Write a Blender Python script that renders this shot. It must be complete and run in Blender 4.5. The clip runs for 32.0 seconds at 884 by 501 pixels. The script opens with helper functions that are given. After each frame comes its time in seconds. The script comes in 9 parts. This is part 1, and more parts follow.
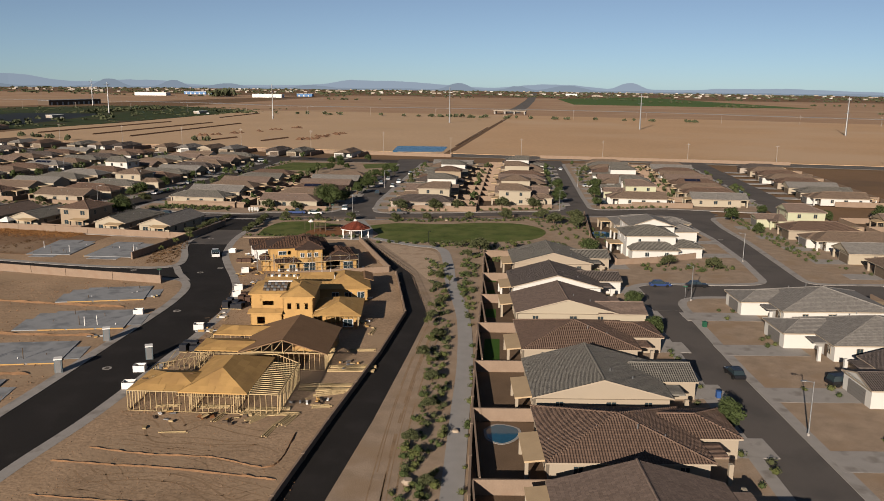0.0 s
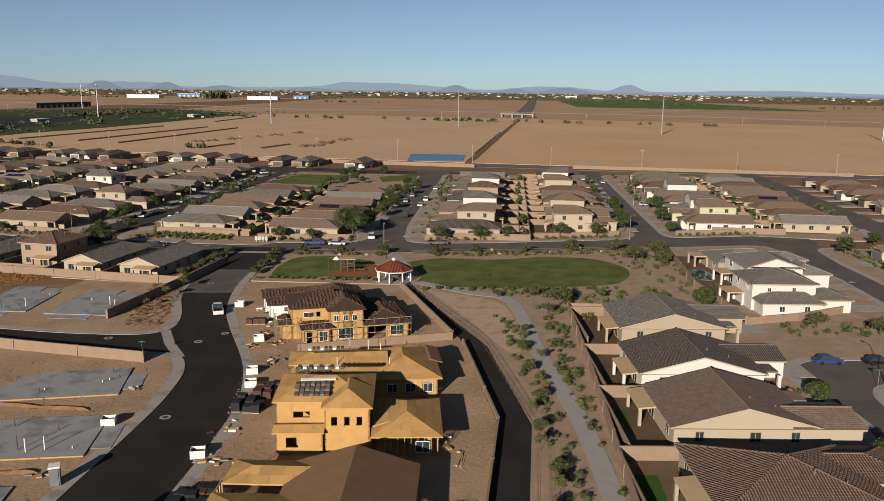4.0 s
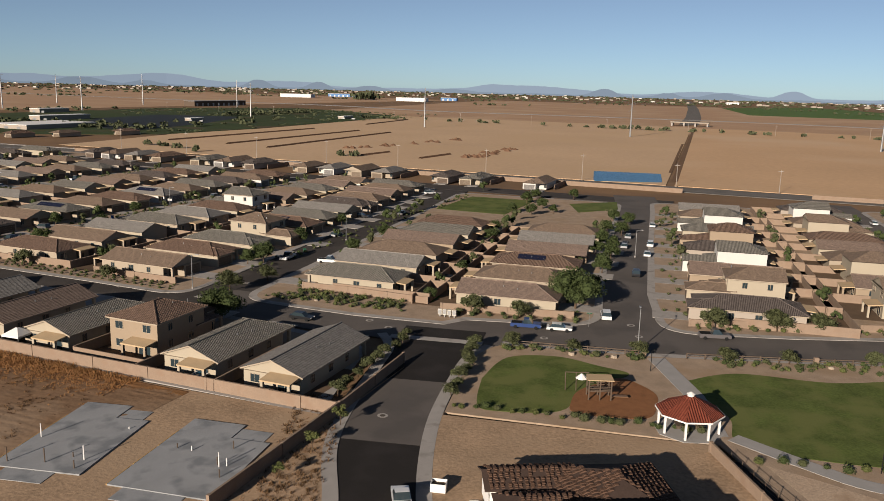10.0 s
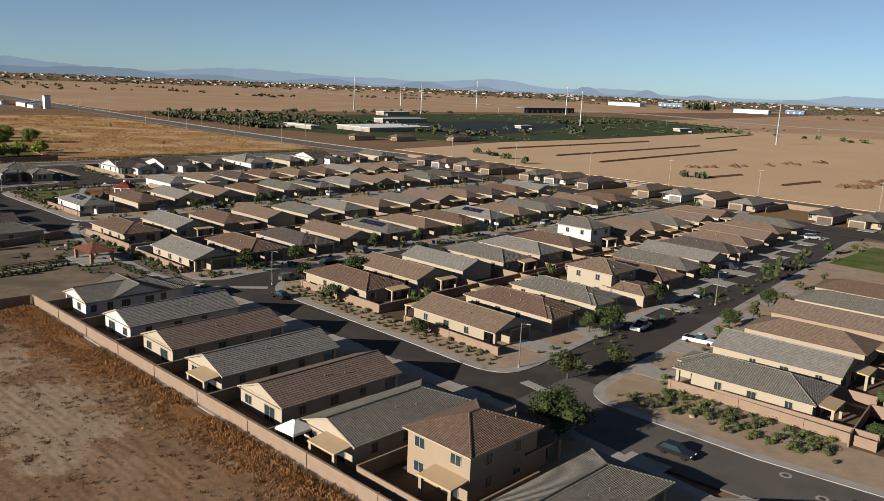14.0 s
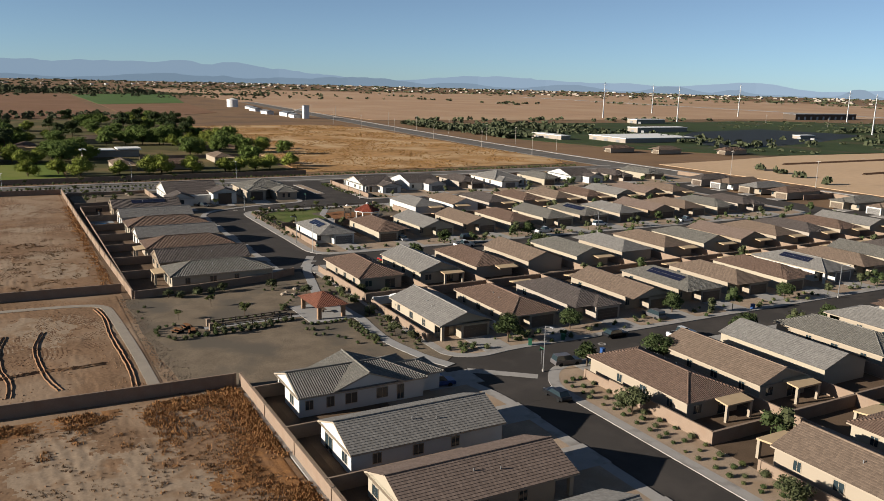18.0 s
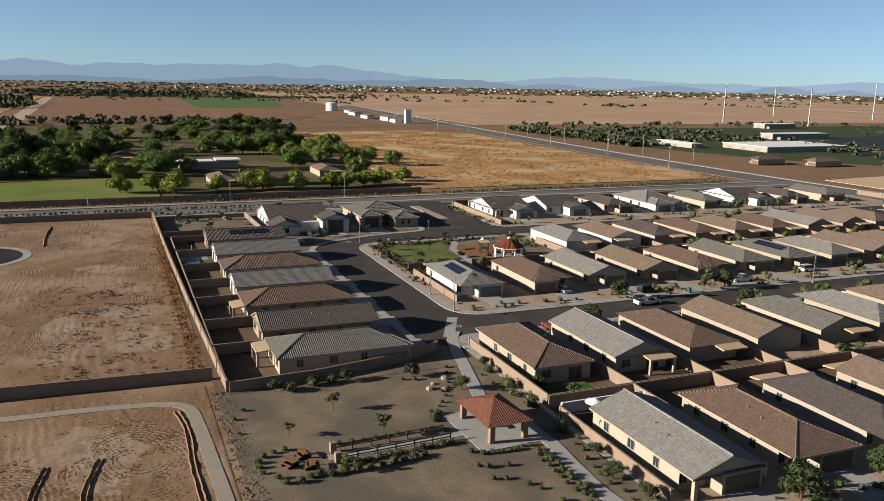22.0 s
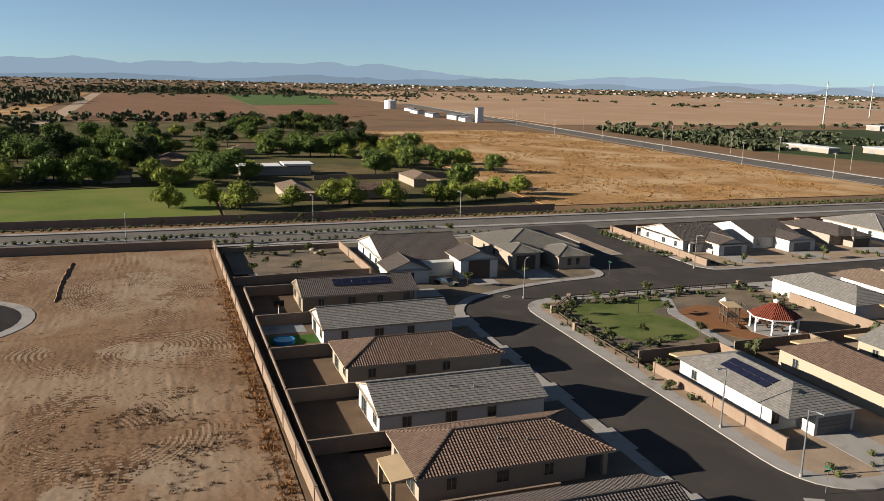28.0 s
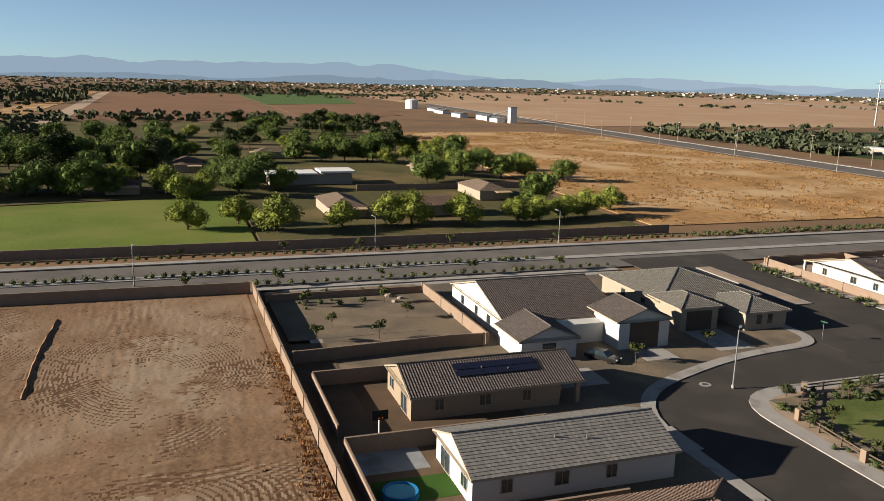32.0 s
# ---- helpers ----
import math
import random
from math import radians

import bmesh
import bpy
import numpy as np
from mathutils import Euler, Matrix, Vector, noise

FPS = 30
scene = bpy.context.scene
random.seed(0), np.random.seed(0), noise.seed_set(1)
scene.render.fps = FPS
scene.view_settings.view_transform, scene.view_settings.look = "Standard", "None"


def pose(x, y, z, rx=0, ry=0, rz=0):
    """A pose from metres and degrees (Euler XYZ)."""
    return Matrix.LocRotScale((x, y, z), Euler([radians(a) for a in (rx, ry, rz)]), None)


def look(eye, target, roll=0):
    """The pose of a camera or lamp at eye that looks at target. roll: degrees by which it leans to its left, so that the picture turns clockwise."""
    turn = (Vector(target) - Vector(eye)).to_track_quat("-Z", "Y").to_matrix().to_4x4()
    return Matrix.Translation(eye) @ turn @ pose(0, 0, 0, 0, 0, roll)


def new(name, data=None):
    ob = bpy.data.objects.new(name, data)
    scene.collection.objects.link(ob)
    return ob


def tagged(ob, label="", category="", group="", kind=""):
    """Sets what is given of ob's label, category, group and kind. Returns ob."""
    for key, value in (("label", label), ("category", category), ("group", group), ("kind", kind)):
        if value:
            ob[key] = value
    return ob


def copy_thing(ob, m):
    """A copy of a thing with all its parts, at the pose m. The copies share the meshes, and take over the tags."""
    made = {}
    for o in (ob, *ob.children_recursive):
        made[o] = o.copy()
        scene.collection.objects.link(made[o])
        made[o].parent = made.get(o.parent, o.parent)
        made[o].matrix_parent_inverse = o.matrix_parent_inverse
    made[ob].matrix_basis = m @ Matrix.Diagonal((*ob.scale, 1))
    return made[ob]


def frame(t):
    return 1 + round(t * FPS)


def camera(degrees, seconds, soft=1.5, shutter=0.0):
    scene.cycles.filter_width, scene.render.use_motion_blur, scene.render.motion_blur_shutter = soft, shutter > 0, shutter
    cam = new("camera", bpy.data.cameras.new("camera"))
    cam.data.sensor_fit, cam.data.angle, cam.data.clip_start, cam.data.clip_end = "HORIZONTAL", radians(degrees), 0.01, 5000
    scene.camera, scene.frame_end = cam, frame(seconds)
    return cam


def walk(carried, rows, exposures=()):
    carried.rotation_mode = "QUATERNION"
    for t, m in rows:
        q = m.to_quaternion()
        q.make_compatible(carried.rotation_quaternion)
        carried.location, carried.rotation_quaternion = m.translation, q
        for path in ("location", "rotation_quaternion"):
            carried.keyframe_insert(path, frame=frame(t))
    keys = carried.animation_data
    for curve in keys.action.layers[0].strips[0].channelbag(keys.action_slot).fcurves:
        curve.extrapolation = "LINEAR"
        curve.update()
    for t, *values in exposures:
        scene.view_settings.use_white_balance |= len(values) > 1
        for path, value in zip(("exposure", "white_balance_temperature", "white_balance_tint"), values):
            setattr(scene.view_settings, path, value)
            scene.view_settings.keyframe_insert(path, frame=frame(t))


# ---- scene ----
# ---- camera and its walk ----
cam = camera(57.76, 32.0, soft=0.85)
PATH = [
    (0, 0.00, -0.00, 44.00, 0.000, -11.802, -0.646),
    (0.5, -1.85, 6.42, 43.79, -0.032, -11.765, -0.743),
    (1, -3.82, 12.89, 43.73, -0.095, -11.694, -0.728),
    (1.5, -5.75, 19.19, 43.72, -0.164, -11.664, -0.718),
    (2, -7.70, 25.47, 43.78, -0.216, -11.649, -0.671),
    (2.5, -9.58, 31.18, 43.84, -0.296, -11.680, -0.609),
    (3, -11.51, 37.14, 43.83, -0.344, -11.648, -0.589),
    (3.5, -13.34, 43.23, 43.86, -0.388, -11.656, -0.590),
    (5.5, -21.66, 68.56, 44.09, -0.527, -11.660, -0.859),
    (6, -23.63, 74.61, 44.15, -0.540, -11.655, -0.865),
    (6.5, -25.69, 80.36, 44.21, -0.477, -11.700, -0.887),
    (7, -27.74, 86.32, 44.26, -0.102, -11.713, -0.948),
    (7.5, -29.73, 92.21, 44.29, 0.316, -11.751, -1.025),
    (8, -32.06, 98.97, 44.20, 1.206, -11.740, -1.060),
    (8.5, -34.27, 105.17, 44.16, 2.697, -11.708, -1.140),
    (9, -36.41, 111.14, 44.04, 4.617, -11.681, -1.190),
    (9.5, -38.83, 117.67, 44.04, 7.032, -11.647, -1.243),
    (10, -41.27, 123.89, 44.09, 9.557, -11.668, -1.429),
    (10.5, -43.80, 129.66, 44.20, 11.925, -11.671, -1.583),
    (11, -46.54, 135.52, 44.28, 14.169, -11.677, -1.808),
    (11.5, -49.28, 140.92, 44.34, 16.611, -11.639, -1.902),
    (12, -52.55, 146.66, 44.42, 19.233, -11.714, -2.022),
    (12.5, -55.96, 152.27, 44.45, 21.776, -11.789, -2.038),
    (13, -59.28, 157.74, 44.52, 25.408, -11.862, -2.198),
    (13.5, -63.30, 163.13, 44.54, 29.424, -11.881, -2.320),
    (14, -67.41, 168.01, 44.59, 32.123, -11.902, -2.351),
    (14.5, -71.54, 173.19, 44.66, 34.797, -11.967, -2.247),
    (15, -76.13, 177.91, 44.75, 37.599, -11.983, -2.135),
    (15.5, -80.87, 182.62, 44.89, 40.524, -12.075, -2.113),
    (17.5, -102.71, 197.94, 44.34, 48.154, -12.001, -1.513),
    (18, -108.08, 200.97, 44.32, 48.884, -12.011, -1.409),
    (18.5, -113.82, 203.93, 44.31, 50.398, -12.013, -1.274),
    (19, -119.82, 206.81, 44.38, 52.181, -12.034, -1.129),
    (19.5, -126.26, 209.61, 44.51, 53.134, -12.039, -1.053),
    (20, -132.27, 211.97, 44.51, 53.639, -11.999, -0.948),
    (20.5, -138.40, 213.96, 44.56, 53.994, -12.000, -0.877),
    (21, -144.59, 215.96, 44.57, 54.457, -11.977, -0.938),
    (21.5, -150.79, 217.72, 44.76, 54.857, -12.013, -1.034),
    (22, -157.07, 219.46, 45.01, 55.297, -12.051, -1.067),
    (22.5, -163.35, 221.07, 45.22, 55.614, -12.075, -1.021),
    (23, -169.76, 222.77, 45.37, 55.971, -12.081, -1.053),
    (23.5, -176.31, 224.26, 45.49, 56.235, -12.104, -1.078),
    (24, -182.85, 225.90, 45.51, 56.655, -12.112, -1.115),
    (24.5, -189.53, 227.65, 45.41, 57.133, -12.096, -1.139),
    (25, -196.51, 229.25, 45.01, 57.635, -12.096, -1.173),
    (25.5, -203.14, 230.64, 44.05, 58.169, -12.175, -1.187),
    (27.5, -228.80, 235.80, 39.58, 58.387, -12.127, -1.321),
    (28, -236.52, 237.23, 39.42, 58.302, -12.101, -1.296),
    (28.5, -246.08, 238.95, 39.33, 58.356, -12.044, -1.257),
    (29, -251.98, 240.07, 38.61, 58.383, -12.125, -1.320),
    (29.5, -257.23, 241.05, 38.07, 58.383, -12.112, -1.313),
    (30, -263.15, 242.23, 37.78, 58.467, -12.113, -1.398),
    (30.5, -269.88, 243.47, 37.14, 58.745, -12.118, -1.475),
    (31, -276.94, 244.86, 36.44, 58.904, -12.148, -1.508),
    (31.5, -283.37, 246.08, 36.10, 58.871, -12.125, -1.456),
    (32, -289.75, 247.27, 35.97, 58.902, -12.048, -1.434),
]
walk(cam, [(t, pose(x, y, z, 90 + p, r, w)) for t, x, y, z, w, p, r in PATH], exposures=[(0, 0.74, 6550, 12), (9, 0.80, 6550, 12.5), (13, 0.97, 6300, 9), (19, 1.24, 6150, 7.5), (26, 1.36, 6250, 7.5), (32, 1.43, 6450, 8)])

# ---- world and sun: a low evening sun from the south-west ----
SUN_EL, SUN_AZ = radians(17), radians(22 + 180)
world = bpy.data.worlds.new("world")
scene.world = world
world.use_nodes = True
wn = world.node_tree.nodes
sky = wn.new("ShaderNodeTexSky")
sky.sky_type, sky.sun_disc = "NISHITA", False
sky.sun_elevation, sky.sun_rotation = SUN_EL, SUN_AZ
sky.altitude, sky.air_density, sky.dust_density, sky.ozone_density = 2000, 0.7, 0.25, 4.0
wn["Background"].inputs["Strength"].default_value = 0.039
pale = wn.new("ShaderNodeHueSaturation")
pale.inputs["Saturation"].default_value = 0.72
world.node_tree.links.new(sky.outputs[0], pale.inputs["Color"])
cast = wn.new("ShaderNodeMix")
cast.data_type, cast.blend_type = "RGBA", "MULTIPLY"
cast.inputs["Factor"].default_value, cast.inputs["B"].default_value = 1.0, (0.93, 1.02, 1.01, 1)
world.node_tree.links.new(pale.outputs["Color"], cast.inputs["A"])
world.node_tree.links.new(cast.outputs["Result"], wn["Background"].inputs["Color"])
sun = new("sun", bpy.data.lights.new("sun", "SUN"))
sun.data.energy, sun.data.angle, sun.data.color = 5.0, radians(0.53), (1.0, 0.885, 0.745)
sun.matrix_world = look((0, 0, 0), (math.sin(SUN_AZ + math.pi), math.cos(SUN_AZ + math.pi), -math.tan(SUN_EL)))
sun.location = (-150, -100, 200)


# ---- materials ----
def mat(name, color, rough=0.85, vary=0.18, scale=1.0, fine=12.0, bump=0.15, metal=0.0, spec=0.08, stain=None, stain_scale=0.15, stain_at=0.58, random_tint=0.0):
    """A surface with variation at two scales, a fine relief and optional stains."""
    m = bpy.data.materials.new(name)
    m.use_nodes = True
    n, l = m.node_tree.nodes, m.node_tree.links
    b = n["Principled BSDF"]
    color, stain = [c * 0.78 for c in color], stain and [c * 0.78 for c in stain]
    b.inputs["Roughness"].default_value, b.inputs["Metallic"].default_value = rough, metal
    b.inputs["Specular IOR Level"].default_value = spec
    geo = n.new("ShaderNodeTexCoord")
    big, small = n.new("ShaderNodeTexNoise"), n.new("ShaderNodeTexNoise")
    big.inputs["Scale"].default_value, big.inputs["Detail"].default_value = scale, 4
    small.inputs["Scale"].default_value, small.inputs["Detail"].default_value = fine, 3
    l.new(geo.outputs["Object"], big.inputs["Vector"])
    l.new(geo.outputs["Object"], small.inputs["Vector"])
    mix = n.new("ShaderNodeMath")
    mix.operation = "ADD"
    l.new(big.outputs["Fac"], mix.inputs[0])
    l.new(small.outputs["Fac"], mix.inputs[1])
    ramp = n.new("ShaderNodeMapRange")
    ramp.inputs["From Min"].default_value, ramp.inputs["From Max"].default_value = 0.6, 1.4
    ramp.inputs["To Min"].default_value, ramp.inputs["To Max"].default_value = 1 - vary, 1 + vary
    l.new(mix.outputs[0], ramp.inputs["Value"])
    col = n.new("ShaderNodeMix")
    col.data_type, col.blend_type = "RGBA", "MULTIPLY"
    col.inputs["Factor"].default_value = 1.0
    col.inputs["A"].default_value = (*color, 1)
    l.new(ramp.outputs["Result"], col.inputs["B"])
    last = col.outputs["Result"]
    if stain:
        st = n.new("ShaderNodeTexNoise")
        st.inputs["Scale"].default_value, st.inputs["Detail"].default_value = stain_scale, 6
        l.new(geo.outputs["Object"], st.inputs["Vector"])
        sr = n.new("ShaderNodeMapRange")
        sr.inputs["From Min"].default_value, sr.inputs["From Max"].default_value = stain_at - 0.06, stain_at + 0.08
        l.new(st.outputs["Fac"], sr.inputs["Value"])
        sm = n.new("ShaderNodeMix")
        sm.data_type = "RGBA"
        l.new(sr.outputs["Result"], sm.inputs["Factor"])
        l.new(last, sm.inputs["A"])
        sm.inputs["B"].default_value = (*stain, 1)
        last = sm.outputs["Result"]
    if random_tint:
        info = n.new("ShaderNodeObjectInfo")
        rr = n.new("ShaderNodeMapRange")
        rr.inputs["To Min"].default_value, rr.inputs["To Max"].default_value = 1 - random_tint, 1 + random_tint
        l.new(info.outputs["Random"], rr.inputs["Value"])
        rm = n.new("ShaderNodeMix")
        rm.data_type, rm.blend_type = "RGBA", "MULTIPLY"
        rm.inputs["Factor"].default_value = 1.0
        l.new(last, rm.inputs["A"])
        l.new(rr.outputs["Result"], rm.inputs["B"])
        last = rm.outputs["Result"]
    l.new(last, b.inputs["Base Color"])
    if bump:
        bp = n.new("ShaderNodeBump")
        bp.inputs["Strength"].default_value, bp.inputs["Distance"].default_value = bump, 0.05
        l.new(small.outputs["Fac"], bp.inputs["Height"])
        l.new(bp.outputs["Normal"], b.inputs["Normal"])
    return m


def tile_mat(name, color, barrel=True, vary=0.15):
    """Roof tile: a tint of its own for each tile, barrel waves across the slope."""
    m = bpy.data.materials.new(name)
    m.use_nodes = True
    n, l = m.node_tree.nodes, m.node_tree.links
    b = n["Principled BSDF"]
    b.inputs["Roughness"].default_value, b.inputs["Specular IOR Level"].default_value = 0.85, 0.1
    color = [c * 0.78 for c in color]
    uv = n.new("ShaderNodeUVMap")
    uv.uv_map = "uv"
    br = n.new("ShaderNodeTexBrick")
    br.inputs["Scale"].default_value = 1.0
    br.inputs["Brick Width"].default_value, br.inputs["Row Height"].default_value = 0.33, 0.4
    br.inputs["Mortar Size"].default_value = 0.006
    br.inputs["Color1"].default_value = (*[c * (1 - vary) for c in color], 1)
    br.inputs["Color2"].default_value = (*[c * (1 + vary) for c in color], 1)
    br.inputs["Mortar"].default_value = (*[c * 0.45 for c in color], 1)
    l.new(uv.outputs[0], br.inputs["Vector"])
    no = n.new("ShaderNodeTexNoise")
    no.inputs["Scale"].default_value, no.inputs["Detail"].default_value = 0.6, 5
    l.new(uv.outputs[0], no.inputs["Vector"])
    mr = n.new("ShaderNodeMapRange")
    mr.inputs["To Min"].default_value, mr.inputs["To Max"].default_value = 0.85, 1.15
    l.new(no.outputs["Fac"], mr.inputs["Value"])
    mx = n.new("ShaderNodeMix")
    mx.data_type, mx.blend_type = "RGBA", "MULTIPLY"
    mx.inputs["Factor"].default_value = 1.0
    l.new(br.outputs["Color"], mx.inputs["A"])
    l.new(mr.outputs["Result"], mx.inputs["B"])
    l.new(mx.outputs["Result"], b.inputs["Base Color"])
    wv = n.new("ShaderNodeTexWave")
    wv.wave_type, wv.bands_direction = "BANDS", "X"
    wv.inputs["Scale"].default_value = 0.95 if barrel else 0.5
    l.new(uv.outputs[0], wv.inputs["Vector"])
    bp = n.new("ShaderNodeBump")
    bp.inputs["Strength"].default_value, bp.inputs["Distance"].default_value = (1.0, 0.10) if barrel else (0.3, 0.02)
    l.new(wv.outputs["Fac"], bp.inputs["Height"])
    l.new(bp.outputs["Normal"], b.inputs["Normal"])
    return m


def glass_mat(name, tint=(0.02, 0.03, 0.035)):
    m = bpy.data.materials.new(name)
    m.use_nodes = True
    b = m.node_tree.nodes["Principled BSDF"]
    b.inputs["Base Color"].default_value = (*tint, 1)
    b.inputs["Roughness"].default_value, b.inputs["Specular IOR Level"].default_value = 0.06, 0.6
    return m


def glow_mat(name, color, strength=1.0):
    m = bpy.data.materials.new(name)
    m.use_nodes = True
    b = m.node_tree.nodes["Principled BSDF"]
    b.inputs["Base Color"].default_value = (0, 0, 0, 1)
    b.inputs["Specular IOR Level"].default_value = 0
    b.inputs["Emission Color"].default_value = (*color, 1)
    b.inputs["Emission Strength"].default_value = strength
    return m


DIRT = mat("bare_dirt", (0.208, 0.128, 0.072), 0.95, 0.16, 0.05, 1.5, 0.4, stain=(0.16, 0.104, 0.064), stain_scale=0.02, stain_at=0.55)
LOTDIRT = mat("graded_dirt", (0.35, 0.242, 0.155), 0.95, 0.34, 0.12, 2.2, 1.0, stain=(0.37, 0.262, 0.17), stain_scale=0.07, stain_at=0.56)
FIELD = mat("ploughed_field", (0.53, 0.345, 0.20), 0.95, 0.12, 0.01, 0.3, 0.3, stain=(0.55, 0.38, 0.24), stain_scale=0.006, stain_at=0.55)
BROWN = mat("brown_field", (0.39, 0.25, 0.155), 0.95, 0.14, 0.01, 0.2, 0.3, stain=(0.44, 0.30, 0.19), stain_scale=0.008, stain_at=0.55)
DRYGRASS = mat("dry_grass", (0.36, 0.205, 0.085), 0.95, 0.5, 0.06, 0.5, 1.0, stain=(0.50, 0.34, 0.185), stain_scale=0.035, stain_at=0.53)
CROP = mat("green_crop", (0.085, 0.135, 0.04), 0.95, 0.2, 0.02, 0.5, 0.4)
LAWN = mat("mown_lawn", (0.088, 0.112, 0.03), 0.95, 0.42, 0.22, 3.0, 0.6, stain=(0.128, 0.14, 0.045), stain_scale=0.16, stain_at=0.52)
SAND = mat("pale_sand", (0.44, 0.33, 0.235), 0.95, 0.3, 0.3, 4.0, 0.6, stain=(0.35, 0.25, 0.17), stain_scale=0.3, stain_at=0.56)
GRAVEL = mat("decomposed_granite", (0.335, 0.25, 0.178), 0.95, 0.28, 0.4, 6.0, 0.5, stain=(0.31, 0.22, 0.145), stain_scale=0.15, stain_at=0.57)
# yard soil coloured darker to stand in for deep shade behind the houses
YARD = mat("shade_dark_yard_dirt", (0.136, 0.092, 0.06), 0.95, 0.25, 0.3, 6.0, 0.5, random_tint=0.2)
ASPHALT = mat("asphalt", (0.118, 0.104, 0.094), 0.9, 0.16, 0.08, 20.0, 0.3, stain=(0.096, 0.086, 0.079), stain_scale=0.12, stain_at=0.56)
WASPHALT = mat("smooth_dark_asphalt", (0.056, 0.049, 0.044), 0.9, 0.2, 0.08, 20.0, 0.3, stain=(0.072, 0.062, 0.055), stain_scale=0.15, stain_at=0.56)
WORNASPHALT = mat("worn_grey_asphalt", (0.15, 0.135, 0.12), 0.9, 0.2, 0.08, 15.0, 0.3, stain=(0.12, 0.108, 0.096), stain_scale=0.1, stain_at=0.56)
NEWASPHALT = mat("fresh_asphalt", (0.027, 0.024, 0.022), 0.85, 0.25, 0.1, 20.0, 0.3, stain=(0.034, 0.03, 0.028), stain_scale=0.2, stain_at=0.58)
CONCRETE = mat("concrete", (0.33, 0.305, 0.28), 0.85, 0.12, 0.5, 12.0, 0.2, stain=(0.232, 0.208, 0.184), stain_scale=0.35, stain_at=0.6)
SLAB = mat("slab_concrete", (0.29, 0.295, 0.30), 0.8, 0.15, 0.25, 12.0, 0.2, stain=(0.192, 0.2, 0.208), stain_scale=0.3, stain_at=0.55)
BLOCK = mat("tan_block_wall", (0.25, 0.182, 0.133), 0.9, 0.12, 0.6, 6.0, 0.3, stain=(0.24, 0.168, 0.12), stain_scale=0.4, stain_at=0.6)
PATHWAY = mat("path_concrete", (0.32, 0.304, 0.288), 0.85, 0.12, 0.5, 10, 0.2)
ROOFS = [tile_mat("brown_tile", (0.165, 0.11, 0.082)), tile_mat("tan_tile", (0.185, 0.135, 0.10), False), tile_mat("grey_tile", (0.178, 0.165, 0.143)),
         tile_mat("mauve_tile", (0.19, 0.14, 0.113), False), tile_mat("dark_tile", (0.115, 0.095, 0.085)), tile_mat("pale_grey_tile", (0.21, 0.195, 0.178), False)]
WALLS = [mat("stucco_" + k, c, 0.92, 0.05, 0.5, 25, 0.15) for k, c in (("cream", (0.36, 0.31, 0.235)), ("tan", (0.29, 0.225, 0.16)), ("white", (0.54, 0.525, 0.49)),
         ("beige", (0.33, 0.275, 0.21)), ("greige", (0.336, 0.288, 0.24)), ("pale_green", (0.416, 0.416, 0.288)))]
TRIM = mat("fascia_paint", (0.36, 0.296, 0.224), 0.8, 0.05, 1, 10, 0.05)
WHITE = mat("white_paint", (0.70, 0.68, 0.65), 0.7, 0.04, 1, 10, 0.05)
DARKTRIM = mat("brown_paint", (0.104, 0.076, 0.056), 0.7, 0.08, 1, 10, 0.05)
PATIO = mat("patio_roof_coating", (0.448, 0.328, 0.2), 0.9, 0.1, 0.8, 10, 0.1)
GLASS = glass_mat("window_glass")
SOLAR = glass_mat("solar_cells", (0.01, 0.011, 0.024))
STEEL = mat("galvanised_steel", (0.336, 0.336, 0.336), 0.45, 0.1, 1, 10, 0.05, metal=0.7)
LEAF = [mat("leaf_green", (0.05, 0.066, 0.024), 0.8, 0.35, 0.9, 6, 0), mat("leaf_olive", (0.066, 0.073, 0.033), 0.8, 0.35, 0.9, 6, 0), mat("leaf_bright", (0.085, 0.095, 0.033), 0.8, 0.3, 0.9, 6, 0)]
FARMGRASS = mat("farmyard_grass", (0.088, 0.08, 0.032), 0.95, 0.35, 0.05, 0.8, 0.5, stain=(0.152, 0.112, 0.052), stain_scale=0.03, stain_at=0.55)
PLOUGH = mat("dark_ploughed_soil", (0.205, 0.115, 0.066), 0.95, 0.2, 0.02, 0.35, 0.6, stain=(0.232, 0.132, 0.08), stain_scale=0.012, stain_at=0.55)
PASTURE = mat("pasture_grass", (0.123, 0.159, 0.029), 0.95, 0.3, 0.06, 1.5, 0.5, stain=(0.17, 0.18, 0.045), stain_scale=0.04, stain_at=0.55)
FIELD2 = mat("pale_field", (0.52, 0.36, 0.225), 0.95, 0.12, 0.01, 0.3, 0.3, stain=(0.515, 0.355, 0.215), stain_scale=0.008, stain_at=0.55)
PARKGRAVEL = mat("grey_park_gravel", (0.185, 0.143, 0.10), 0.95, 0.34, 0.25, 5.0, 0.7, stain=(0.125, 0.104, 0.08), stain_scale=0.11, stain_at=0.53)
DARKWEED = mat("dark_dead_weeds", (0.12, 0.07, 0.035), 0.95, 0.35, 0.6, 4, 0)
NURSERY = mat("nursery_green", (0.045, 0.062, 0.024), 0.95, 0.3, 0.03, 0.5, 0.4, stain=(0.09, 0.07, 0.04), stain_scale=0.02, stain_at=0.6)
HEAP0 = mat("ditch_soil", (0.16, 0.096, 0.056), 0.95, 0.2, 0.2, 2, 0.4)


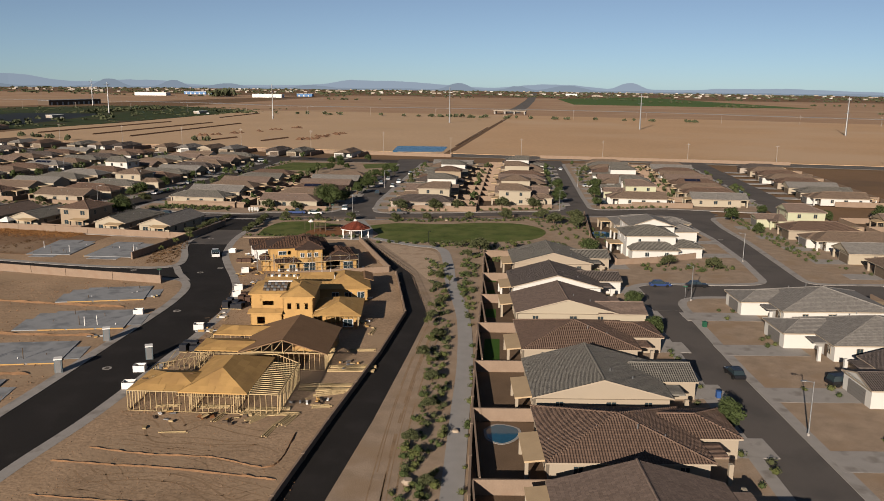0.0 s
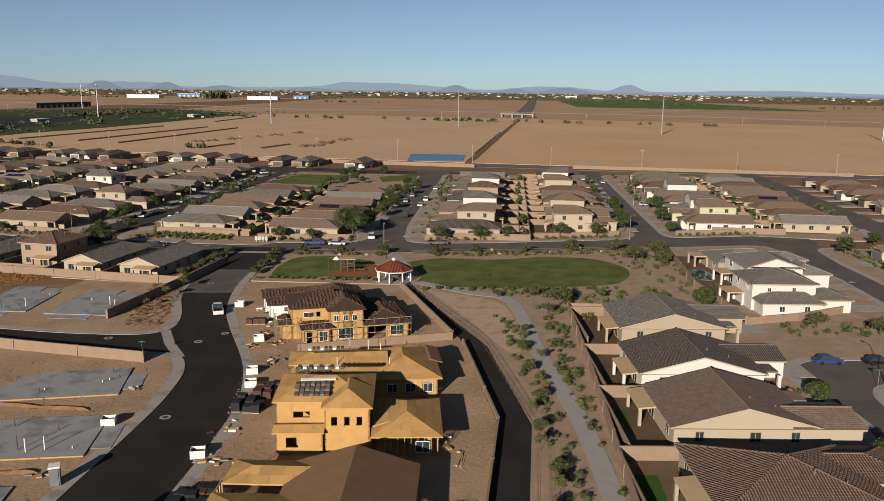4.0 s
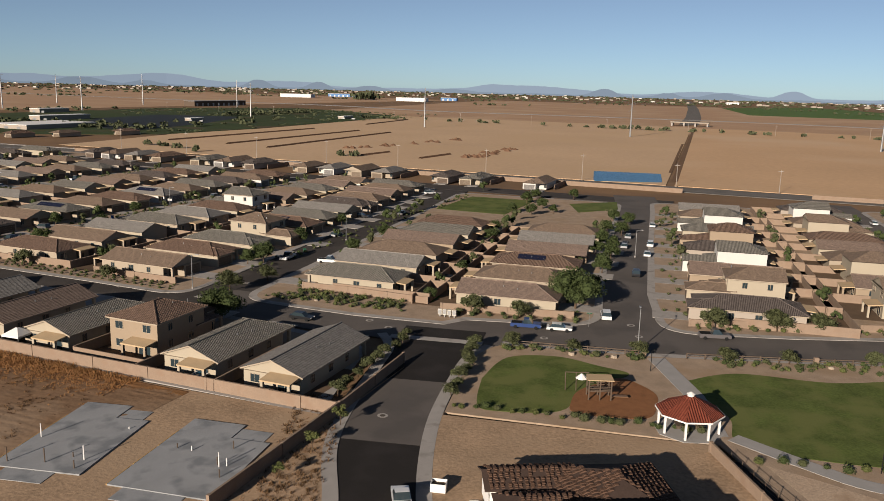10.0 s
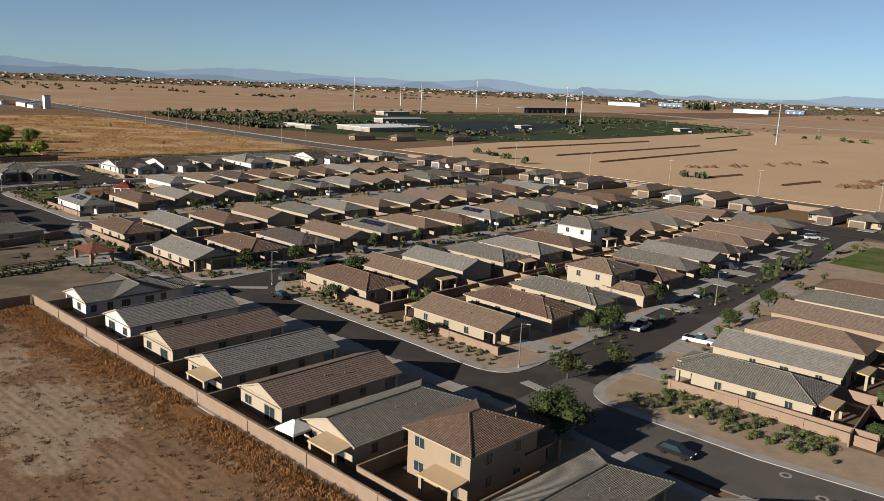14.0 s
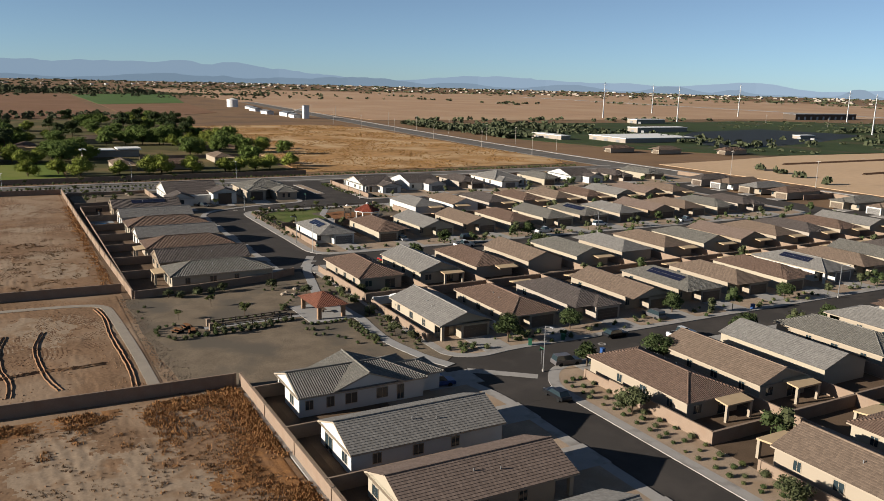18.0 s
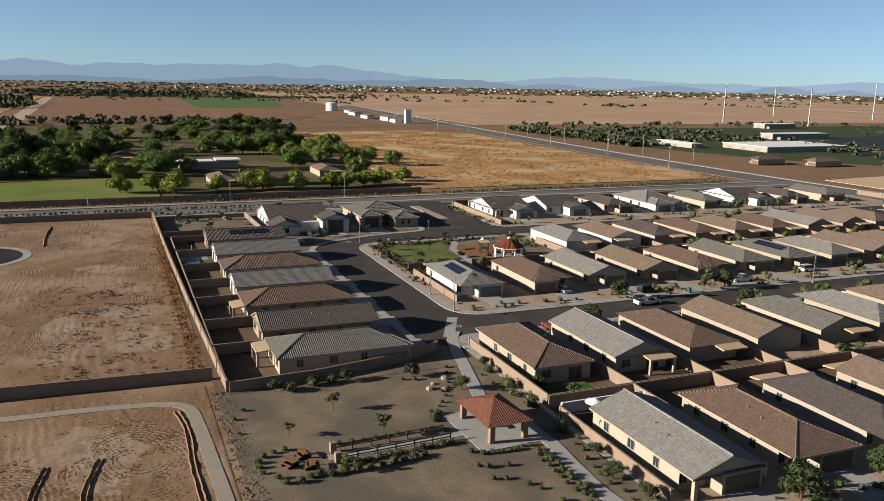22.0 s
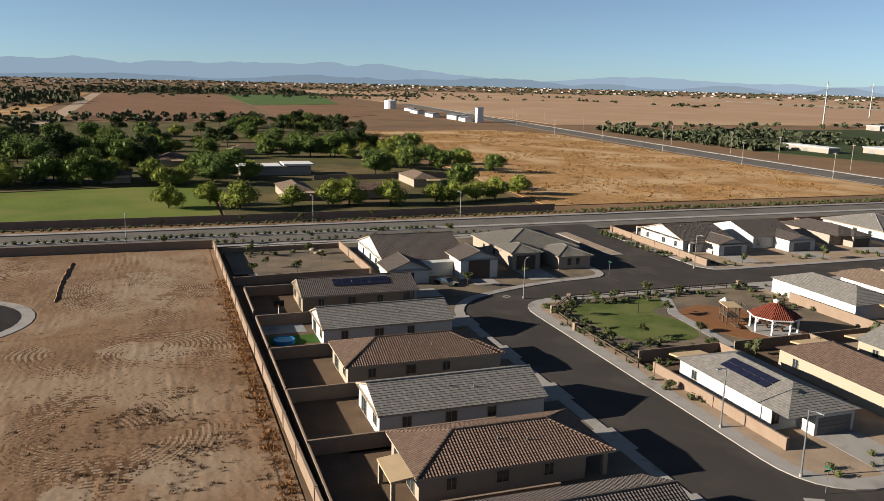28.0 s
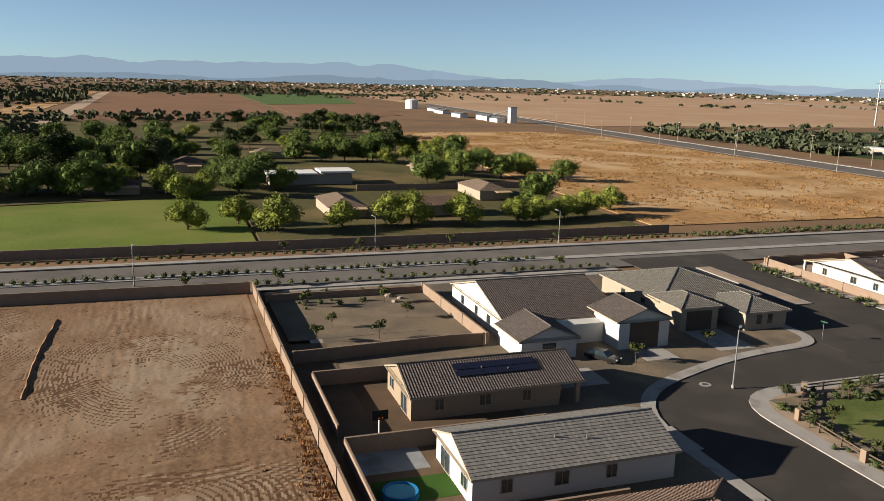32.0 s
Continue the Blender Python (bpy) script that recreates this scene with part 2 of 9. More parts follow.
TRACKS = mat("tracked_dirt", (0.212, 0.13, 0.076), 0.95, 0.34, 0.1, 2.0, 0.8, stain=(0.285, 0.198, 0.13), stain_scale=0.06, stain_at=0.54)
TURNED = mat("turned_soil", (0.122, 0.068, 0.038), 0.95, 0.3, 0.5, 5, 0.6)
WEEDMAT = mat("weed_mat", (0.25, 0.122, 0.048), 0.95, 0.5, 0.35, 4.0, 0.9, stain=(0.2, 0.105, 0.05), stain_scale=0.5, stain_at=0.5)
DRIEDMUD = mat("dried_mud", (0.305, 0.225, 0.155), 0.95, 0.2, 0.3, 3.0, 0.4, stain=(0.235, 0.155, 0.096), stain_scale=0.3, stain_at=0.56)
RUT = mat("wheel_rut", (0.29, 0.195, 0.12), 0.95, 0.3, 0.5, 5, 0.4)
LEAF += [mat("leaf_farm", (0.10, 0.135, 0.032), 0.8, 0.4, 0.25, 3, 0), mat("leaf_yellow", (0.19, 0.215, 0.04), 0.8, 0.35, 0.25, 3, 0)]
BARK = mat("bark", (0.104, 0.072, 0.048), 0.95, 0.2, 2, 15, 0.5)
RUST = mat("dry_weeds", (0.25, 0.125, 0.05), 0.95, 0.35, 0.6, 4, 0)


# ---- mesh helpers ----
class Shape:
    """Collects faces, material slots and uv, and becomes one mesh."""

    def __init__(self):
        self.v, self.f, self.m, self.uv = [], [], [], []

    def face(self, pts, m=0, uv=None):
        k = len(self.v)
        self.v += [tuple(p) for p in pts]
        self.f.append(tuple(range(k, k + len(pts))))
        self.m.append(m)
        self.uv += uv or [(p[0], p[1]) for p in pts]

    def box(self, x0, x1, y0, y1, z0, z1, m=0, bottom=True):
        a = [(x0, y0, z0), (x1, y0, z0), (x1, y1, z0), (x0, y1, z0)]
        b = [(x0, y0, z1), (x1, y0, z1), (x1, y1, z1), (x0, y1, z1)]
        for i in range(4):
            j = (i + 1) % 4
            self.face([a[i], a[j], b[j], b[i]], m)
        self.face(b, m)
        if bottom:
            self.face(a[::-1], m)
        return self

    def slab(self, pts, z0, z1, m=0):
        """An upright prism over a ground outline."""
        area = sum(pts[i][0] * pts[(i + 1) % len(pts)][1] - pts[(i + 1) % len(pts)][0] * pts[i][1] for i in range(len(pts)))
        pts = pts if area > 0 else pts[::-1]
        self.face([(p[0], p[1], z1) for p in pts], m)
        for i in range(len(pts)):
            p, q = pts[i], pts[(i + 1) % len(pts)]
            self.face([(p[0], p[1], z0), (q[0], q[1], z0), (q[0], q[1], z1), (p[0], p[1], z1)], m)
        return self

    def tube(self, p, q, r0, r1, sides=8, m=0, cap=True):
        p, q = Vector(p), Vector(q)
        d = (q - p).normalized()
        u = d.orthogonal().normalized()
        w = d.cross(u)
        a = [p + r0 * (math.cos(t) * u + math.sin(t) * w) for t in [2 * math.pi * i / sides for i in range(sides)]]
        b = [q + r1 * (math.cos(t) * u + math.sin(t) * w) for t in [2 * math.pi * i / sides for i in range(sides)]]
        for i in range(sides):
            j = (i + 1) % sides
            self.face([a[i], a[j], b[j], b[i]], m)
        if cap:
            self.face(b, m)
        return self

    def mesh(self, name, mats, weld=True):
        weld = weld and len(self.f) < 3000
        me = bpy.data.meshes.new(name)
        me.from_pydata(self.v, [], self.f)
        for x in mats if isinstance(mats, (list, tuple)) else [mats]:
            me.materials.append(x)
        me.polygons.foreach_set("material_index", self.m)
        layer = me.uv_layers.new(name="uv")
        layer.data.foreach_set("uv", [c for p in self.uv for c in p])
        if weld:
            bm = bmesh.new()
            bm.from_mesh(me)
            bmesh.ops.remove_doubles(bm, verts=bm.verts, dist=0.0005)
            bm.to_mesh(me)
            bm.free()
        me.update()
        return me


def part(name, shape, mats, parent, label="", at=None):
    """Links a shape (or a mesh) as one object under a thing or a part."""
    ob = new(name, shape.mesh(name, mats) if isinstance(shape, Shape) else shape)
    ob.parent = parent
    if at is not None:
        ob.matrix_basis = at
    if label:
        ob["label"] = label
    return ob


def thing(name, label, category, at=None, group="", kind="", shape=None, mats=None):
    ob = new(name, shape.mesh(name, mats) if shape else None)
    if at is not None:
        ob.matrix_basis = at
    return tagged(ob, label, category, group, kind)


# the western streets run 12.5 degrees off the eastern ones: a counts metres to the west, b to the north
TURN = -12.5
CT, ST = 0.9763, 0.2164


def west(a, b):
    return (-CT * a + ST * b, ST * a + CT * b)


def wpts(pts):
    return [west(*p) for p in pts]


def smooth_line(pts, n=8):
    """A soft curve through the points."""
    out = []
    for i in range(len(pts) - 1):
        p0, p1, p2, p3 = (Vector(pts[max(0, min(len(pts) - 1, k))]) for k in (i - 1, i, i + 1, i + 2))
        for s in range(n):
            t = s / n
            out.append(tuple(0.5 * (2 * p1 + (p2 - p0) * t + (2 * p0 - 5 * p1 + 4 * p2 - p3) * t * t + (3 * p1 - p0 - 3 * p2 + p3) * t ** 3)))
    return out + [tuple(pts[-1])]


def offset(line, d):
    """The line moved d metres to its left."""
    out = []
    for i, p in enumerate(line):
        a, b = Vector(line[max(0, i - 1)][:2]), Vector(line[min(len(line) - 1, i + 1)][:2])
        t = (b - a).normalized()
        out.append((p[0] - t.y * d, p[1] + t.x * d))
    return out


def rounded(poly, radii, n=7):
    """A polygon with rounded corners; radii: one number, or one for each corner."""
    out = []
    k = len(poly)
    for i in range(k):
        r = radii[i] if isinstance(radii, (list, tuple)) else radii
        p, a, b = Vector(poly[i]), Vector(poly[i - 1]), Vector(poly[(i + 1) % k])
        if r <= 0:
            out.append(tuple(p))
            continue
        u, w = (a - p), (b - p)
        r = min(r, u.length * 0.45, w.length * 0.45)
        s, e = p + u.normalized() * r, p + w.normalized() * r
        for j in range(n + 1):
            t = j / n
            out.append(tuple((1 - t) ** 2 * s + 2 * t * (1 - t) * p + t * t * e))
    return out


def sheet(name, pts, z, material, label, category, thick=0.3):
    return thing(name, label, category, kind="structure", shape=Shape().slab(pts, z - thick, z), mats=material)


def strip(name, line, width, z, material, label, category, thick=0.3):
    l, r = offset(line, width / 2), offset(line, -width / 2)
    s = Shape()
    for i in range(len(line) - 1):
        s.face([(*r[i], z), (*r[i + 1], z), (*l[i + 1], z), (*l[i], z)])
        s.face([(*r[i], z - thick), (*r[i + 1], z - thick), (*r[i + 1], z), (*r[i], z)])
        s.face([(*l[i + 1], z - thick), (*l[i], z - thick), (*l[i], z), (*l[i + 1], z)])
    return thing(name, label, category, kind="structure", shape=s, mats=material)


def inset(poly, d):
    """A closed outline moved inwards."""
    k = len(poly)
    area = sum(poly[i][0] * poly[(i + 1) % k][1] - poly[(i + 1) % k][0] * poly[i][1] for i in range(k))
    sgn = 1 if area > 0 else -1
    out = []
    for i in range(k):
        a, p, b = Vector(poly[i - 1]), Vector(poly[i]), Vector(poly[(i + 1) % k])
        n1 = Vector((-(p - a).y, (p - a).x)).normalized()
        n2 = Vector((-(b - p).y, (b - p).x)).normalized()
        n = (n1 + n2)
        n = n / max(n.length_squared, 0.3) * 2
        out.append((p.x + sgn * d * n.x, p.y + sgn * d * n.y))
    return out


def kerb_block(poly, ground, walk_width=1.7, label="gravel front yards inside a concrete pavement"):
    """A street block: raised kerb and pavement all round, ground inside."""
    inner = inset(poly, walk_width)
    s = Shape()
    k = len(poly)
    area = sum(poly[i][0] * poly[(i + 1) % k][1] - poly[(i + 1) % k][0] * poly[i][1] for i in range(k))
    for i in range(k):
        j = (i + 1) % k
        q = [poly[i], poly[j], inner[j], inner[i]]
        q = q if area > 0 else q[::-1]
        s.face([(*p, 0.15) for p in q])
        e = (poly[i], poly[j]) if area > 0 else (poly[j], poly[i])
        s.face([(*e[0], -0.1), (*e[1], -0.1), (*e[1], 0.15), (*e[0], 0.15)])
    thing("pavement", "pale concrete pavement and kerb along the street", "pavement", kind="structure", shape=s, mats=CONCRETE)
    sheet("ground", inset(poly, walk_width - 0.05), 0.14, ground, label, "ground", 0.25)


# ---- ground, fields and roads ----
s = Shape()
ring = [(4900 * math.cos(i * math.pi / 24), 4900 * math.sin(i * math.pi / 24) + 300, -0.3) for i in range(48)]
s.face(ring)
thing("ground", "flat bare desert ground that reaches the horizon", "ground", kind="structure", shape=s, mats=DIRT)
sheet("ground", wpts([(-900, 505), (106, 505), (152, 1150), (-100, 1140), (-900, 960)]), -0.05, FIELD, "graded tan field of bare soil", "field", 0.2)
sheet("ground", wpts([(110, 505), (494, 505), (500, 560), (514, 640), (508, 754), (533, 1088), (560, 1150), (156, 1160)]), -0.05, FIELD2, "graded pale field of bare soil with low berms", "field", 0.2)
sheet("ground", wpts([(-900, 1000), (700, 1000), (900, 2600), (-900, 2600)]), -0.09, BROWN, "wide brown ploughed field", "field", 0.2)
sheet("ground", wpts([(198, 2535), (-64, 3160), (-399, 1808), (106, 1849)]), -0.02, CROP, "green irrigated crop field", "field", 0.2)
sheet("ground", wpts([(516, 622), (512, 754), (537, 1088), (567, 1158), (690, 1246), (800, 1290), (916, 1088), (890, 806), (884, 560), (700, 530), (590, 560)]), -0.03, NURSERY, "dark green nursery field", "field", 0.2)
sheet("ground", wpts([(960, 530), (960, 2400), (2600, 2400), (2600, 530)]), -0.07, BROWN, "wide brown ploughed field", "field", 0.2)
sheet("ground", wpts([(514, 298), (868, 318), (882, 430), (836, 466), (600, 460), (540, 462), (514, 452)]), -0.045, DRYGRASS, "vacant field of dry golden grass", "field", 0.2)
sheet("ground", wpts([(506, 120), (570, 120), (585, 196), (506, 196)]), -0.04, PASTURE, "green pasture of a farmyard", "lawn", 0.2)
sheet("ground", wpts([(506, 40), (506, 119), (572, 119), (588, 197), (506, 197), (506, 295), (800, 299), (975, 310), (975, 40)]), -0.05, FARMGRASS, "rough grass of the farmyards between trees", "ground", 0.2)
sheet("ground", wpts([(990, 90), (1003, 275), (1860, 289), (1796, 85)]), -0.05, PLOUGH, "dark brown ploughed field", "field", 0.2)
sheet("ground", wpts([(990, 40), (990, 70), (1900, 66), (1900, 20)]), -0.05, DRYGRASS, "strip of dry golden grass", "field", 0.2)
sheet("ground", wpts([(1371, 297), (1445, 427), (2110, 521), (1869, 300)]), -0.04, CROP, "green irrigated crop field", "field", 0.2)
sheet("ground", wpts([(1010, 290), (1120, 400), (1420, 425), (1350, 297)]), -0.04, PLOUGH, "brown ploughed field beside the green crop", "field", 0.2)
# farm road and far highway
strip("road", smooth_line(wpts([(-1400, 488), (0, 492), (300, 486), (540, 474), (760, 482), (1000, 500), (1500, 540)])), 20, 0.0, WORNASPHALT, "wide asphalt arterial road along the farm fields", "road", 0.2)
strip("pavement", smooth_line(wpts([(300, 499), (540, 488), (760, 496), (1000, 514), (1500, 554)])), 3, 0.03, CONCRETE, "pale concrete pavement along the arterial road", "pavement", 0.2)
strip("road", wpts([(877, 101), (1860, 78)]), 15, 0.0, SAND, "pale dirt farm road between the fields", "road", 0.2)
strip("road", [(106, 1250), (154, 1568), (241, 2226), (420, 3700), (470, 4200)], 26, 0.02, WORNASPHALT, "straight road leading away north over the plain", "road", 0.2)
strip("road", smooth_line(wpts([(-1400, 960), (-310, 1291), (-140, 1366), (63, 1424), (357, 1424), (595, 1402), (868, 1500), (1174, 1495), (2200, 1560)])), 30, 0.05, CONCRETE, "pale concrete highway across the plain", "road", 0.2)
strip("road", wpts([(108, 524), (143, 1018), (154, 1160)]), 3, -0.02, HEAP0, "straight dirt farm track", "road", 0.1)
strip("road", wpts([(115, 567), (134, 826)]), 1.8, -0.02, HEAP0, "straight dirt farm track", "road", 0.1)
# the four-lane road on the west side
for da, w in ((489, 9.5), (478, 8.5)):
    strip("road", smooth_line(wpts([(da + 2, -250), (da + 1, 0), (da, 150), (da, 300), (da, 470)])), w, 0.03, WORNASPHALT, "two asphalt lanes of a divided road", "road", 0.2)
strip("pavement", wpts([(483.6, -250), (483.6, 470)]), 2.4, 0.16, CONCRETE, "pale kerb of the planted median", "pavement", 0.3)
strip("pavement", wpts([(496, -250), (496, 470)]), 2.2, 0.1, CONCRETE, "concrete pavement beside the divided road", "pavement", 0.2)
strip("pavement", wpts([(472, -250), (472, 262)]), 1.8, 0.1, CONCRETE, "concrete pavement beside the divided road", "pavement", 0.2)
# asphalt under the estate streets
ASPH = [([(170, 234), (174, 270), (179.6, 330), (185, 380), (192, 440)], 15, WASPHALT), ([(251, 238), (251, 470)], 16, WASPHALT), ([(332, 228), (332, 470)], 16, WASPHALT), ([(417, 222), (417, 470)], 16, WASPHALT),
        ([(425, 234), (410, 234), (320, 234)], 20, WASPHALT), ([(265, 240), (250, 241), (165, 241)], 18, WASPHALT), ([(415, 280), (480, 280)], 26, WASPHALT), ([(100, 440), (430, 440)], 16, WASPHALT)]
for k, (pts, w, m) in enumerate(ASPH):
    strip("road", wpts(pts), w, 0.012 + 0.005 * k, m, "worn dark asphalt street of the housing estate", "road", 0.2)
sheet("road", [west(*p) for p in rounded([(236, 228), (258, 228), (258, 262), (236, 262)], 6)], 0.053, WASPHALT, "asphalt knuckle at the street corner", "road", 0.2)
EAST = [([west(170, 241), (-85, 267), (-60, 264.7), (-25, 264.5), (0, 267), (48, 275), (95, 285)], 18), ([(-28.5, 262), (-29, 300), (-24, 360), (-17, 425), (-16, 470)], 17),
        ([(48, 272), (51, 310), (57, 385), (63, 470)], 14), ([(78, 150), (79.5, 175), (81.5, 198), (84, 229), (85, 258), (90, 290)], 15), ([(40, 170), (52, 170), (100, 169)], 15), ([(42.5, 40), (44, 120), (45.5, 172)], 13),
        ([(122, 250), (127, 300), (138, 400), (146, 470)], 14)]
for k, (pts, w) in enumerate(EAST):
    strip("road", smooth_line(pts), w, 0.056 + 0.005 * k, ASPHALT, "worn dark asphalt street of the housing estate", "road", 0.2)
sheet("road", rounded([(36, 154), (54, 154), (56, 178), (38, 178)], 8), 0.094, ASPHALT, "asphalt knuckle at the street corner", "road", 0.2)
NEWROAD = smooth_line([(-57, 60), (-53, 95), (-50.5, 120), (-48.6, 140), (-48.2, 155), (-52, 175), (-59.5, 200), (-64, 222), (-64, 240), (-63, 264)])
strip("road", NEWROAD, 15, 0.105, NEWASPHALT, "freshly laid black asphalt street curving past the building site", "road", 0.2)
strip("road", [(-52, 181), (-70, 181.5), (-110, 188.5), (-175, 203)], 13, 0.1, NEWASPHALT, "freshly laid black asphalt side street", "road", 0.2)
strip("road", [(-69.5, 226), (-58, 226)], 22, 0.11, ASPHALT, "older grey asphalt where the new street begins", "road", 0.2)
# track behind the lots; its black and width also stand in for wall shadow
strip("road", smooth_line([(-19, 50), (-14.8, 78), (-11.6, 98), (-7.8, 124), (-4.5, 149), (-8.3, 181), (-13, 200), (-20, 219)]), 5.4, 0.05, NEWASPHALT, "black strip of track and wall shadow behind the building lots", "road", 0.2)

# ---- street blocks with their kerbs ----
kerb_block(rounded(wpts([(175.6, 240.6), (200, 241.4), (240, 241.6), (247, 247), (247, 432), (197, 432), (189.6, 370), (184, 320), (179.8, 279)]), [9, 0, 4, 8, 8, 8, 0, 0, 0]), GRAVEL)
kerb_block(rounded(wpts([(255.6, 262), (256, 246), (254.8, 239), (258, 233.8), (327, 234), (327, 432), (255.6, 432)]), [0, 4, 4, 3, 5, 8, 8]), GRAVEL)
kerb_block(rounded(wpts([(337, 240), (411, 240), (411, 432), (337, 432)]), [9, 9, 8, 8]), GRAVEL, 2.3)
kerb_block(rounded(wpts([(422, 291), (471, 291), (471, 470), (422, 470)]), [7, 10, 8, 8]), GRAVEL)
kerb_block(rounded(wpts([(313, 196), (470, 196), (470, 268), (423, 268), (421, 250), (412, 228), (322, 228), (313, 226)]), [0, 0, 8, 6, 10, 18, 0, 0]), PARKGRAVEL)
kerb_block(rounded(wpts([(119.5, 200.2), (256, 200.2), (256, 228.6), (249.6, 231.4), (240, 233.8), (160, 233.6), (127, 230)]), [0, 0, 2, 4, 4, 0, 6]), GRAVEL)
kerb_block(rounded([west(165, 244), west(168, 276), west(173, 321), west(177.6, 365), west(185, 425), (-22, 446), (-29.5, 357), (-33.5, 300), (-34.5, 272), (-60, 270.6), west(120, 246.6), west(138, 244.2)], [8, 0, 0, 0, 9, 9, 0, 0, 9, 0, 0, 0]), GRAVEL)
kerb_block(rounded([(-24, 271), (0, 273.2), (45, 281), (49, 333), (56, 401), (60, 446), (-11, 452), (-13, 425), (-19, 360), (-24, 300)], [9, 0, 9, 0, 0, 8, 8, 0, 0, 0]), GRAVEL)
kerb_block(rounded([(53, 283), (81, 288), (116, 280), (121, 300), (133, 400), (140, 455), (68, 455), (62, 386), (56, 320)], [8, 0, 8, 0, 0, 8, 8, 0, 0]), GRAVEL)
kerb_block(rounded([(83, 176), (180, 176), (180, 262), (120, 266), (91.5, 272), (88.6, 250), (87.8, 227), (85, 197)], [6, 0, 0, 6, 8, 0, 0, 0]), GRAVEL)
kerb_block(rounded([(49, 165.2), (47.6, 133), (47, 120), (46, 40), (76, 40), (76, 165.2)], [9, 0, 0, 0, 0, 0]), GRAVEL)


def pavement(line, ground, width=1.8, label="bare dirt"):
    """Kerb and pavement along the left of a kerb line; the ground sheet closes the lot behind."""
    inner = offset(line, width)
    sh = Shape()
    for i in range(len(line) - 1):
        sh.face([(*line[i], 0.17), (*line[i + 1], 0.17), (*inner[i + 1], 0.17), (*inner[i], 0.17)])
        sh.face([(*line[i], -0.1), (*line[i + 1], -0.1), (*line[i + 1], 0.17), (*line[i], 0.17)])
    thing("pavement", "pale new concrete pavement and kerb along the street", "pavement", kind="structure", shape=sh, mats=CONCRETE)
    return offset(line, width - 0.05)


PARK_KERB = rounded([(37.6, 40), (40.2, 120), (41, 140), (43, 154), (40.4, 165), (45, 175.2), (64, 174.6), (75, 176), (78.4, 199), (80.6, 231), (79.8, 274), (50, 269), (0, 261), (-26, 258.6), (-52, 258.8)], [0, 0, 0, 4, 6, 6, 0, 8, 0, 0, 8, 0, 0, 0, 0])
lot_edge = pavement(PARK_KERB, GRAVEL)
sheet("ground", lot_edge + [(-56.5, 252), (-57, 226), (-21, 223.5), (-6, 181), (-2.2, 148.5), (-5.2, 125), (-8.7, 99), (-12.1, 78), (-16, 50), (-17, 40)], 0.15, GRAVEL, "gravel greenbelt with desert planting", "ground", 0.25)
EAST_KERB = smooth_line([(-53, 60), (-49.9, 84), (-47, 99.7), (-44.9, 119), (-43.2, 136.6), (-42.6, 153), (-44.4, 166), (-47.5, 176.5), (-53, 191.5), (-56.6, 204), (-58.8, 222), (-58.5, 240), (-57.6, 250), (-55, 256.5)])[::-1]
lot_edge = pavement(EAST_KERB, LOTDIRT)
sheet("ground", lot_edge[22:] + [(-20, 60), (-17.4, 78), (-14.4, 98), (-9.9, 125), (-6.8, 149), (-10.5, 184), (-21.5, 223), (-57, 225)], 0.155, LOTDIRT, "churned bare dirt of the building lots", "ground", 0.3)
SOUTH_KERB = smooth_line([(-62, 60), (-58.3, 95), (-56.6, 112), (-55.2, 129.3), (-53.6, 148), (-53.2, 158), (-54, 168), (-57.2, 175), (-64, 176.6), (-83, 178.9), (-110, 184.5), (-175, 198)])
lot_edge = pavement(SOUTH_KERB, LOTDIRT)
sheet("ground", lot_edge + [(-170, 60)], 0.155, LOTDIRT, "churned bare dirt of the building lots", "ground", 0.3)
NORTH_KERB = smooth_line([(-175, 208), (-110, 192.5), (-87, 187.2), (-74, 185.6), (-66.5, 186), (-62.8, 190), (-64, 199), (-68, 212), (-69.4, 224), (-69.6, 242), (-70, 252), (-73, 259)])
lot_edge = pavement(NORTH_KERB, LOTDIRT)
sheet("ground", lot_edge[:64] + [west(117, 222), west(117, 200.4), west(190, 198.4), west(190, 170)], 0.155, LOTDIRT, "bare dirt lots with new slabs", "ground", 0.3)
sheet("ground", wpts([(190.5, 200), (260, 200), (313, 192), (471, 191), (473, 20), (190.5, 60)]), 0.05, TRACKS, "graded dirt lot scored by wheel tracks", "ground", 0.3)
sheet("ground", wpts([(256, 196), (261, 194.4), (265, 193.2), (271, 192.9), (276, 192.3), (283, 192.4), (290, 191.8), (300, 192.1), (309, 191.7), (313, 192.2), (313, 230), (322, 236), (258, 236), (255, 232.4)]), 0.10, PARKGRAVEL, "grey gravel park with young shrubs", "ground", 0.3)
sheet("ground", [p for p in smooth_line([(-23, 245.6), (-14, 251.4), (0, 250.5), (13, 254), (26, 252), (32, 240), (26, 226), (10, 222), (-8, 221.3), (-18.4, 224.6), (-18.4, 233), (-23, 245.6)])][:-1], 0.19, LAWN, "mown green park lawn", "lawn", 0.2)
sheet("ground", smooth_line([(-53.5, 240), (-50.5, 250.5), (-42.7, 253), (-35.8, 250), (-31, 246.8), (-38, 239.5), (-41.2, 230), (-50.1, 227.9), (-53, 230), (-53.5, 240)])[:-1], 0.19, LAWN, "mown green park lawn", "lawn", 0.2)
sheet("ground", wpts([(150, 378), (176, 378), (176, 416), (150, 418)]), 0.19, LAWN, "rectangular mown park lawn", "lawn", 0.2)
sheet("ground", [(-42.7, 436), (-24, 448), (-24.5, 427), (-39.1, 414.9)], 0.19, LAWN, "mown park lawn by the street bend", "lawn", 0.2)
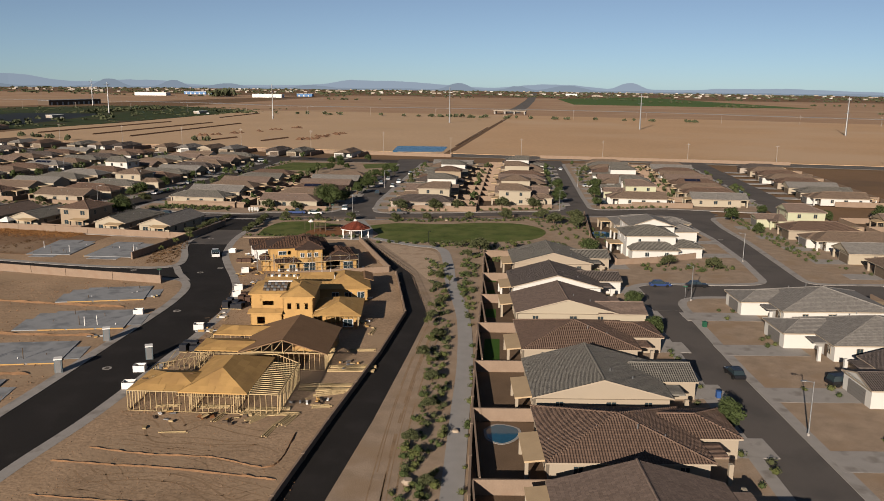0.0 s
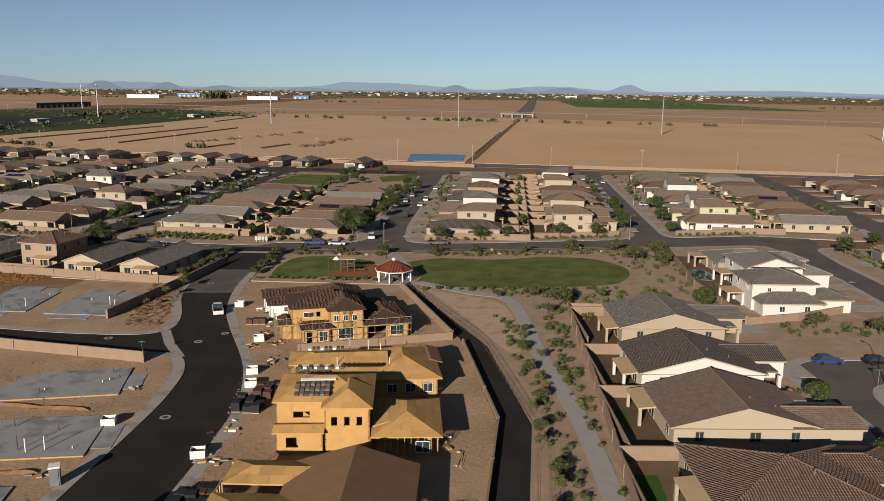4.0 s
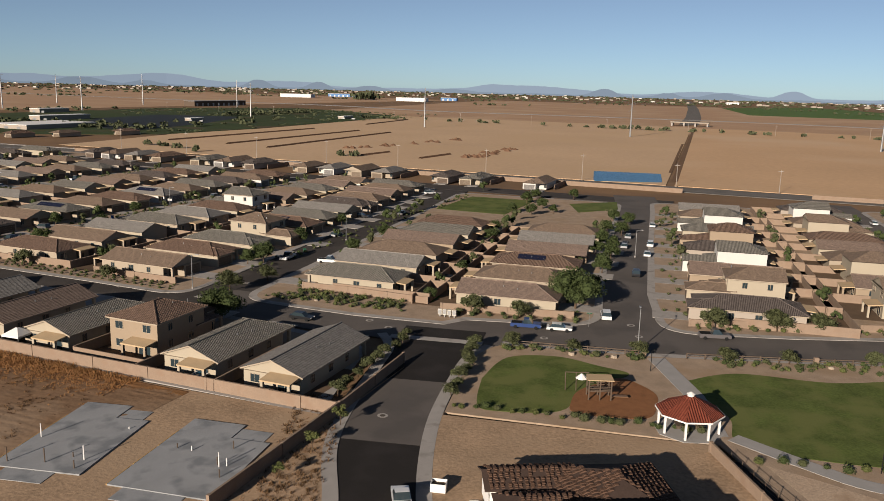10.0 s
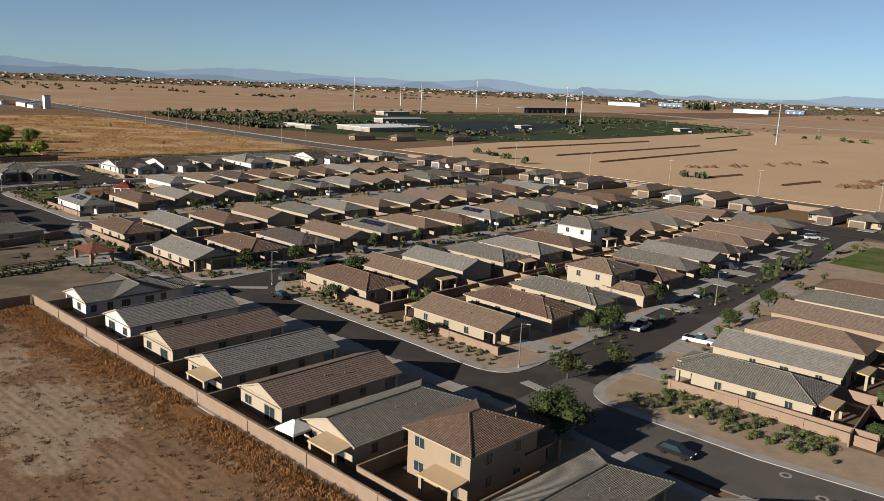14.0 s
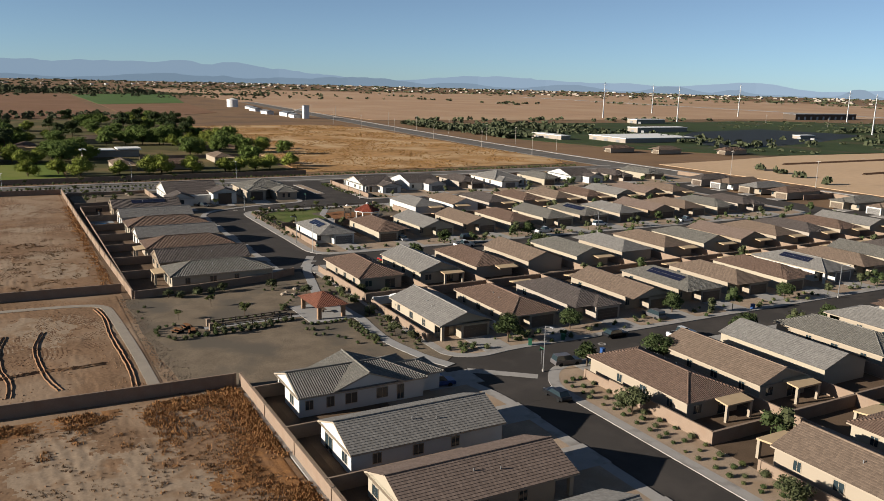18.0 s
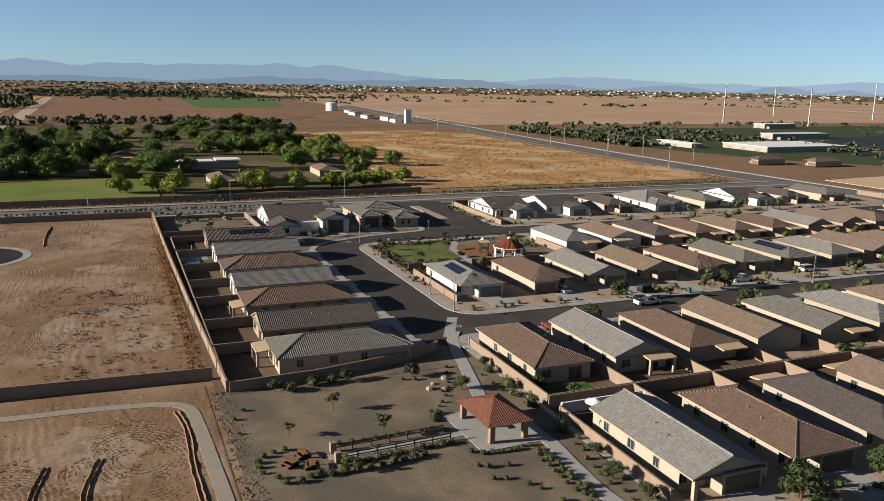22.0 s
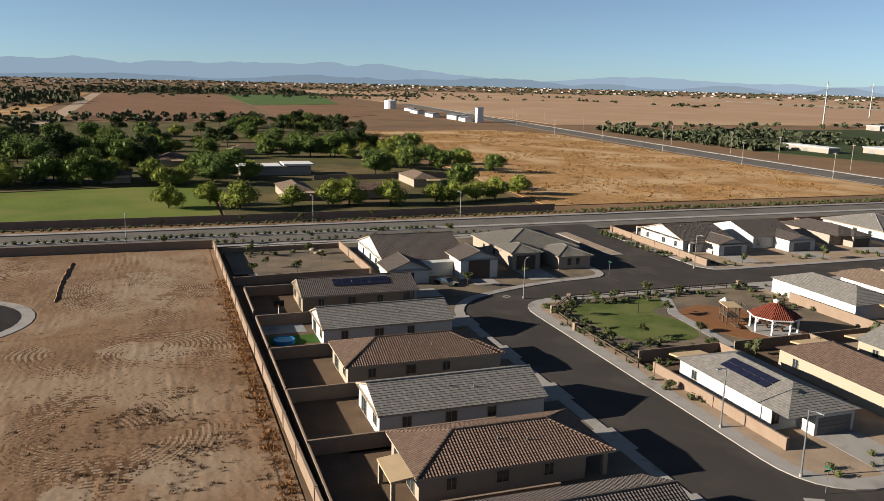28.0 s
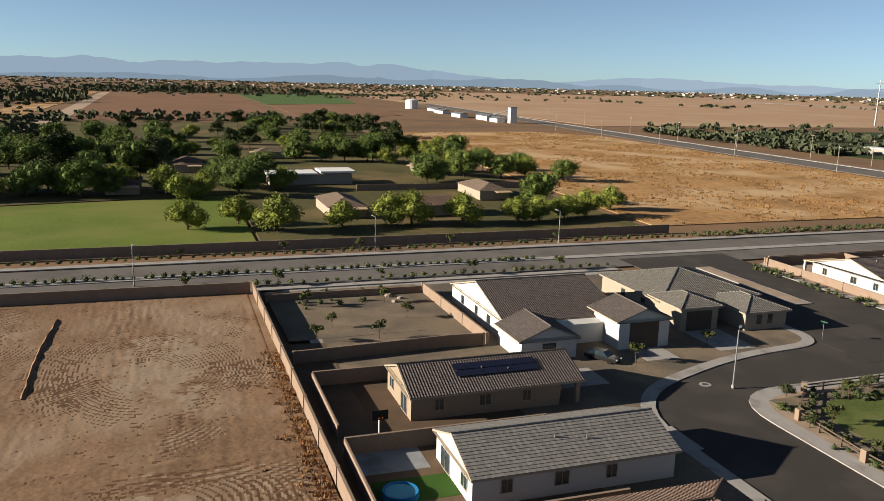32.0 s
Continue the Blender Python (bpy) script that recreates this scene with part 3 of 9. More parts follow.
strip("path", smooth_line([(-19, 226), (-8, 217), (0, 212), (2, 195), (2.5, 176), (4.5, 149), (4.2, 123), (2.8, 100), (1, 70), (0, 45)]), 2.6, 0.2, PATHWAY, "winding pale concrete footpath", "path", 0.2)
sheet("ground", smooth_line([(-16.5, 218.6), (-9, 214.6), (-2, 209), (-0.2, 200), (0.3, 188), (-0.4, 179), (-3.2, 179), (-8.4, 196), (-13.4, 210), (-16.5, 218.6)])[:-1], 0.16, SAND, "pale bare sand beside the footpath", "ground", 0.05)
strip("path", [(-21, 226), (-22, 240), (-26, 256)], 3, 0.2, PATHWAY, "pale concrete path to the shelter", "path", 0.2)
cx0, cy0 = west(421, 146)
sheet("pavement", [(cx0 + 14 * math.cos(k * math.pi / 16), cy0 + 14 * math.sin(k * math.pi / 16)) for k in range(32)], 0.13, CONCRETE, "pale new kerb ring of an unfinished turning circle", "pavement", 0.2)
sheet("road", [(cx0 + 12 * math.cos(k * math.pi / 16), cy0 + 12 * math.sin(k * math.pi / 16)) for k in range(32)], 0.14, NEWASPHALT, "black asphalt of a turning circle", "road", 0.2)
sheet("pool", rounded([(-32, 523), (1.3, 528), (4.6, 570), (-31, 571)], 3), 0.05, mat("lined_pond_water", (0.02, 0.11, 0.21), 0.25, 0.1, 0.1, 1, 0.05), "blue lined retention pond", "pond", 0.2)


sheet("ground", wpts([(312.4, 193.2), (315.4, 193.2), (317, 215), (319, 225), (323, 228.6), (322.6, 231.4), (312.4, 230.6)]), 0.157, PARKGRAVEL, "grey gravel up to the yard wall", "ground", 0.1)


# ---- houses ----
def roof_planes(x0, x1, y0, y1, z, pitch, hip0, hip1):
    """Slopes of a roof with its ridge along y: (eave start, eave end, ridge end, ridge start)."""
    xm, h = (x0 + x1) / 2, (x1 - x0) / 2 * pitch
    run = (x1 - x0) / 2
    ya, yb = (y0 + run if hip0 else y0), (y1 - run if hip1 else y1)
    if ya > yb:
        ya = yb = (ya + yb) / 2
    ra, rb = (xm, ya, z + h), (xm, yb, z + h)
    out = [((x1, y0, z), (x1, y1, z), rb, ra), ((x0, y1, z), (x0, y0, z), ra, rb)]
    if hip0:
        out.append(((x0, y0, z), (x1, y0, z), ra, ra))
    if hip1:
        out.append(((x1, y1, z), (x0, y1, z), rb, rb))
    return out, ra, rb


def tiled(shape, planes, course=0.42, lift=0.05):
    """Lays each slope in courses, every course lapping over the one below."""
    for e0, e1, r1, r0 in planes:
        e0, e1, r0, r1 = map(Vector, (e0, e1, r0, r1))
        along = (e1 - e0).normalized()
        up = ((r0 + r1) / 2 - (e0 + e1) / 2)
        up = (up - along * up.dot(along))
        n = max(1, round(up.length / course))
        nrm = along.cross(up).normalized() * lift
        shape.face([e0, e1, r1, r0] if r0 != r1 else [e0, e1, r1])
        for i in range(n):
            a, b = i / n, (i + 1) / n
            p, q = e0.lerp(r0, a) + nrm, e1.lerp(r1, a) + nrm
            s, t = e0.lerp(r0, b) + nrm * 0.2, e1.lerp(r1, b) + nrm * 0.2
            uv = [((x - e0).dot(along), k * up.length) for x, k in ((p, a), (q, a), (t, b), (s, b))]
            shape.face([p, q, t, s], 0, uv)
            u, w = e0.lerp(r0, a) + nrm * (0.2 if i else 0), e1.lerp(r1, a) + nrm * (0.2 if i else 0)
            shape.face([u, w, q, p], 0, [uv[0], uv[1], uv[1], uv[0]])


def caps(shape, lines, r=0.13):
    for p, q in lines:
        shape.tube(p, q, r, r, 5, 0, False)


def roof_part(parent, x0, x1, y0, y1, z, pitch, hip0, hip1, tile, wall_shape, over=0.5, name="roof", swap=False):
    def turn(q):
        if swap:
            q.v = [(y, x, z) for x, y, z in q.v]
        return q
    if swap:
        x0, x1, y0, y1 = y0, y1, x0, x1
    X0, X1, Y0, Y1 = x0 - over, x1 + over, y0 - (over if hip0 else 0.3), y1 + (over if hip1 else 0.3)
    ze = z - over * pitch
    planes, ra, rb = roof_planes(X0, X1, Y0, Y1, ze, pitch, hip0, hip1)
    sh = Shape()
    tiled(sh, planes)
    lines = [(Vector(ra) + Vector((0, 0, 0.05)), Vector(rb) + Vector((0, 0, 0.05)))]
    for hip, y, r in ((hip0, Y0, ra), (hip1, Y1, rb)):
        if hip:
            lines += [((X0, y, ze + 0.04), r), ((X1, y, ze + 0.04), r)]
    ob = part(name, turn(sh), tile, parent)
    cp = Shape()
    caps(cp, lines)
    part("ridge_cap", turn(cp), tile, parent)["kind"] = "stuff"
    f = Shape()
    for a, b, c, d in ((X0, X0 + 0.06, Y0, Y1), (X1 - 0.06, X1, Y0, Y1)):
        f.box(a, b, c, d, ze - 0.2, ze - 0.01)
    for hip, y, ye in ((hip0, Y0, 1), (hip1, Y1, -1)):
        if hip:
            f.box(X0, X1, min(y, y + 0.06 * ye), max(y, y + 0.06 * ye), ze - 0.2, ze - 0.01)
        else:
            xm = (X0 + X1) / 2
            for xa in (X0, X1):
                f.face([(xa, y, ze - 0.2), (xa, y, ze), (xm, y, ra[2]), (xm, y, ra[2] - 0.2)])
    f.face([(X0, Y0, ze - 0.2), (X0, Y1, ze - 0.2), (X1, Y1, ze - 0.2), (X1, Y0, ze - 0.2)])
    part("fascia", turn(f), TRIM, parent)
    hw = (x1 - x0) / 2 * pitch
    for hip, y, s in ((hip0, y0, 1), (hip1, y1, -1)):
        if not hip:
            xm = (x0 + x1) / 2
            t = [(x0, y, z - 0.3), (x1, y, z - 0.3), (x1, y, z), (xm, y, z + hw), (x0, y, z)]
            g = Shape()
            t2 = [(a, y + 0.2 * s, c) for a, _, c in t]
            g.face(t if s > 0 else t[::-1])
            g.face(t2[::-1] if s > 0 else t2)
            for i in range(5):
                j = (i + 1) % 5
                g.face([t[i], t[j], t2[j], t2[i]])
            part("gable", turn(g), wall_shape.mat, parent)
    return ob


WINDOW_MESH = {}


def window_mesh(w, h, frame_mat):
    key = (w, h, frame_mat.name)
    if key not in WINDOW_MESH:
        sh = Shape()
        t = 0.07
        for a, b, c, d in ((-w / 2 - t, -w / 2, -h / 2 - t, h / 2 + t), (w / 2, w / 2 + t, -h / 2 - t, h / 2 + t), (-w / 2, w / 2, -h / 2 - t, -h / 2), (-w / 2, w / 2, h / 2, h / 2 + t), (-0.025, 0.025, -h / 2, h / 2)):
            sh.box(a, b, -0.03, 0.06, c, d, 0)
        sh.box(-w / 2, w / 2, -0.03, 0.02, -h / 2, h / 2, 1)
        WINDOW_MESH[key] = sh.mesh("window", [frame_mat, GLASS])
    return WINDOW_MESH[key]


def add_window(parent, x, y, z, face, w, h, frame_mat, name="window"):
    part(name, window_mesh(w, h, frame_mat), None, parent, at=pose(x, y, z, 0, 0, face))


HOUSE_GROUP = "houses of the estate"
GARAGE = [mat("garage_paint_" + k, c, 0.7, 0.06, 1, 8, 0.05) for k, c in (("taupe", (0.15, 0.115, 0.085)), ("brown", (0.10, 0.075, 0.058)), ("grey", (0.17, 0.16, 0.15)))]


def make_house(label, roof_i, wall_i, w=9.7, d=20.2, h=3.0, two=False, hip_back=True, hip_front=True, pitch=0.36, patio=1, solar=0, flip=1, frame_mat=None, across=False, wing=False):
    """A stucco house; its front faces +y. flip mirrors garage and patio; wing lets the garage stand forward under a roof of its own."""
    tile, wall = ROOFS[roof_i], WALLS[wall_i]
    frame_mat = frame_mat or TRIM
    ob = thing("house", label, "house", group=HOUSE_GROUP)
    ws = Shape()
    ws.mat = wall
    gs = Shape()
    gs.mat = wall
    d = 22.5 if two else d
    deep = two or across
    gy = d / 2 - (5.5 if deep else 2.6)
    fy = d / 2 + (1.2 if wing else 0.0)
    H = h + 2.9 if two else h
    yb = -d / 2
    low = 0.0
    if two:
        yl, top2 = yb + 3, yb + 14.5
        ws.box(-w / 2, w / 2, yl, top2, low, H)
        part("front_wall", Shape().box(-w / 2 + 0.3, w / 2 - 0.3, top2 + 0.004, gy, low, h), wall, ob)
        roof_part(ob, -w / 2, w / 2, yl, top2, H, pitch, hip_back, hip_front, tile, ws)
        roof_part(ob, -w / 2 + 0.3, w / 2 - 0.3, top2 - 1.5, gy, h, 0.28, True, True, tile, ws)
    else:
        ws.box(-w / 2, w / 2, yb, gy, low, H)
        roof_part(ob, -w / 2, w / 2, yb, gy if across else d / 2, H, pitch, hip_back, hip_front, tile, ws, swap=across)
    # garage wing and entry
    gx0, gx1 = (-w / 2, 0.9) if flip > 0 else (-0.9, w / 2)
    gs.box(gx0, gx1, gy + 0.004, fy, low, 2.9)
    part("garage_wall", gs, wall, ob)
    if deep or wing:
        roof_part(ob, gx0, gx1, gy - 3.0, fy, 2.9, pitch, False, hip_front, tile, ws, 0.4, "garage_roof")
    ex = (0.9 + w / 2) / 2 * flip
    if deep:
        part("porch_roof", Shape().box(ex - 1.7, ex + 1.7, gy - 0.2, gy + 2.6, 2.55, 2.75), tile, ob)
    part("porch_post", Shape().box(ex + flip * (w / 4 - 0.75) - 0.25, ex + flip * (w / 4 - 0.75) + 0.25, gy + 2.1, gy + 2.6, 0, 2.55 if deep else 2.9), wall, ob)
    add_window(ob, ex + flip * 1.4, gy, 1.5, 0, 1.0, 1.3, frame_mat)
    part("wall", ws, wall, ob)
    gm = (gx0 + gx1) / 2
    gd = Shape()
    gw = min(4.9, gx1 - gx0 - 0.9) / 2
    for i in range(4):
        gd.box(gm - gw, gm + gw, fy - 0.02, fy + 0.05, 0.02 + i * 0.54, 0.53 + i * 0.54)
    part("garage_door", gd, GARAGE[wall_i % 3], ob, "sectional garage door")
    part("front_door", Shape().box(ex - 0.9, ex + 0.1, gy - 0.02, gy + 0.06, 0.0, 2.1), DARKTRIM, ob, "dark front door")
    for x, f in ((w / 2, -90), (-w / 2, 90)):
        ys = (-d / 2 + 3.2, -1.6, 3.4) if not two else (yb + 6, yb + 11)
        for k, y in enumerate(ys):
            add_window(ob, x, y, 1.6, f, 1.0 if k != 1 else 1.3, 1.2, frame_mat)
            if two:
                add_window(ob, x, y, 4.4, f, 1.0, 1.2, frame_mat)
    yback = yb if not two else yb + 3
    zb = 1.5 if not two else 4.5
    add_window(ob, -flip * w * 0.30, yback, zb, 180, 1.5, 1.2, frame_mat)
    if two:
        add_window(ob, flip * w * 0.28, yback, zb, 180, 1.5, 1.2, frame_mat)
        add_window(ob, -flip * w * 0.3, yb + 3, 1.5, 180, 1.5, 1.2, frame_mat)
        for x in (-w * 0.3, w * 0.3):
            add_window(ob, x, top2, 4.5, 0, 1.3, 1.2, frame_mat)
    yp = yb + 3 if two else yb
    px = flip * w * 0.22
    add_window(ob, px, yp, 1.1, 180, 2.3, 2.0, frame_mat, "sliding_door")
    if patio:
        x0, x1 = px - w * 0.22, px + w * 0.24
        pr = Shape()
        for a in ([(x0 - 0.3, yp - 2.8, 2.6), (x1 + 0.3, yp - 2.8, 2.6), (x1 + 0.3, yp + 0.1, 2.9), (x0 - 0.3, yp + 0.1, 2.9)],):
            pr.face(a)
            pr.face([(x, y, z - 0.22) for x, y, z in a][::-1])
            for i in range(4):
                p, q = a[i], a[(i + 1) % 4]
                pr.face([(p[0], p[1], p[2] - 0.22), (q[0], q[1], q[2] - 0.22), q, p])
        part("patio_roof", pr, PATIO, ob, "flat tan patio roof")
        for x in (x0, x1):
            part("patio_post", Shape().box(x - 0.22, x + 0.22, yp - 2.7, yp - 2.3, 0, 2.4), wall, ob)
    hr = H + (w / 2) * pitch if not across else H + (gy - yb) / 2 * pitch
    for vx, vy in ((w * 0.2, -1.0), (w * 0.26, 2.0)):
        z = hr - (abs(vx) if not across else abs(vy - (yb + gy) / 2)) * pitch
        part("roof_vent", Shape().tube((vx, vy, z - 0.2), (vx, vy, z + 0.35), 0.08, 0.08, 6), STEEL, ob)
    if solar:
        sl = math.hypot(1, pitch)
        for r in range(2):
            for c in range(solar):
                sp = Shape().box(-0.8, 0.8, -0.5, 0.5, 0, 0.04)
                sx = 1.5 + 1.05 * r
                o = part("solar_panel", sp, SOLAR, ob, "black solar panel", at=pose(sx * (1 if solar > 0 else -1), -3.5 + c * 1.66, hr - sx * pitch + 0.16, 0, math.degrees(math.atan(pitch)), 0) @ pose(0, 0, 0, 0, 0, 90))
    return ob


def P(roof, wall, **kw):
    names_r = ["brown tile", "tan tile", "grey tile", "mauve-brown tile", "dark tile", "pale grey tile"]
    names_w = ["cream", "tan", "white", "beige", "greige", "pale green"]
    return make_house("%s %s stucco house under a %s roof" % ("two-storey" if kw.get("two") else "single-storey", names_w[wall], names_r[roof]), roof, wall, **kw)


KIT = {
    "g1": P(2, 0, flip=-1, wing=True), "g2": P(2, 0, hip_back=False), "p1": P(3, 1, hip_back=False, hip_front=False), "p2": P(3, 0, flip=-1, hip_back=False),
    "b1": P(0, 3), "b2": P(0, 0, flip=-1, wing=True), "t1": P(1, 3), "t2": P(1, 2, hip_back=False, flip=-1, wing=True), "d1": P(4, 4, wing=True),
    "l1": P(5, 0, hip_back=False, hip_front=False), "l2": P(5, 3, flip=-1), "s1": P(5, 2, solar=5), "s2": P(2, 3, solar=6), "s3": P(0, 3, solar=4),
    "T": P(0, 1, two=True), "C": P(1, 0, two=True, flip=-1), "W": P(2, 2, two=True, hip_front=False), "G": P(3, 5, two=True, hip_front=False, flip=-1), "Y": P(1, 0, two=True, hip_back=False),
    "lw": P(5, 2, hip_back=False, hip_front=False, flip=-1), "mg": P(3, 0, hip_back=False, hip_front=False), "dg": P(4, 1, hip_back=False, hip_front=False, patio=0),
    "tb": P(1, 3, hip_back=False, hip_front=False), "ds": P(4, 1, hip_back=False, hip_front=False, patio=0, solar=6), "xg": P(2, 3, w=15, d=23.5, across=True, pitch=0.27, hip_back=False, hip_front=False), "xw": P(4, 2, w=14, d=23.5, across=True, pitch=0.27, hip_back=False, hip_front=False),
    "xb": P(0, 3, w=15, d=23.5, across=True, pitch=0.27), "xp": P(3, 0, w=14, d=23.5, across=True, pitch=0.27, hip_back=False, hip_front=False, flip=-1), "xl": P(5, 2, w=15, d=26, across=True, pitch=0.27, flip=-1),
}
USED = set()


def put_house(key, x, y, rz):
    m = pose(x, y, 0.14, 0, 0, rz)
    if key in USED:
        ob = copy_thing(KIT[key], m)
        if y > 318 or x < -420:
            seen = 0
            for o in list(ob.children):
                kind = o.name.split(".")[0]
                seen += kind == "window"
                if kind in ("roof_vent", "porch_post", "front_door", "porch_roof", "sliding_door", "patio_post", "ridge_cap", "fascia") or (kind == "window" and seen > 2):
                    bpy.data.objects.remove(o)
        return ob
    USED.add(key)
    KIT[key].matrix_basis = m
    return KIT[key]


def lot(key, x, y, rz, lw=13.7, front=16.5, back=19.0, drive=True, walls=True, yard=None):
    """A house on its lot: block walls round the back yard, driveway to the kerb."""
    ob = put_house(key, x, y, rz) if key else None
    at = pose(x, y, 0, 0, 0, rz)
    if walls:
        s = Shape()
        s.box(-lw / 2 - 0.1, -lw / 2 + 0.1, -back, 3, 0.0, 1.95)
        s.box(-lw / 2 + 0.1, lw / 2 - 0.1, -back - 0.1, -back + 0.1, 0.0, 1.95)
        s.box(-lw / 2 - 0.14, -lw / 2 + 0.14, -back, 3, 1.95, 2.0)
        thing("yard_wall", "tan concrete block wall round a back yard", "wall", at=at, group="yard walls", shape=s, mats=BLOCK)
    if y < 345 or yard:
        thing("yard", "bare back yard soil behind the house", "yard", at=at, kind="structure", shape=Shape().box(-lw / 2 + 0.1, lw / 2 - 0.1, -back + 0.1, 2.5, 0.05, 0.155), mats=yard or YARD)
    if drive:
        thing("driveway", "pale concrete driveway to the garage", "driveway", at=at, kind="structure", shape=Shape().box(-5, 0.6, 10.0, front + 1.6, 0.05, 0.158), mats=CONCRETE)
    return ob


def drop_patio(ob):
    for c in list(ob.children):
        if c.name.split(".")[0] in ("patio_roof", "patio_post"):
            bpy.data.objects.remove(c)


def row(keys, a0, b0, da, db, rz, **kw):
    for i, k in enumerate(keys):
        if k == "-":
            continue
        x, y = west(a0 + i * da, b0 + i * db)
        bare, k = bool(k) and k.endswith("*"), k and k.rstrip("*")
        if k in ("T", "C", "W", "G", "Y"):
            x, y = (Vector((x, y, 0)) + Matrix.Rotation(radians(TURN + rz), 3, "Z") @ Vector((0, 2.2, 0)))[:2]
        ob = lot(k, x, y, TURN + rz, **kw)
        if bare:
            drop_patio(ob)


# western estate: south row backing on the open lots
row(["l1", "g2", "T", "g2", "mg*", "l1", "mg", "lw*", None], 130, 214.8, 14.5, 0, 0, lw=14.4, front=17.6, back=13.8)
# between the first two streets
row(["tb", "b2", "g1", "C"], 196.8, 255.4, 0.2, 14.6, -90, lw=14.4, front=17, back=17.6)
row(["s3", "g2", "l1", "d1", "t1", "p1", "t1", "g2"], 198.4, 313.8, 1.5, 14.5, -90, lw=14.4, front=17, back=17.6)
row(["b1", "tb", "l1*", "s2", "l2*", "b2", "W", "p1", "t1", "g1", "p2", "t2"], 231.2, 255.6, 0.2, 14.4, 90, lw=14.2, front=13.4, back=16.6)
# between the second and the third street
row(["l1*", "b1*", "d1", "tb", "s2*", "t1", "b2", "s1", "t1*", "g2", "d1", "t2", "b1"], 274.6, 241.8, 0, 14.45, -90, lw=14.2, front=16.6, back=18)
row(["b1*", "l1", "b1", "tb*", "g2", "l2*", "t1", "g2", "p1", "t1", "d1", "b1", "l1"], 311, 242, 0, 14.35, 90, lw=14.2, front=14, back=18)
# between the third street and the entrance street
row(["s1"], 359, 250.8, 0, 14.2, -90, lw=14, front=19.5, back=17)
row(["b2", "l1", "tb", "b2", "g2", "s2", "l2", "p1", "t1", "g1", "d1"], 358.8, 267.4, 0, 14.5, -90, lw=14.2, front=19.5, back=17)
row(["s1", "t2", "d1", "b1", "t1", "b1", "l1", "p1", "t1"], 394, 297, 0, 14.4, 90, lw=14, front=15, back=18)
# by the divided road
row(["xw", "xw", "d1", "xl", "g1", "xw", "d1", "g2"], 446, 304, 0, 20.5, -90, lw=20, front=18, back=21)
# beside the open lot
for a, k in ((322.3, "g1"), (336.8, "dg"), (352.6, "b1"), (367.3, "lw"), (383.1, "b2"), (399.4, "lw"), (417.8, "ds")):
    o = lot(k, *west(a, 212), TURN, lw=15.4, front=15, back=18.5)
    if a > 360 and k != "ds":
        drop_patio(o)
# northern edge
row(["t2", "-", "g1", "d1", "-", "l2", "tb", "s1", "t1", "-", "d1", "t2", "g1", "-", "b1", "l2", "t2", "d1"], 160, 462, 15, 0, 180, lw=14.4, front=14, back=16)
for a0, a1, b0, b1 in ((119.5, 256, 200.9, 203.4), (313.5, 441, 191.9, 197.8)):
    sheet("yard", wpts([(a0, b0), (a1, b0), (a1, b1), (a0, b1)]), 0.168, YARD, "bare soil along the back of the yards", "yard", 0.1)
# eastern blocks
for i, k in enumerate(["g1", "l1", "t1", "p1", "g2", "s3"]):
    lot(k, -87 + 2.0 * i, 291 + 14.8 * i, 90 - 9)
for i, k in enumerate(["p2", "t1", "s3", "p1", "l1", "t1"]):
    lot(k, -53 + 2.0 * i, 284 + 15.2 * i, -90 - 6)
for i, k in enumerate(["d1", "Y", "p1", "W", "d1", "T", "g2", "W", "t1", "l1"]):
    lot(k, -6 + 1.4 * i, 285 + 15.0 * i, 90 - 5)
for i, k in enumerate(["Y", "p1", "C", "t1", "p2", "b1", "Y", "t1", "W", "d1"]):
    lot(k, 30 + 1.5 * i, 296 + 15.0 * i, -90 - 5)
for i, k in enumerate(["t2", "G", "W", "t2", "p1", "W", "b1", "t2", "g2", "t1"]):
    lot(k, 74 + 1.6 * i, 299 + 15.0 * i, 90 - 6)
for i, k in enumerate(["l1", "b1", "t1", "s3", "p1", "t2", "b1", "l1", "t1"]):
    lot(k, 104 + 1.8 * i, 299 + 15.5 * i, -90 - 6)
for i, k in enumerate(["t2", "g2", "l1", "b1", "t2", "b1", "t1", "d1"]):
    lot(k, 152 + 2.0 * i, 305 + 16 * i, 90 - 6)
for i, k in enumerate(["G", "b1", "t2", "l1", "t1"]):
    lot(k, 112 + 0.6 * i, 252 - 16.5 * i, 90 - 3, lw=16)
for i, k in enumerate(["p1", "t2", "W", "b1", "t1"]):
    lot(k, 150 + 0.6 * i, 252 - 16.5 * i, -90 - 3, lw=16)
for k, x, y, wall in (("xg", 29.2, 190.5, 11.2), ("xw", 27, 167.5, 9.6), ("xp", 26.2, 148.6, 8.4), ("xb", 25.3, 128.8, 6.8), ("xg", 24.8, 108.6, 5.5), ("xb", 24.2, 90, 4.6), ("xp", 23.6, 70.5, 3.8), ("xg", 23, 52, 3.2)):
    lot(k, x, y, -90, lw=19, back=x - wall, front=15.5)
for k, y in (("xl", 152), ("xl", 132), ("xw", 112), ("xb", 91), ("xl", 70)):
    lot(k, 72, y, 90, lw=20, back=18, front=23)


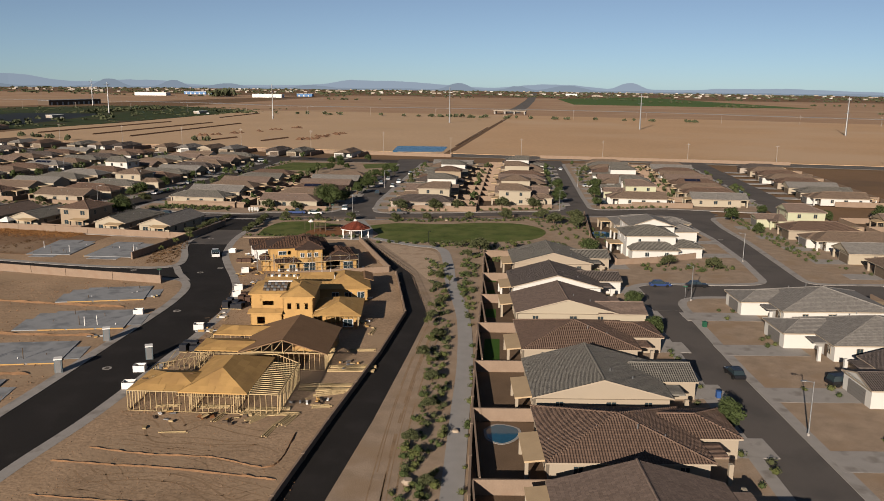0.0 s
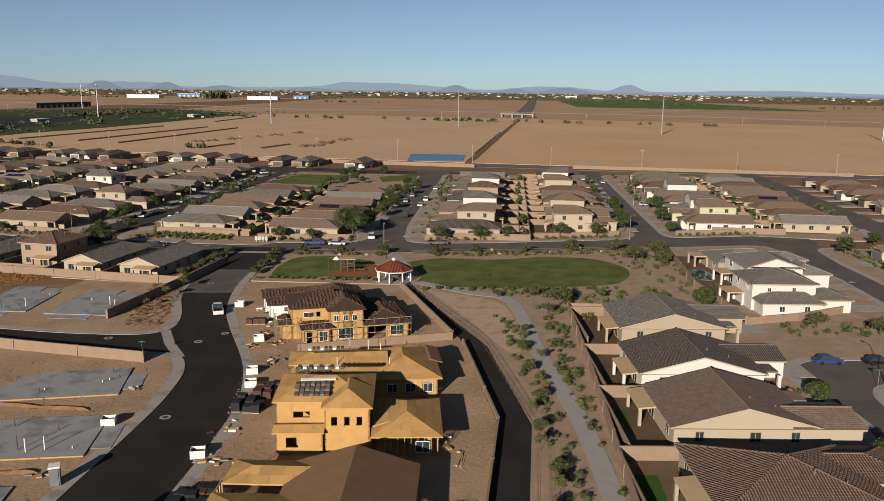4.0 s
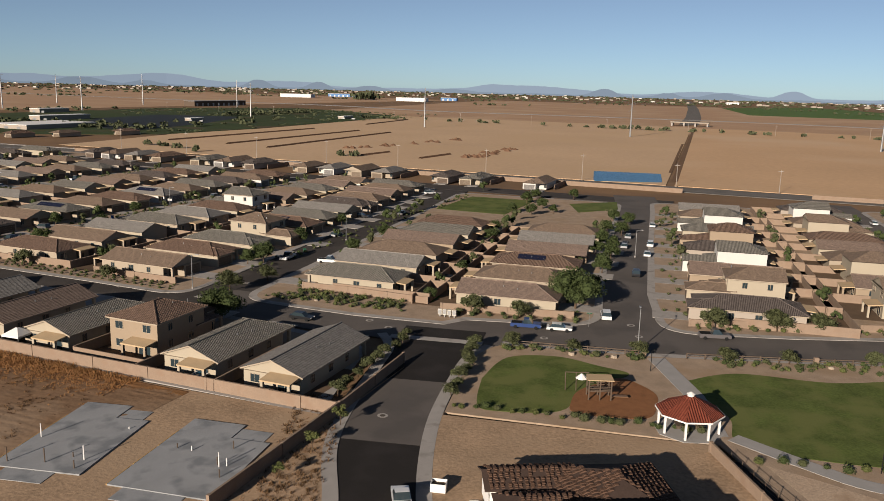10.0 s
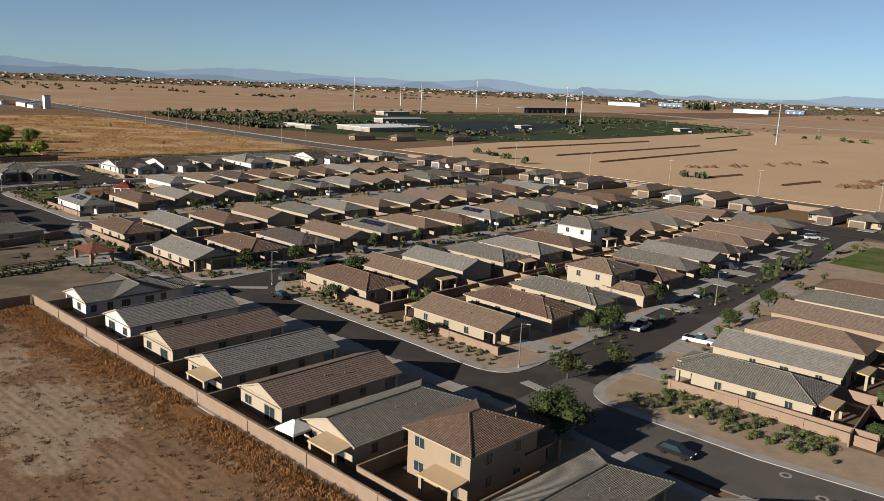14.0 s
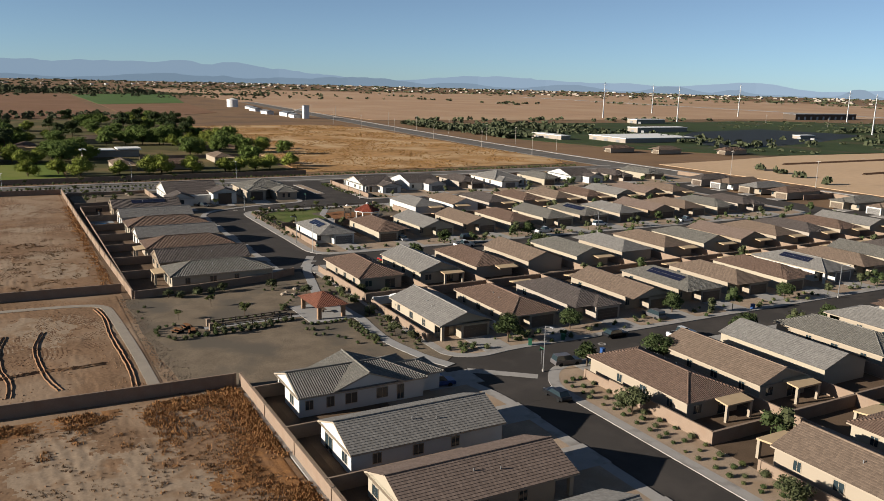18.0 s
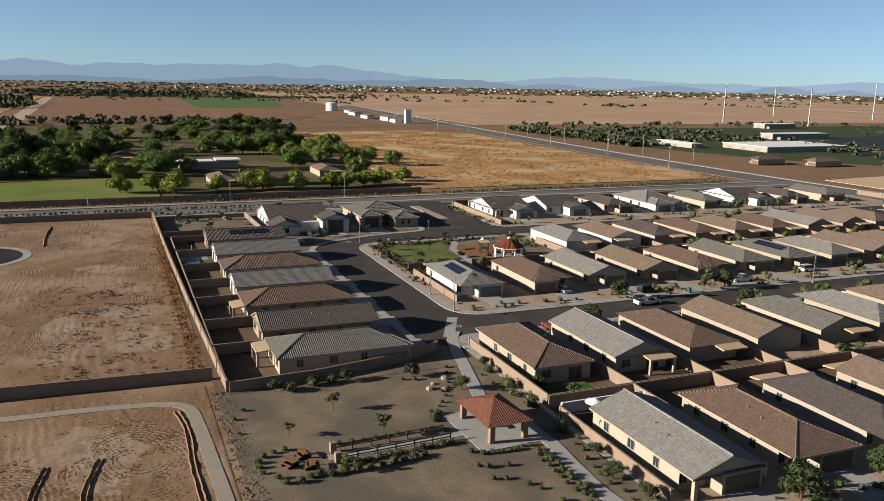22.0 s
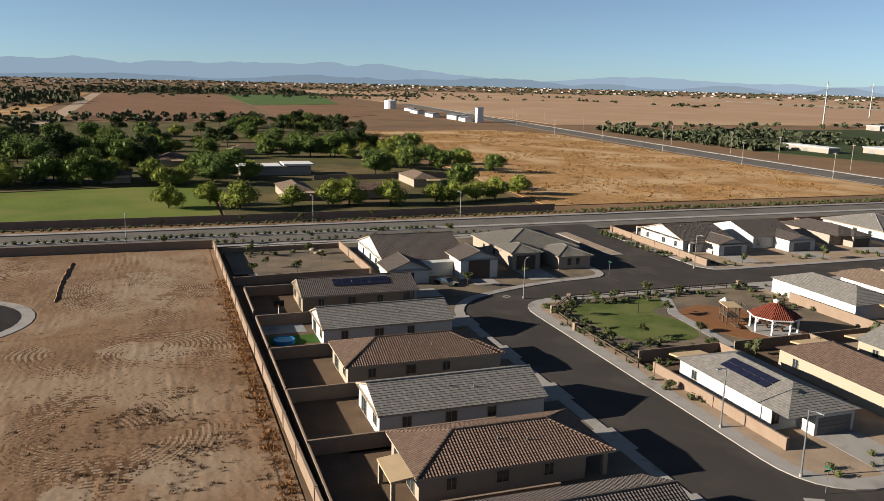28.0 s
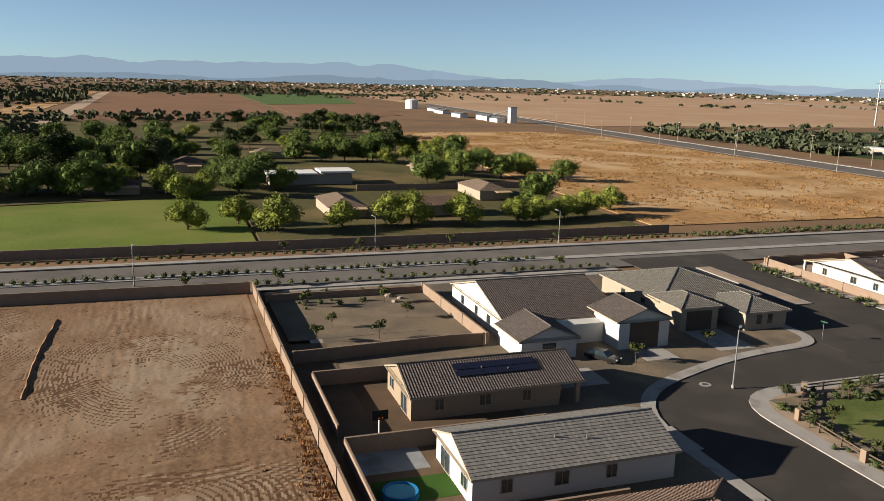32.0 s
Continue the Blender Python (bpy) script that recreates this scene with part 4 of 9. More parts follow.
# the two larger houses by the entrance
def entry_house(label, tile, wall_m, boxes, roofs, doors, windows, turn=TURN, patios=(), paint=None):
    """A house of several wings: boxes (x0, x1, y0, y1, height), roofs over them, garage doors facing x, windows, flat patio roofs."""
    ob = thing("house", label, "house", group="entrance houses" if turn else "houses of the estate", at=pose(0, 0, 0.14, 0, 0, turn))
    holder = Shape()
    holder.mat = wall_m
    for x0, x1, y0, y1, h in boxes:
        part("wall", Shape().box(x0, x1, y0, y1, 0, h), wall_m, ob)
    for x0, x1, y0, y1, z, p, h0, h1, sw in roofs:
        roof_part(ob, x0, x1, y0, y1, z, p, h0, h1, tile, holder, 0.5, "roof", sw)
    for x0, x1, y0, y1, z in patios:
        part("patio_roof", Shape().box(x0, x1, y0, y1, z - 0.25, z), PATIO, ob, "flat tan patio roof")
        for px, py in ((x0 + 0.3, y0 + 0.3), (x0 + 0.3, y1 - 0.3), (x1 - 0.3, y0 + 0.3), (x1 - 0.3, y1 - 0.3)):
            part("patio_post", Shape().box(px - 0.22, px + 0.22, py - 0.22, py + 0.22, 0, z - 0.25), wall_m, ob)
    for x, y, w, h in doors:
        part("garage_door", Shape().box(x - 0.04, x + 0.06, y - w / 2, y + w / 2, 0, h), paint or DARKTRIM, ob, "dark sectional garage door" if not paint else "pale sectional garage door")
    for x, y, z, f, w, h in windows:
        add_window(ob, x, y, z, f, w, h, paint or DARKTRIM)


entry_house("white stucco house with dark gables and a tall garage", ROOFS[4], WALLS[2],
            [(-457, -435, 222, 240, 3.1), (-434.9, -427, 221, 229, 3.0), (-434.9, -428, 236, 244, 4.2), (-434.9, -432, 229.1, 235.9, 2.8)],
            [(-457, -435, 222, 240, 3.1, 0.28, False, False, False), (-434.9, -427, 221, 229, 3.0, 0.4, False, False, True), (-436, -428, 236, 244, 4.2, 0.36, False, False, True)],
            [(-428, 240, 4.6, 3.8)], [(-427, 225, 1.5, -90, 1.8, 1.3), (-452, 222, 1.6, 180, 1.0, 1.2), (-446, 222, 1.6, 180, 1.0, 1.2), (-441, 222, 1.6, 180, 1.2, 1.2)])
entry_house("pale stucco house with grey hip roofs and two garages", ROOFS[2], WALLS[3],
            [(-457, -440, 250, 268, 3.2), (-439.9, -433, 249.5, 256, 3.8), (-439.9, -431, 259.5, 267, 3.0)],
            [(-457, -439, 250, 268, 3.2, 0.3, True, True, False), (-441, -433, 249.5, 256, 3.8, 0.34, True, True, True), (-441, -431, 259.5, 267, 3.0, 0.34, True, True, True)],
            [(-433, 252.7, 4.4, 3.0)], [(-431, 262, 1.6, -90, 0.7, 1.3), (-431, 264, 1.6, -90, 0.7, 1.3), (-450, 250, 1.7, 180, 1.0, 1.0), (-444, 250, 1.7, 180, 1.0, 1.0)])
# the gabled white house that ends the south row
entry_house("white stucco house with a grey tile cross gable", ROOFS[2], WALLS[2],
            [(-254, -244.4, 207.2, 223, 3.1), (-250.4, -244.4, 204.6, 207.19, 3.1), (-251.5, -246, 223.004, 226.5, 2.9)],
            [(-254, -244.4, 204.6, 223, 3.1, 0.34, False, True, False), (-254, -244.2, 209.5, 219.5, 3.1, 0.37, False, False, True), (-251.5, -246, 221, 226.5, 2.9, 0.34, False, True, False)],
            [], [(-244.4, 206, 1.6, -90, 1.0, 1.2), (-244.4, 209, 1.6, -90, 1.0, 1.4), (-244.4, 212, 1.6, -90, 1.6, 1.4), (-244.4, 216.6, 1.6, -90, 1.6, 1.4), (-244.4, 219.4, 1.3, -90, 1.0, 2.1), (-247.4, 204.6, 1.6, 180, 1.4, 1.3), (-252, 207.2, 1.2, 180, 2.2, 2.0)], paint=TRIM)
part("patio_post", Shape().box(-253.9, -253.4, 204.7, 205.2, 0, 2.9), WALLS[2], bpy.data.objects[[o.name for o in scene.objects if o.get("label", "").startswith("white stucco house with a grey tile cross")][0]])
# the three houses east of the park lawn
entry_house("pale stucco house with a grey hip roof", ROOFS[5], WALLS[3],
            [(53, 70, 237, 250, 3.0), (70.01, 76, 241, 249, 2.9)], [(53, 70, 237, 250, 3.0, 0.3, True, True, True), (68, 76, 241, 249, 2.9, 0.3, True, True, True)],
            [(76, 245, 4.8, 2.3)], [(53, 240, 1.5, 90, 1.4, 1.2), (58, 237, 1.5, 180, 1.2, 1.2), (64, 237, 1.5, 180, 1.2, 1.2)], 0.0, [(49.4, 52.98, 244, 249.6, 2.8)], WHITE)
entry_house("two-storey white stucco house with a broad grey gable roof", ROOFS[5], WALLS[2],
            [(53, 65, 219, 233, 5.8), (65.01, 72, 221, 229, 4.0)], [(53, 65, 219, 233, 5.8, 0.33, False, True, False), (64, 72, 221, 229, 4.0, 0.33, True, False, False)],
            [(72, 225, 4.8, 2.3)], [(53, 222, 4.4, 90, 1.0, 1.3), (53, 229, 4.4, 90, 1.4, 1.2), (53, 222.4, 1.5, 90, 1.4, 1.2), (59, 219, 4.6, 180, 0.9, 1.2), (56, 219, 1.6, 180, 1.2, 1.2), (62, 219, 1.6, 180, 1.2, 1.2), (53, 228.4, 1.2, 90, 2.2, 2.0)], 0.0, [(49.6, 52.98, 225.6, 231.4, 2.8)], WHITE)
entry_house("two-storey white house with grey hip roofs and low wing", ROOFS[2], WALLS[2],
            [(48.6, 61.4, 205, 216, 5.7), (49.2, 61, 200.6, 204.99, 2.9), (61.41, 68, 203.4, 211, 2.9)],
            [(48.6, 61.4, 205, 216, 5.7, 0.33, True, True, True), (49.2, 61, 200.6, 206, 2.9, 0.5, True, True, True), (60, 68, 203.4, 211, 2.9, 0.34, True, True, True)],
            [(68, 207, 4.8, 2.3)], [(48.6, 207.5, 4.4, 90, 1.0, 1.2), (48.6, 213, 4.4, 90, 1.4, 1.2), (52, 205, 4.3, 180, 0.7, 0.8), (57, 205, 4.3, 180, 0.7, 0.8), (53, 200.6, 1.5, 180, 1.0, 1.1), (58, 200.6, 1.5, 180, 1.0, 1.1)], 0.0, [(45, 48.58, 208.5, 214, 2.8)], WHITE)
for x0, x1, y0, y1 in ((76.1, 79.4, 242.6, 247.6), (72.1, 79, 222.6, 227.6), (68.1, 77, 204.6, 209.6)):
    sheet("driveway", [(x0, y0), (x1, y0), (x1, y1), (x0, y1)], 0.165, CONCRETE, "pale concrete driveway to the garage", "driveway", 0.1)
sheet("yard", [(44.2, 209), (70, 207), (70, 250), (47.6, 258), (43.6, 224)], 0.157, YARD, "bare soil of the back yards", "yard", 0.1)
for a0, a1, b0, b1 in ((423, 428, 237.6, 242.6), (424, 433, 250, 256)):
    sheet("driveway", wpts([(a0, b0), (a1, b0), (a1, b1), (a0, b1)]), 0.165, CONCRETE, "pale concrete driveway to the garage", "driveway", 0.1)


# ---- walls, slabs and fences ----
def block_wall(pts, height=1.9, label="tan concrete block wall with pilasters", step=12.0, pilasters=True, material=None):
    """A block wall along a line: panels between pilasters."""
    ob = thing("block_wall", label, "wall", group="estate walls")
    for p, q in zip(pts, pts[1:]):
        p, q = Vector(p), Vector(q)
        n = max(1, round((q - p).length / step))
        ang = math.degrees(math.atan2(q.y - p.y, q.x - p.x))
        ln = (q - p).length / n
        sh = Shape().box(0.18, ln - 0.18, -0.1, 0.1, -0.2, height).box(0.18, ln - 0.18, -0.14, 0.14, height, height + 0.06)
        me = sh.mesh("panel", material or BLOCK)
        pm = Shape().box(-0.2, 0.2, -0.2, 0.2, -0.2, height + 0.1).mesh("pilaster", material or BLOCK)
        for i in range(n):
            c = p.lerp(q, i / n)
            part("panel", me, None, ob, at=pose(c.x, c.y, 0, 0, 0, ang))
            part("pilaster", pm, None, ob, at=pose(c.x, c.y, 0, 0, 0, ang))
    part("pilaster", pm, None, ob, at=pose(q.x, q.y, 0, 0, 0, ang))
    return ob


block_wall(wpts([(117.6, 201.2), (160, 200.9), (210, 200.7), (259.2, 200.8)]))
block_wall(wpts([(259.6, 200), (262, 130), (263, 70)]), step=9)
block_wall(wpts([(313.4, 193.5), (360, 192.4), (410, 191.6), (471, 191)]), step=9)
block_wall(wpts([(319.6, 192), (321, 163), (323, 90)]), step=10)
block_wall(wpts([(470, 190.4), (471.5, 120), (473, 0)]), step=10)
block_wall(wpts([(313.2, 194), (314, 207), (317, 222), (320.5, 229)]), 1.7)
block_wall(wpts([(433.6, 192.6), (435.1, 214), (434.7, 218.8)]), 1.8)
block_wall(wpts([(463.8, 192.5), (463.6, 218.4)]), 1.2)
block_wall(wpts([(463.4, 218.9), (434.9, 219.4)]), 1.8, step=9)
block_wall(wpts([(426, 293.5), (468, 294.5)]), 1.6)
block_wall(wpts([(468.6, 296), (468.6, 460)]), 1.7, step=9)
block_wall([(-76.7, 195.1), west(117.2, 201.6)], 1.9)
block_wall(wpts([(117.2, 202.2), (118, 224)]), 1.8)
block_wall([(-61.5, 171.3), (-85, 177), (-103, 181.6), (-150, 190.5)], 1.9)
block_wall([(-37.7, 176.8), (-12.2, 184.2)], 1.5)
block_wall([(-12, 185), (-22.6, 221)], 1.5)
block_wall([(-10.2, 182), (-6.6, 149), (-9.8, 125), (-14.4, 98), (-17.5, 78), (-20, 60)], 0.9, "low concrete block wall behind the building lots", 11)
block_wall([(11.4, 203.6), (9.5, 171), (8.2, 153), (6.7, 134), (4.7, 104), (3.3, 77), (2.5, 50)], 1.8, step=9)
block_wall([(11.8, 203.8), (40, 202.4)], 1.6)
block_wall([(48.8, 269), (42.9, 223), (43.8, 208), (43.8, 195)], 1.8, step=9)
block_wall([(44.2, 194.8), (55, 197.8), (66, 203)], 1.6, step=9)
block_wall(wpts([(504, 60), (504, 196), (505, 296)]), 1.9, "long block wall before the farmyards", 9)
block_wall(wpts([(100, 479), (200, 479), (330, 478), (450, 476)]), 1.8, step=12)
block_wall([(60, 487), (110, 478), (200, 460)], 1.8, step=12)
# low garden walls in front of the shrubs on the corner lots
for pts in ([(184, 248.2), (207, 248.4)], [(219, 248.6), (240, 248.8)], [(347, 244.2), (372, 244)], [(265.6, 234.8), (289.6, 235)], [(298, 235.2), (321, 235.4)]):
    block_wall(wpts(pts), 1.5)
block_wall(wpts([(157.4, 257.6), (147, 258.4), (128.4, 258.2)]), 1.5)
for pts in ([(-66, 276.5), (-40, 276.5)], [(-18, 277), (8, 280)], [(14, 281), (40, 286.5)], [(58, 288), (84, 293)]):
    block_wall(pts, 1.5)


def slab(x, y, rz, w, d, material=SLAB):
    ob = thing("house_slab", "bare grey concrete house slab with pipe stubs, on graded dirt", "slab", at=pose(x, y, 0.1, 0, 0, rz), group="new house slabs")
    part("slab", Shape().slab([(-w / 2, -d / 2), (w / 2, -d / 2), (w / 2, d / 2 - 4), (1, d / 2 - 4), (1, d / 2), (-w / 2, d / 2)], 0, 0.22), material, ob)
    part("slab", Shape().box(1.1, w / 2 - 1, d / 2 - 3.9, d / 2 - 1, 0, 0.12), material, ob)
    part("slab", Shape().box(-w / 2 + 2, w / 2 - 3, -d / 2 - 2.6, -d / 2 - 0.05, 0, 0.12), material, ob)
    rnd = random.Random(int(x * 7 + y))
    for i in range(7):
        px, py = rnd.uniform(-w / 2 + 1, w / 2 - 1), rnd.uniform(-d / 2 + 1, d / 2 - 5)
        part("pipe_stub", Shape().tube((px, py, 0.2), (px, py, rnd.choice([0.5, 0.8, 1.2, 2.0])), 0.07, 0.07, 6), DARKTRIM if i % 3 else WHITE, ob)
    for i in range(3):
        px, py = w / 2 - 1.5 - i, d / 2 - 2.5
        part("form_board", Shape().box(-w / 2 - 0.12, -w / 2 - 0.02, -d / 2 + 5 * i, -d / 2 + 5 * i + 4.6, 0, 0.24), mat_osb, ob)


mat_osb = mat("osb_sheathing", (0.45, 0.275, 0.105), 0.85, 0.14, 0.9, 14, 0.15, stain=(0.40, 0.245, 0.10), stain_scale=0.5, stain_at=0.58)
ROOFSHEET = mat("plywood_sheets", (0.45, 0.275, 0.105), 0.85, 0.14, 0.9, 14, 0.15, stain=(0.39, 0.235, 0.095), stain_scale=0.35, stain_at=0.56)
rn, rl = ROOFSHEET.node_tree.nodes, ROOFSHEET.node_tree.links
tone, geo_info, blend = rn.new("ShaderNodeMapRange"), rn.new("ShaderNodeNewGeometry"), rn.new("ShaderNodeMix")
tone.inputs["To Min"].default_value, tone.inputs["To Max"].default_value = 0.88, 1.1
blend.data_type, blend.blend_type = "RGBA", "MULTIPLY"
blend.inputs["Factor"].default_value = 1.0
base = rn["Principled BSDF"].inputs["Base Color"]
rl.new(geo_info.outputs["Random Per Island"], tone.inputs["Value"])
rl.new(base.links[0].from_socket, blend.inputs["A"])
rl.new(tone.outputs["Result"], blend.inputs["B"])
rl.new(blend.outputs["Result"], base)
STUD = mat("pine_stud", (0.40, 0.30, 0.165), 0.8, 0.15, 1.5, 10, 0.1)
FELT = mat("roof_felt", (0.20, 0.122, 0.07), 0.9, 0.15, 0.5, 8, 0.2)
slab(-99.7, 208.6, 0, 11.2, 19)
slab(-83, 206.5, -4, 12.6, 18.4)
slab(-69.5, 161.5, 100, 11, 17)
slab(-67, 143, 97, 12, 19)
slab(-70, 124, 97, 11, 19)
slab(-73, 106, 95, 11, 19)


# ---- houses under construction ----
def stud_wall(parent, x0, y0, x1, y1, z0, z1, step=0.8, name="stud_wall"):
    """An open stud wall: plates, studs and a header, each a part of its own."""
    L = math.hypot(x1 - x0, y1 - y0)
    at = pose(x0, y0, 0, 0, 0, math.degrees(math.atan2(y1 - y0, x1 - x0)))
    part("plate", Shape().box(0, L, -0.06, 0.06, z0, z0 + 0.06), STUD, parent, at=at)
    part("plate", Shape().box(0, L, -0.06, 0.06, z1 - 0.12, z1), STUD, parent, at=at)
    me = Shape().box(-0.035, 0.035, -0.055, 0.055, z0 + 0.06, z1 - 0.12).mesh("stud", STUD)
    n = max(2, round(L / step))
    for i in range(n + 1):
        part("stud", me, None, parent, at=at @ pose(i * L / n, 0, 0))


def plank_roof(parent, x0, x1, y0, y1, z, pitch, hip0, hip1, material, axis="y", over=0.5, name="roof_deck"):
    """A bare roof deck with real thickness, ridge along x or y."""
    if axis == "x":
        planes, ra, rb = roof_planes(y0 - over, y1 + over, x0 - over, x1 + over, z, pitch, hip0, hip1)
        planes = [[(p[1], p[0], p[2]) for p in pl][::-1] for pl in planes]
    else:
        planes, ra, rb = roof_planes(x0 - over, x1 + over, y0 - over, y1 + over, z, pitch, hip0, hip1)
    for pl in planes:
        pl = [Vector(p) for p in pl]
        if (pl[2] - pl[3]).length < 0.01:
            pl = pl[:3]
        if (pl[0] - pl[1]).length < 0.01:
            pl = pl[1:]
        sh = Shape()
        low = [p - Vector((0, 0, 0.16)) for p in pl]
        sh.face(pl)
        sh.face(low[::-1])
        for i in range(len(pl)):
            j = (i + 1) % len(pl)
            sh.face([low[i], low[j], pl[j], pl[i]])
        part(name, sh, material, parent)


def gable_truss(parent, x0, x1, y, z, pitch, axis="y"):
    """An open truss in a gable end."""
    xm, h = (x0 + x1) / 2, (x1 - x0) / 2 * pitch
    def pt(x, zz):
        return (x, y, zz) if axis == "y" else (y, x, zz)
    for a, b in (((x0, z), (xm, z + h)), ((x1, z), (xm, z + h)), ((x0, z), (x1, z))):
        part("truss_chord", Shape().tube(pt(*a), pt(*b), 0.08, 0.08, 4), STUD, parent)
    n = 8
    for i in range(1, n):
        x = x0 + (x1 - x0) * i / n
        top = z + min(x - x0, x1 - x) * pitch
        part("truss_web", Shape().tube(pt(x, z), pt(x, top), 0.05, 0.05, 4), STUD, parent)
        if i < n - 1:
            x2 = x + (x1 - x0) / n
            part("truss_web", Shape().tube(pt(x, z), pt(x2, z + min(x2 - x0, x1 - x2) * pitch), 0.045, 0.045, 4), STUD, parent)


def sheathed_box(parent, x0, x1, y0, y1, z0, z1, material, openings=()):
    """Four sheathed walls; openings: (side, from, to, sill, head) cut through them."""
    for side in "NSEW":
        horiz = side in "NS"
        a0, a1 = (x0, x1) if horiz else (y0, y1)
        cuts = sorted((o[1], o[2], o[3], o[4]) for o in openings if o[0] == side)
        sh = Shape()
        c = {"N": y1, "S": y0, "E": x1, "W": x0}[side]
        t0, t1 = (c - 0.16, c) if side in "NE" else (c, c + 0.16)
        pos = a0
        def add(u, v, lo, hi):
            if v - u > 0.01 and hi - lo > 0.01:
                sh.box(u, v, t0, t1, lo, hi) if horiz else sh.box(t0, t1, u, v, lo, hi)
        for u, v, lo, hi in cuts:
            add(pos, u, z0, z1)
            add(u, v, z0, lo)
            add(u, v, hi, z1)
            pos = v
        add(pos, a1, z0, z1)
        part("wall", sh, material, parent)


def site_house(x, y, rz, label):
    return thing("unfinished_house", label, "house", at=pose(x, y, 0.14, 0, 0, rz), group="houses under construction")


def deck(parent, x0, x1, y0, y1, z, pitch, hip0, hip1, axis="y", over=0.4):
    """A plywood deck: the boarding, and the sheets laid over it in staggered rows."""
    plank_roof(parent, x0, x1, y0, y1, z, pitch, hip0, hip1, mat_osb, axis, over)
    if axis == "x":
        planes = roof_planes(y0 - over, y1 + over, x0 - over, x1 + over, z, pitch, hip0, hip1)[0]
        planes = [[Vector((p[1], p[0], p[2])) for p in (e1, e0, r0, r1)] for e0, e1, r1, r0 in planes]
    else:
        planes = roof_planes(x0 - over, x1 + over, y0 - over, y1 + over, z, pitch, hip0, hip1)[0]
        planes = [[Vector(p) for p in pl] for pl in planes]
    sh = Shape()
    for e0, e1, r1, r0 in planes:
        along = (e1 - e0).normalized()
        up = (r0 + r1) / 2 - (e0 + e1) / 2
        up -= along * up.dot(along)
        nrm = along.cross(up).normalized()
        nrm = nrm if nrm.z > 0 else -nrm
        rows = max(1, round(up.length / 1.2))
        for i in range(rows):
            lo, hi = i / rows, (i + 1) / rows - 0.025 / up.length
            edge = [[(e.lerp(r, k) - e0).dot(along) for e, r in ((e0, r0), (e1, r1))] for k in (lo, hi)]
            x = -1.2 * (i % 2)
            while x < (e1 - e0).length:
                a, b = x, x + 2.41
                pts = []
                for (l, r), k in ((edge[0], lo), (edge[1], hi)):
                    p, q = min(max(a, l), r), min(max(b, l), r)
                    pts.append((e0 + along * p + up * k, e0 + along * q + up * k))
                if (pts[0][1] - pts[0][0]).length > 0.05:
                    lift = nrm * (0.022 + 0.008 * ((i + int(x)) % 3))
                    sh.face([pts[0][0] + lift, pts[0][1] + lift, pts[1][1] + lift, pts[1][0] + lift])
                x += 2.44
    o = part("sheathing", sh, ROOFSHEET, parent, "plywood sheets nailed in staggered rows")
    o["kind"] = "stuff"


def frame_window(parent, x, y, z, w, h):
    part("window", window_mesh(w, h, WHITE), None, parent, at=pose(x, y, z, 0, 0, 180))


# bare framing, nearest the open lot
f5 = site_house(-31, 109.6, -3, "timber-framed house skeleton with open studs and plywood roof deck")
for a in ((-10.5, -8.5, 10, -8.5), (10, -8.5, 10, 4), (-10.5, -8.5, -10.5, 2), (-10.5, 2, -4, 7.4), (-4, 7.4, 6, 7.4), (6, 7.4, 10, 4), (-2, -8.5, -2, 6), (4, -8.5, 4, 6), (-6, -3, 4, -3)):
    stud_wall(f5, *a, 0.1, 3.0)
deck(f5, -10, -1, -8, -1, 3.0, 0.3, True, True, "x")
deck(f5, -3, 5.6, -8.5, 5.4, 3.1, 0.4, True, True)
for k in range(9):
    part("roof_board", Shape().box(-0.6, 0.6, -0.12, 0.12, 0, 0.05), [DARKTRIM, STUD, FELT][k % 3], f5, at=pose(-9 + 1.1 * k, -5.5 + 0.6 * (k % 3), 3.5 + 0.2 * (k % 3), 10, 4, 40 * k))
for i in range(17):
    part("rafter", Shape().tube((5.8 + 0.03 * i, -8 + 0.72 * i, 3.1), (10.4, -8 + 0.72 * i, 2.9), 0.06, 0.06, 4), STUD, f5)
for i in range(7):
    part("truss", Shape().tube((-9 + 0.9 * i, 1, 3.1), (-8.6 + 0.9 * i, 4.2, 4.2), 0.06, 0.06, 4).tube((-8.6 + 0.9 * i, 4.2, 4.2), (-8.2 + 0.9 * i, 7.2, 3.1), 0.06, 0.06, 4), STUD, f5)
# felted gable roof
f4 = site_house(-27.3, 126, -2, "framed house with a brown felt gable roof and open trusses")
for a in ((-10.2, -7.4, 10, -8), (10, -8, 10, 5), (-10.2, -7.4, -10.2, 1), (-10.2, 5, 10, 5), (-3, -8, -3, 5)):
    stud_wall(f4, *a, 0.1, 2.9)
plank_roof(f4, -3, 10, -8, 5, 2.9, 0.31, False, False, FELT)
deck(f4, -10, -2, -7.4, -2.2, 2.9, 0.22, True, False, "x")
deck(f4, -9.6, -1, 0.6, 5.2, 2.9, 0.28, True, False, "x")
gable_truss(f4, -3, 10, -8.3, 2.9, 0.31)
sheathed_box(f4, 3, 9.8, 0.4, 4.8, 0.1, 2.9, mat_osb)
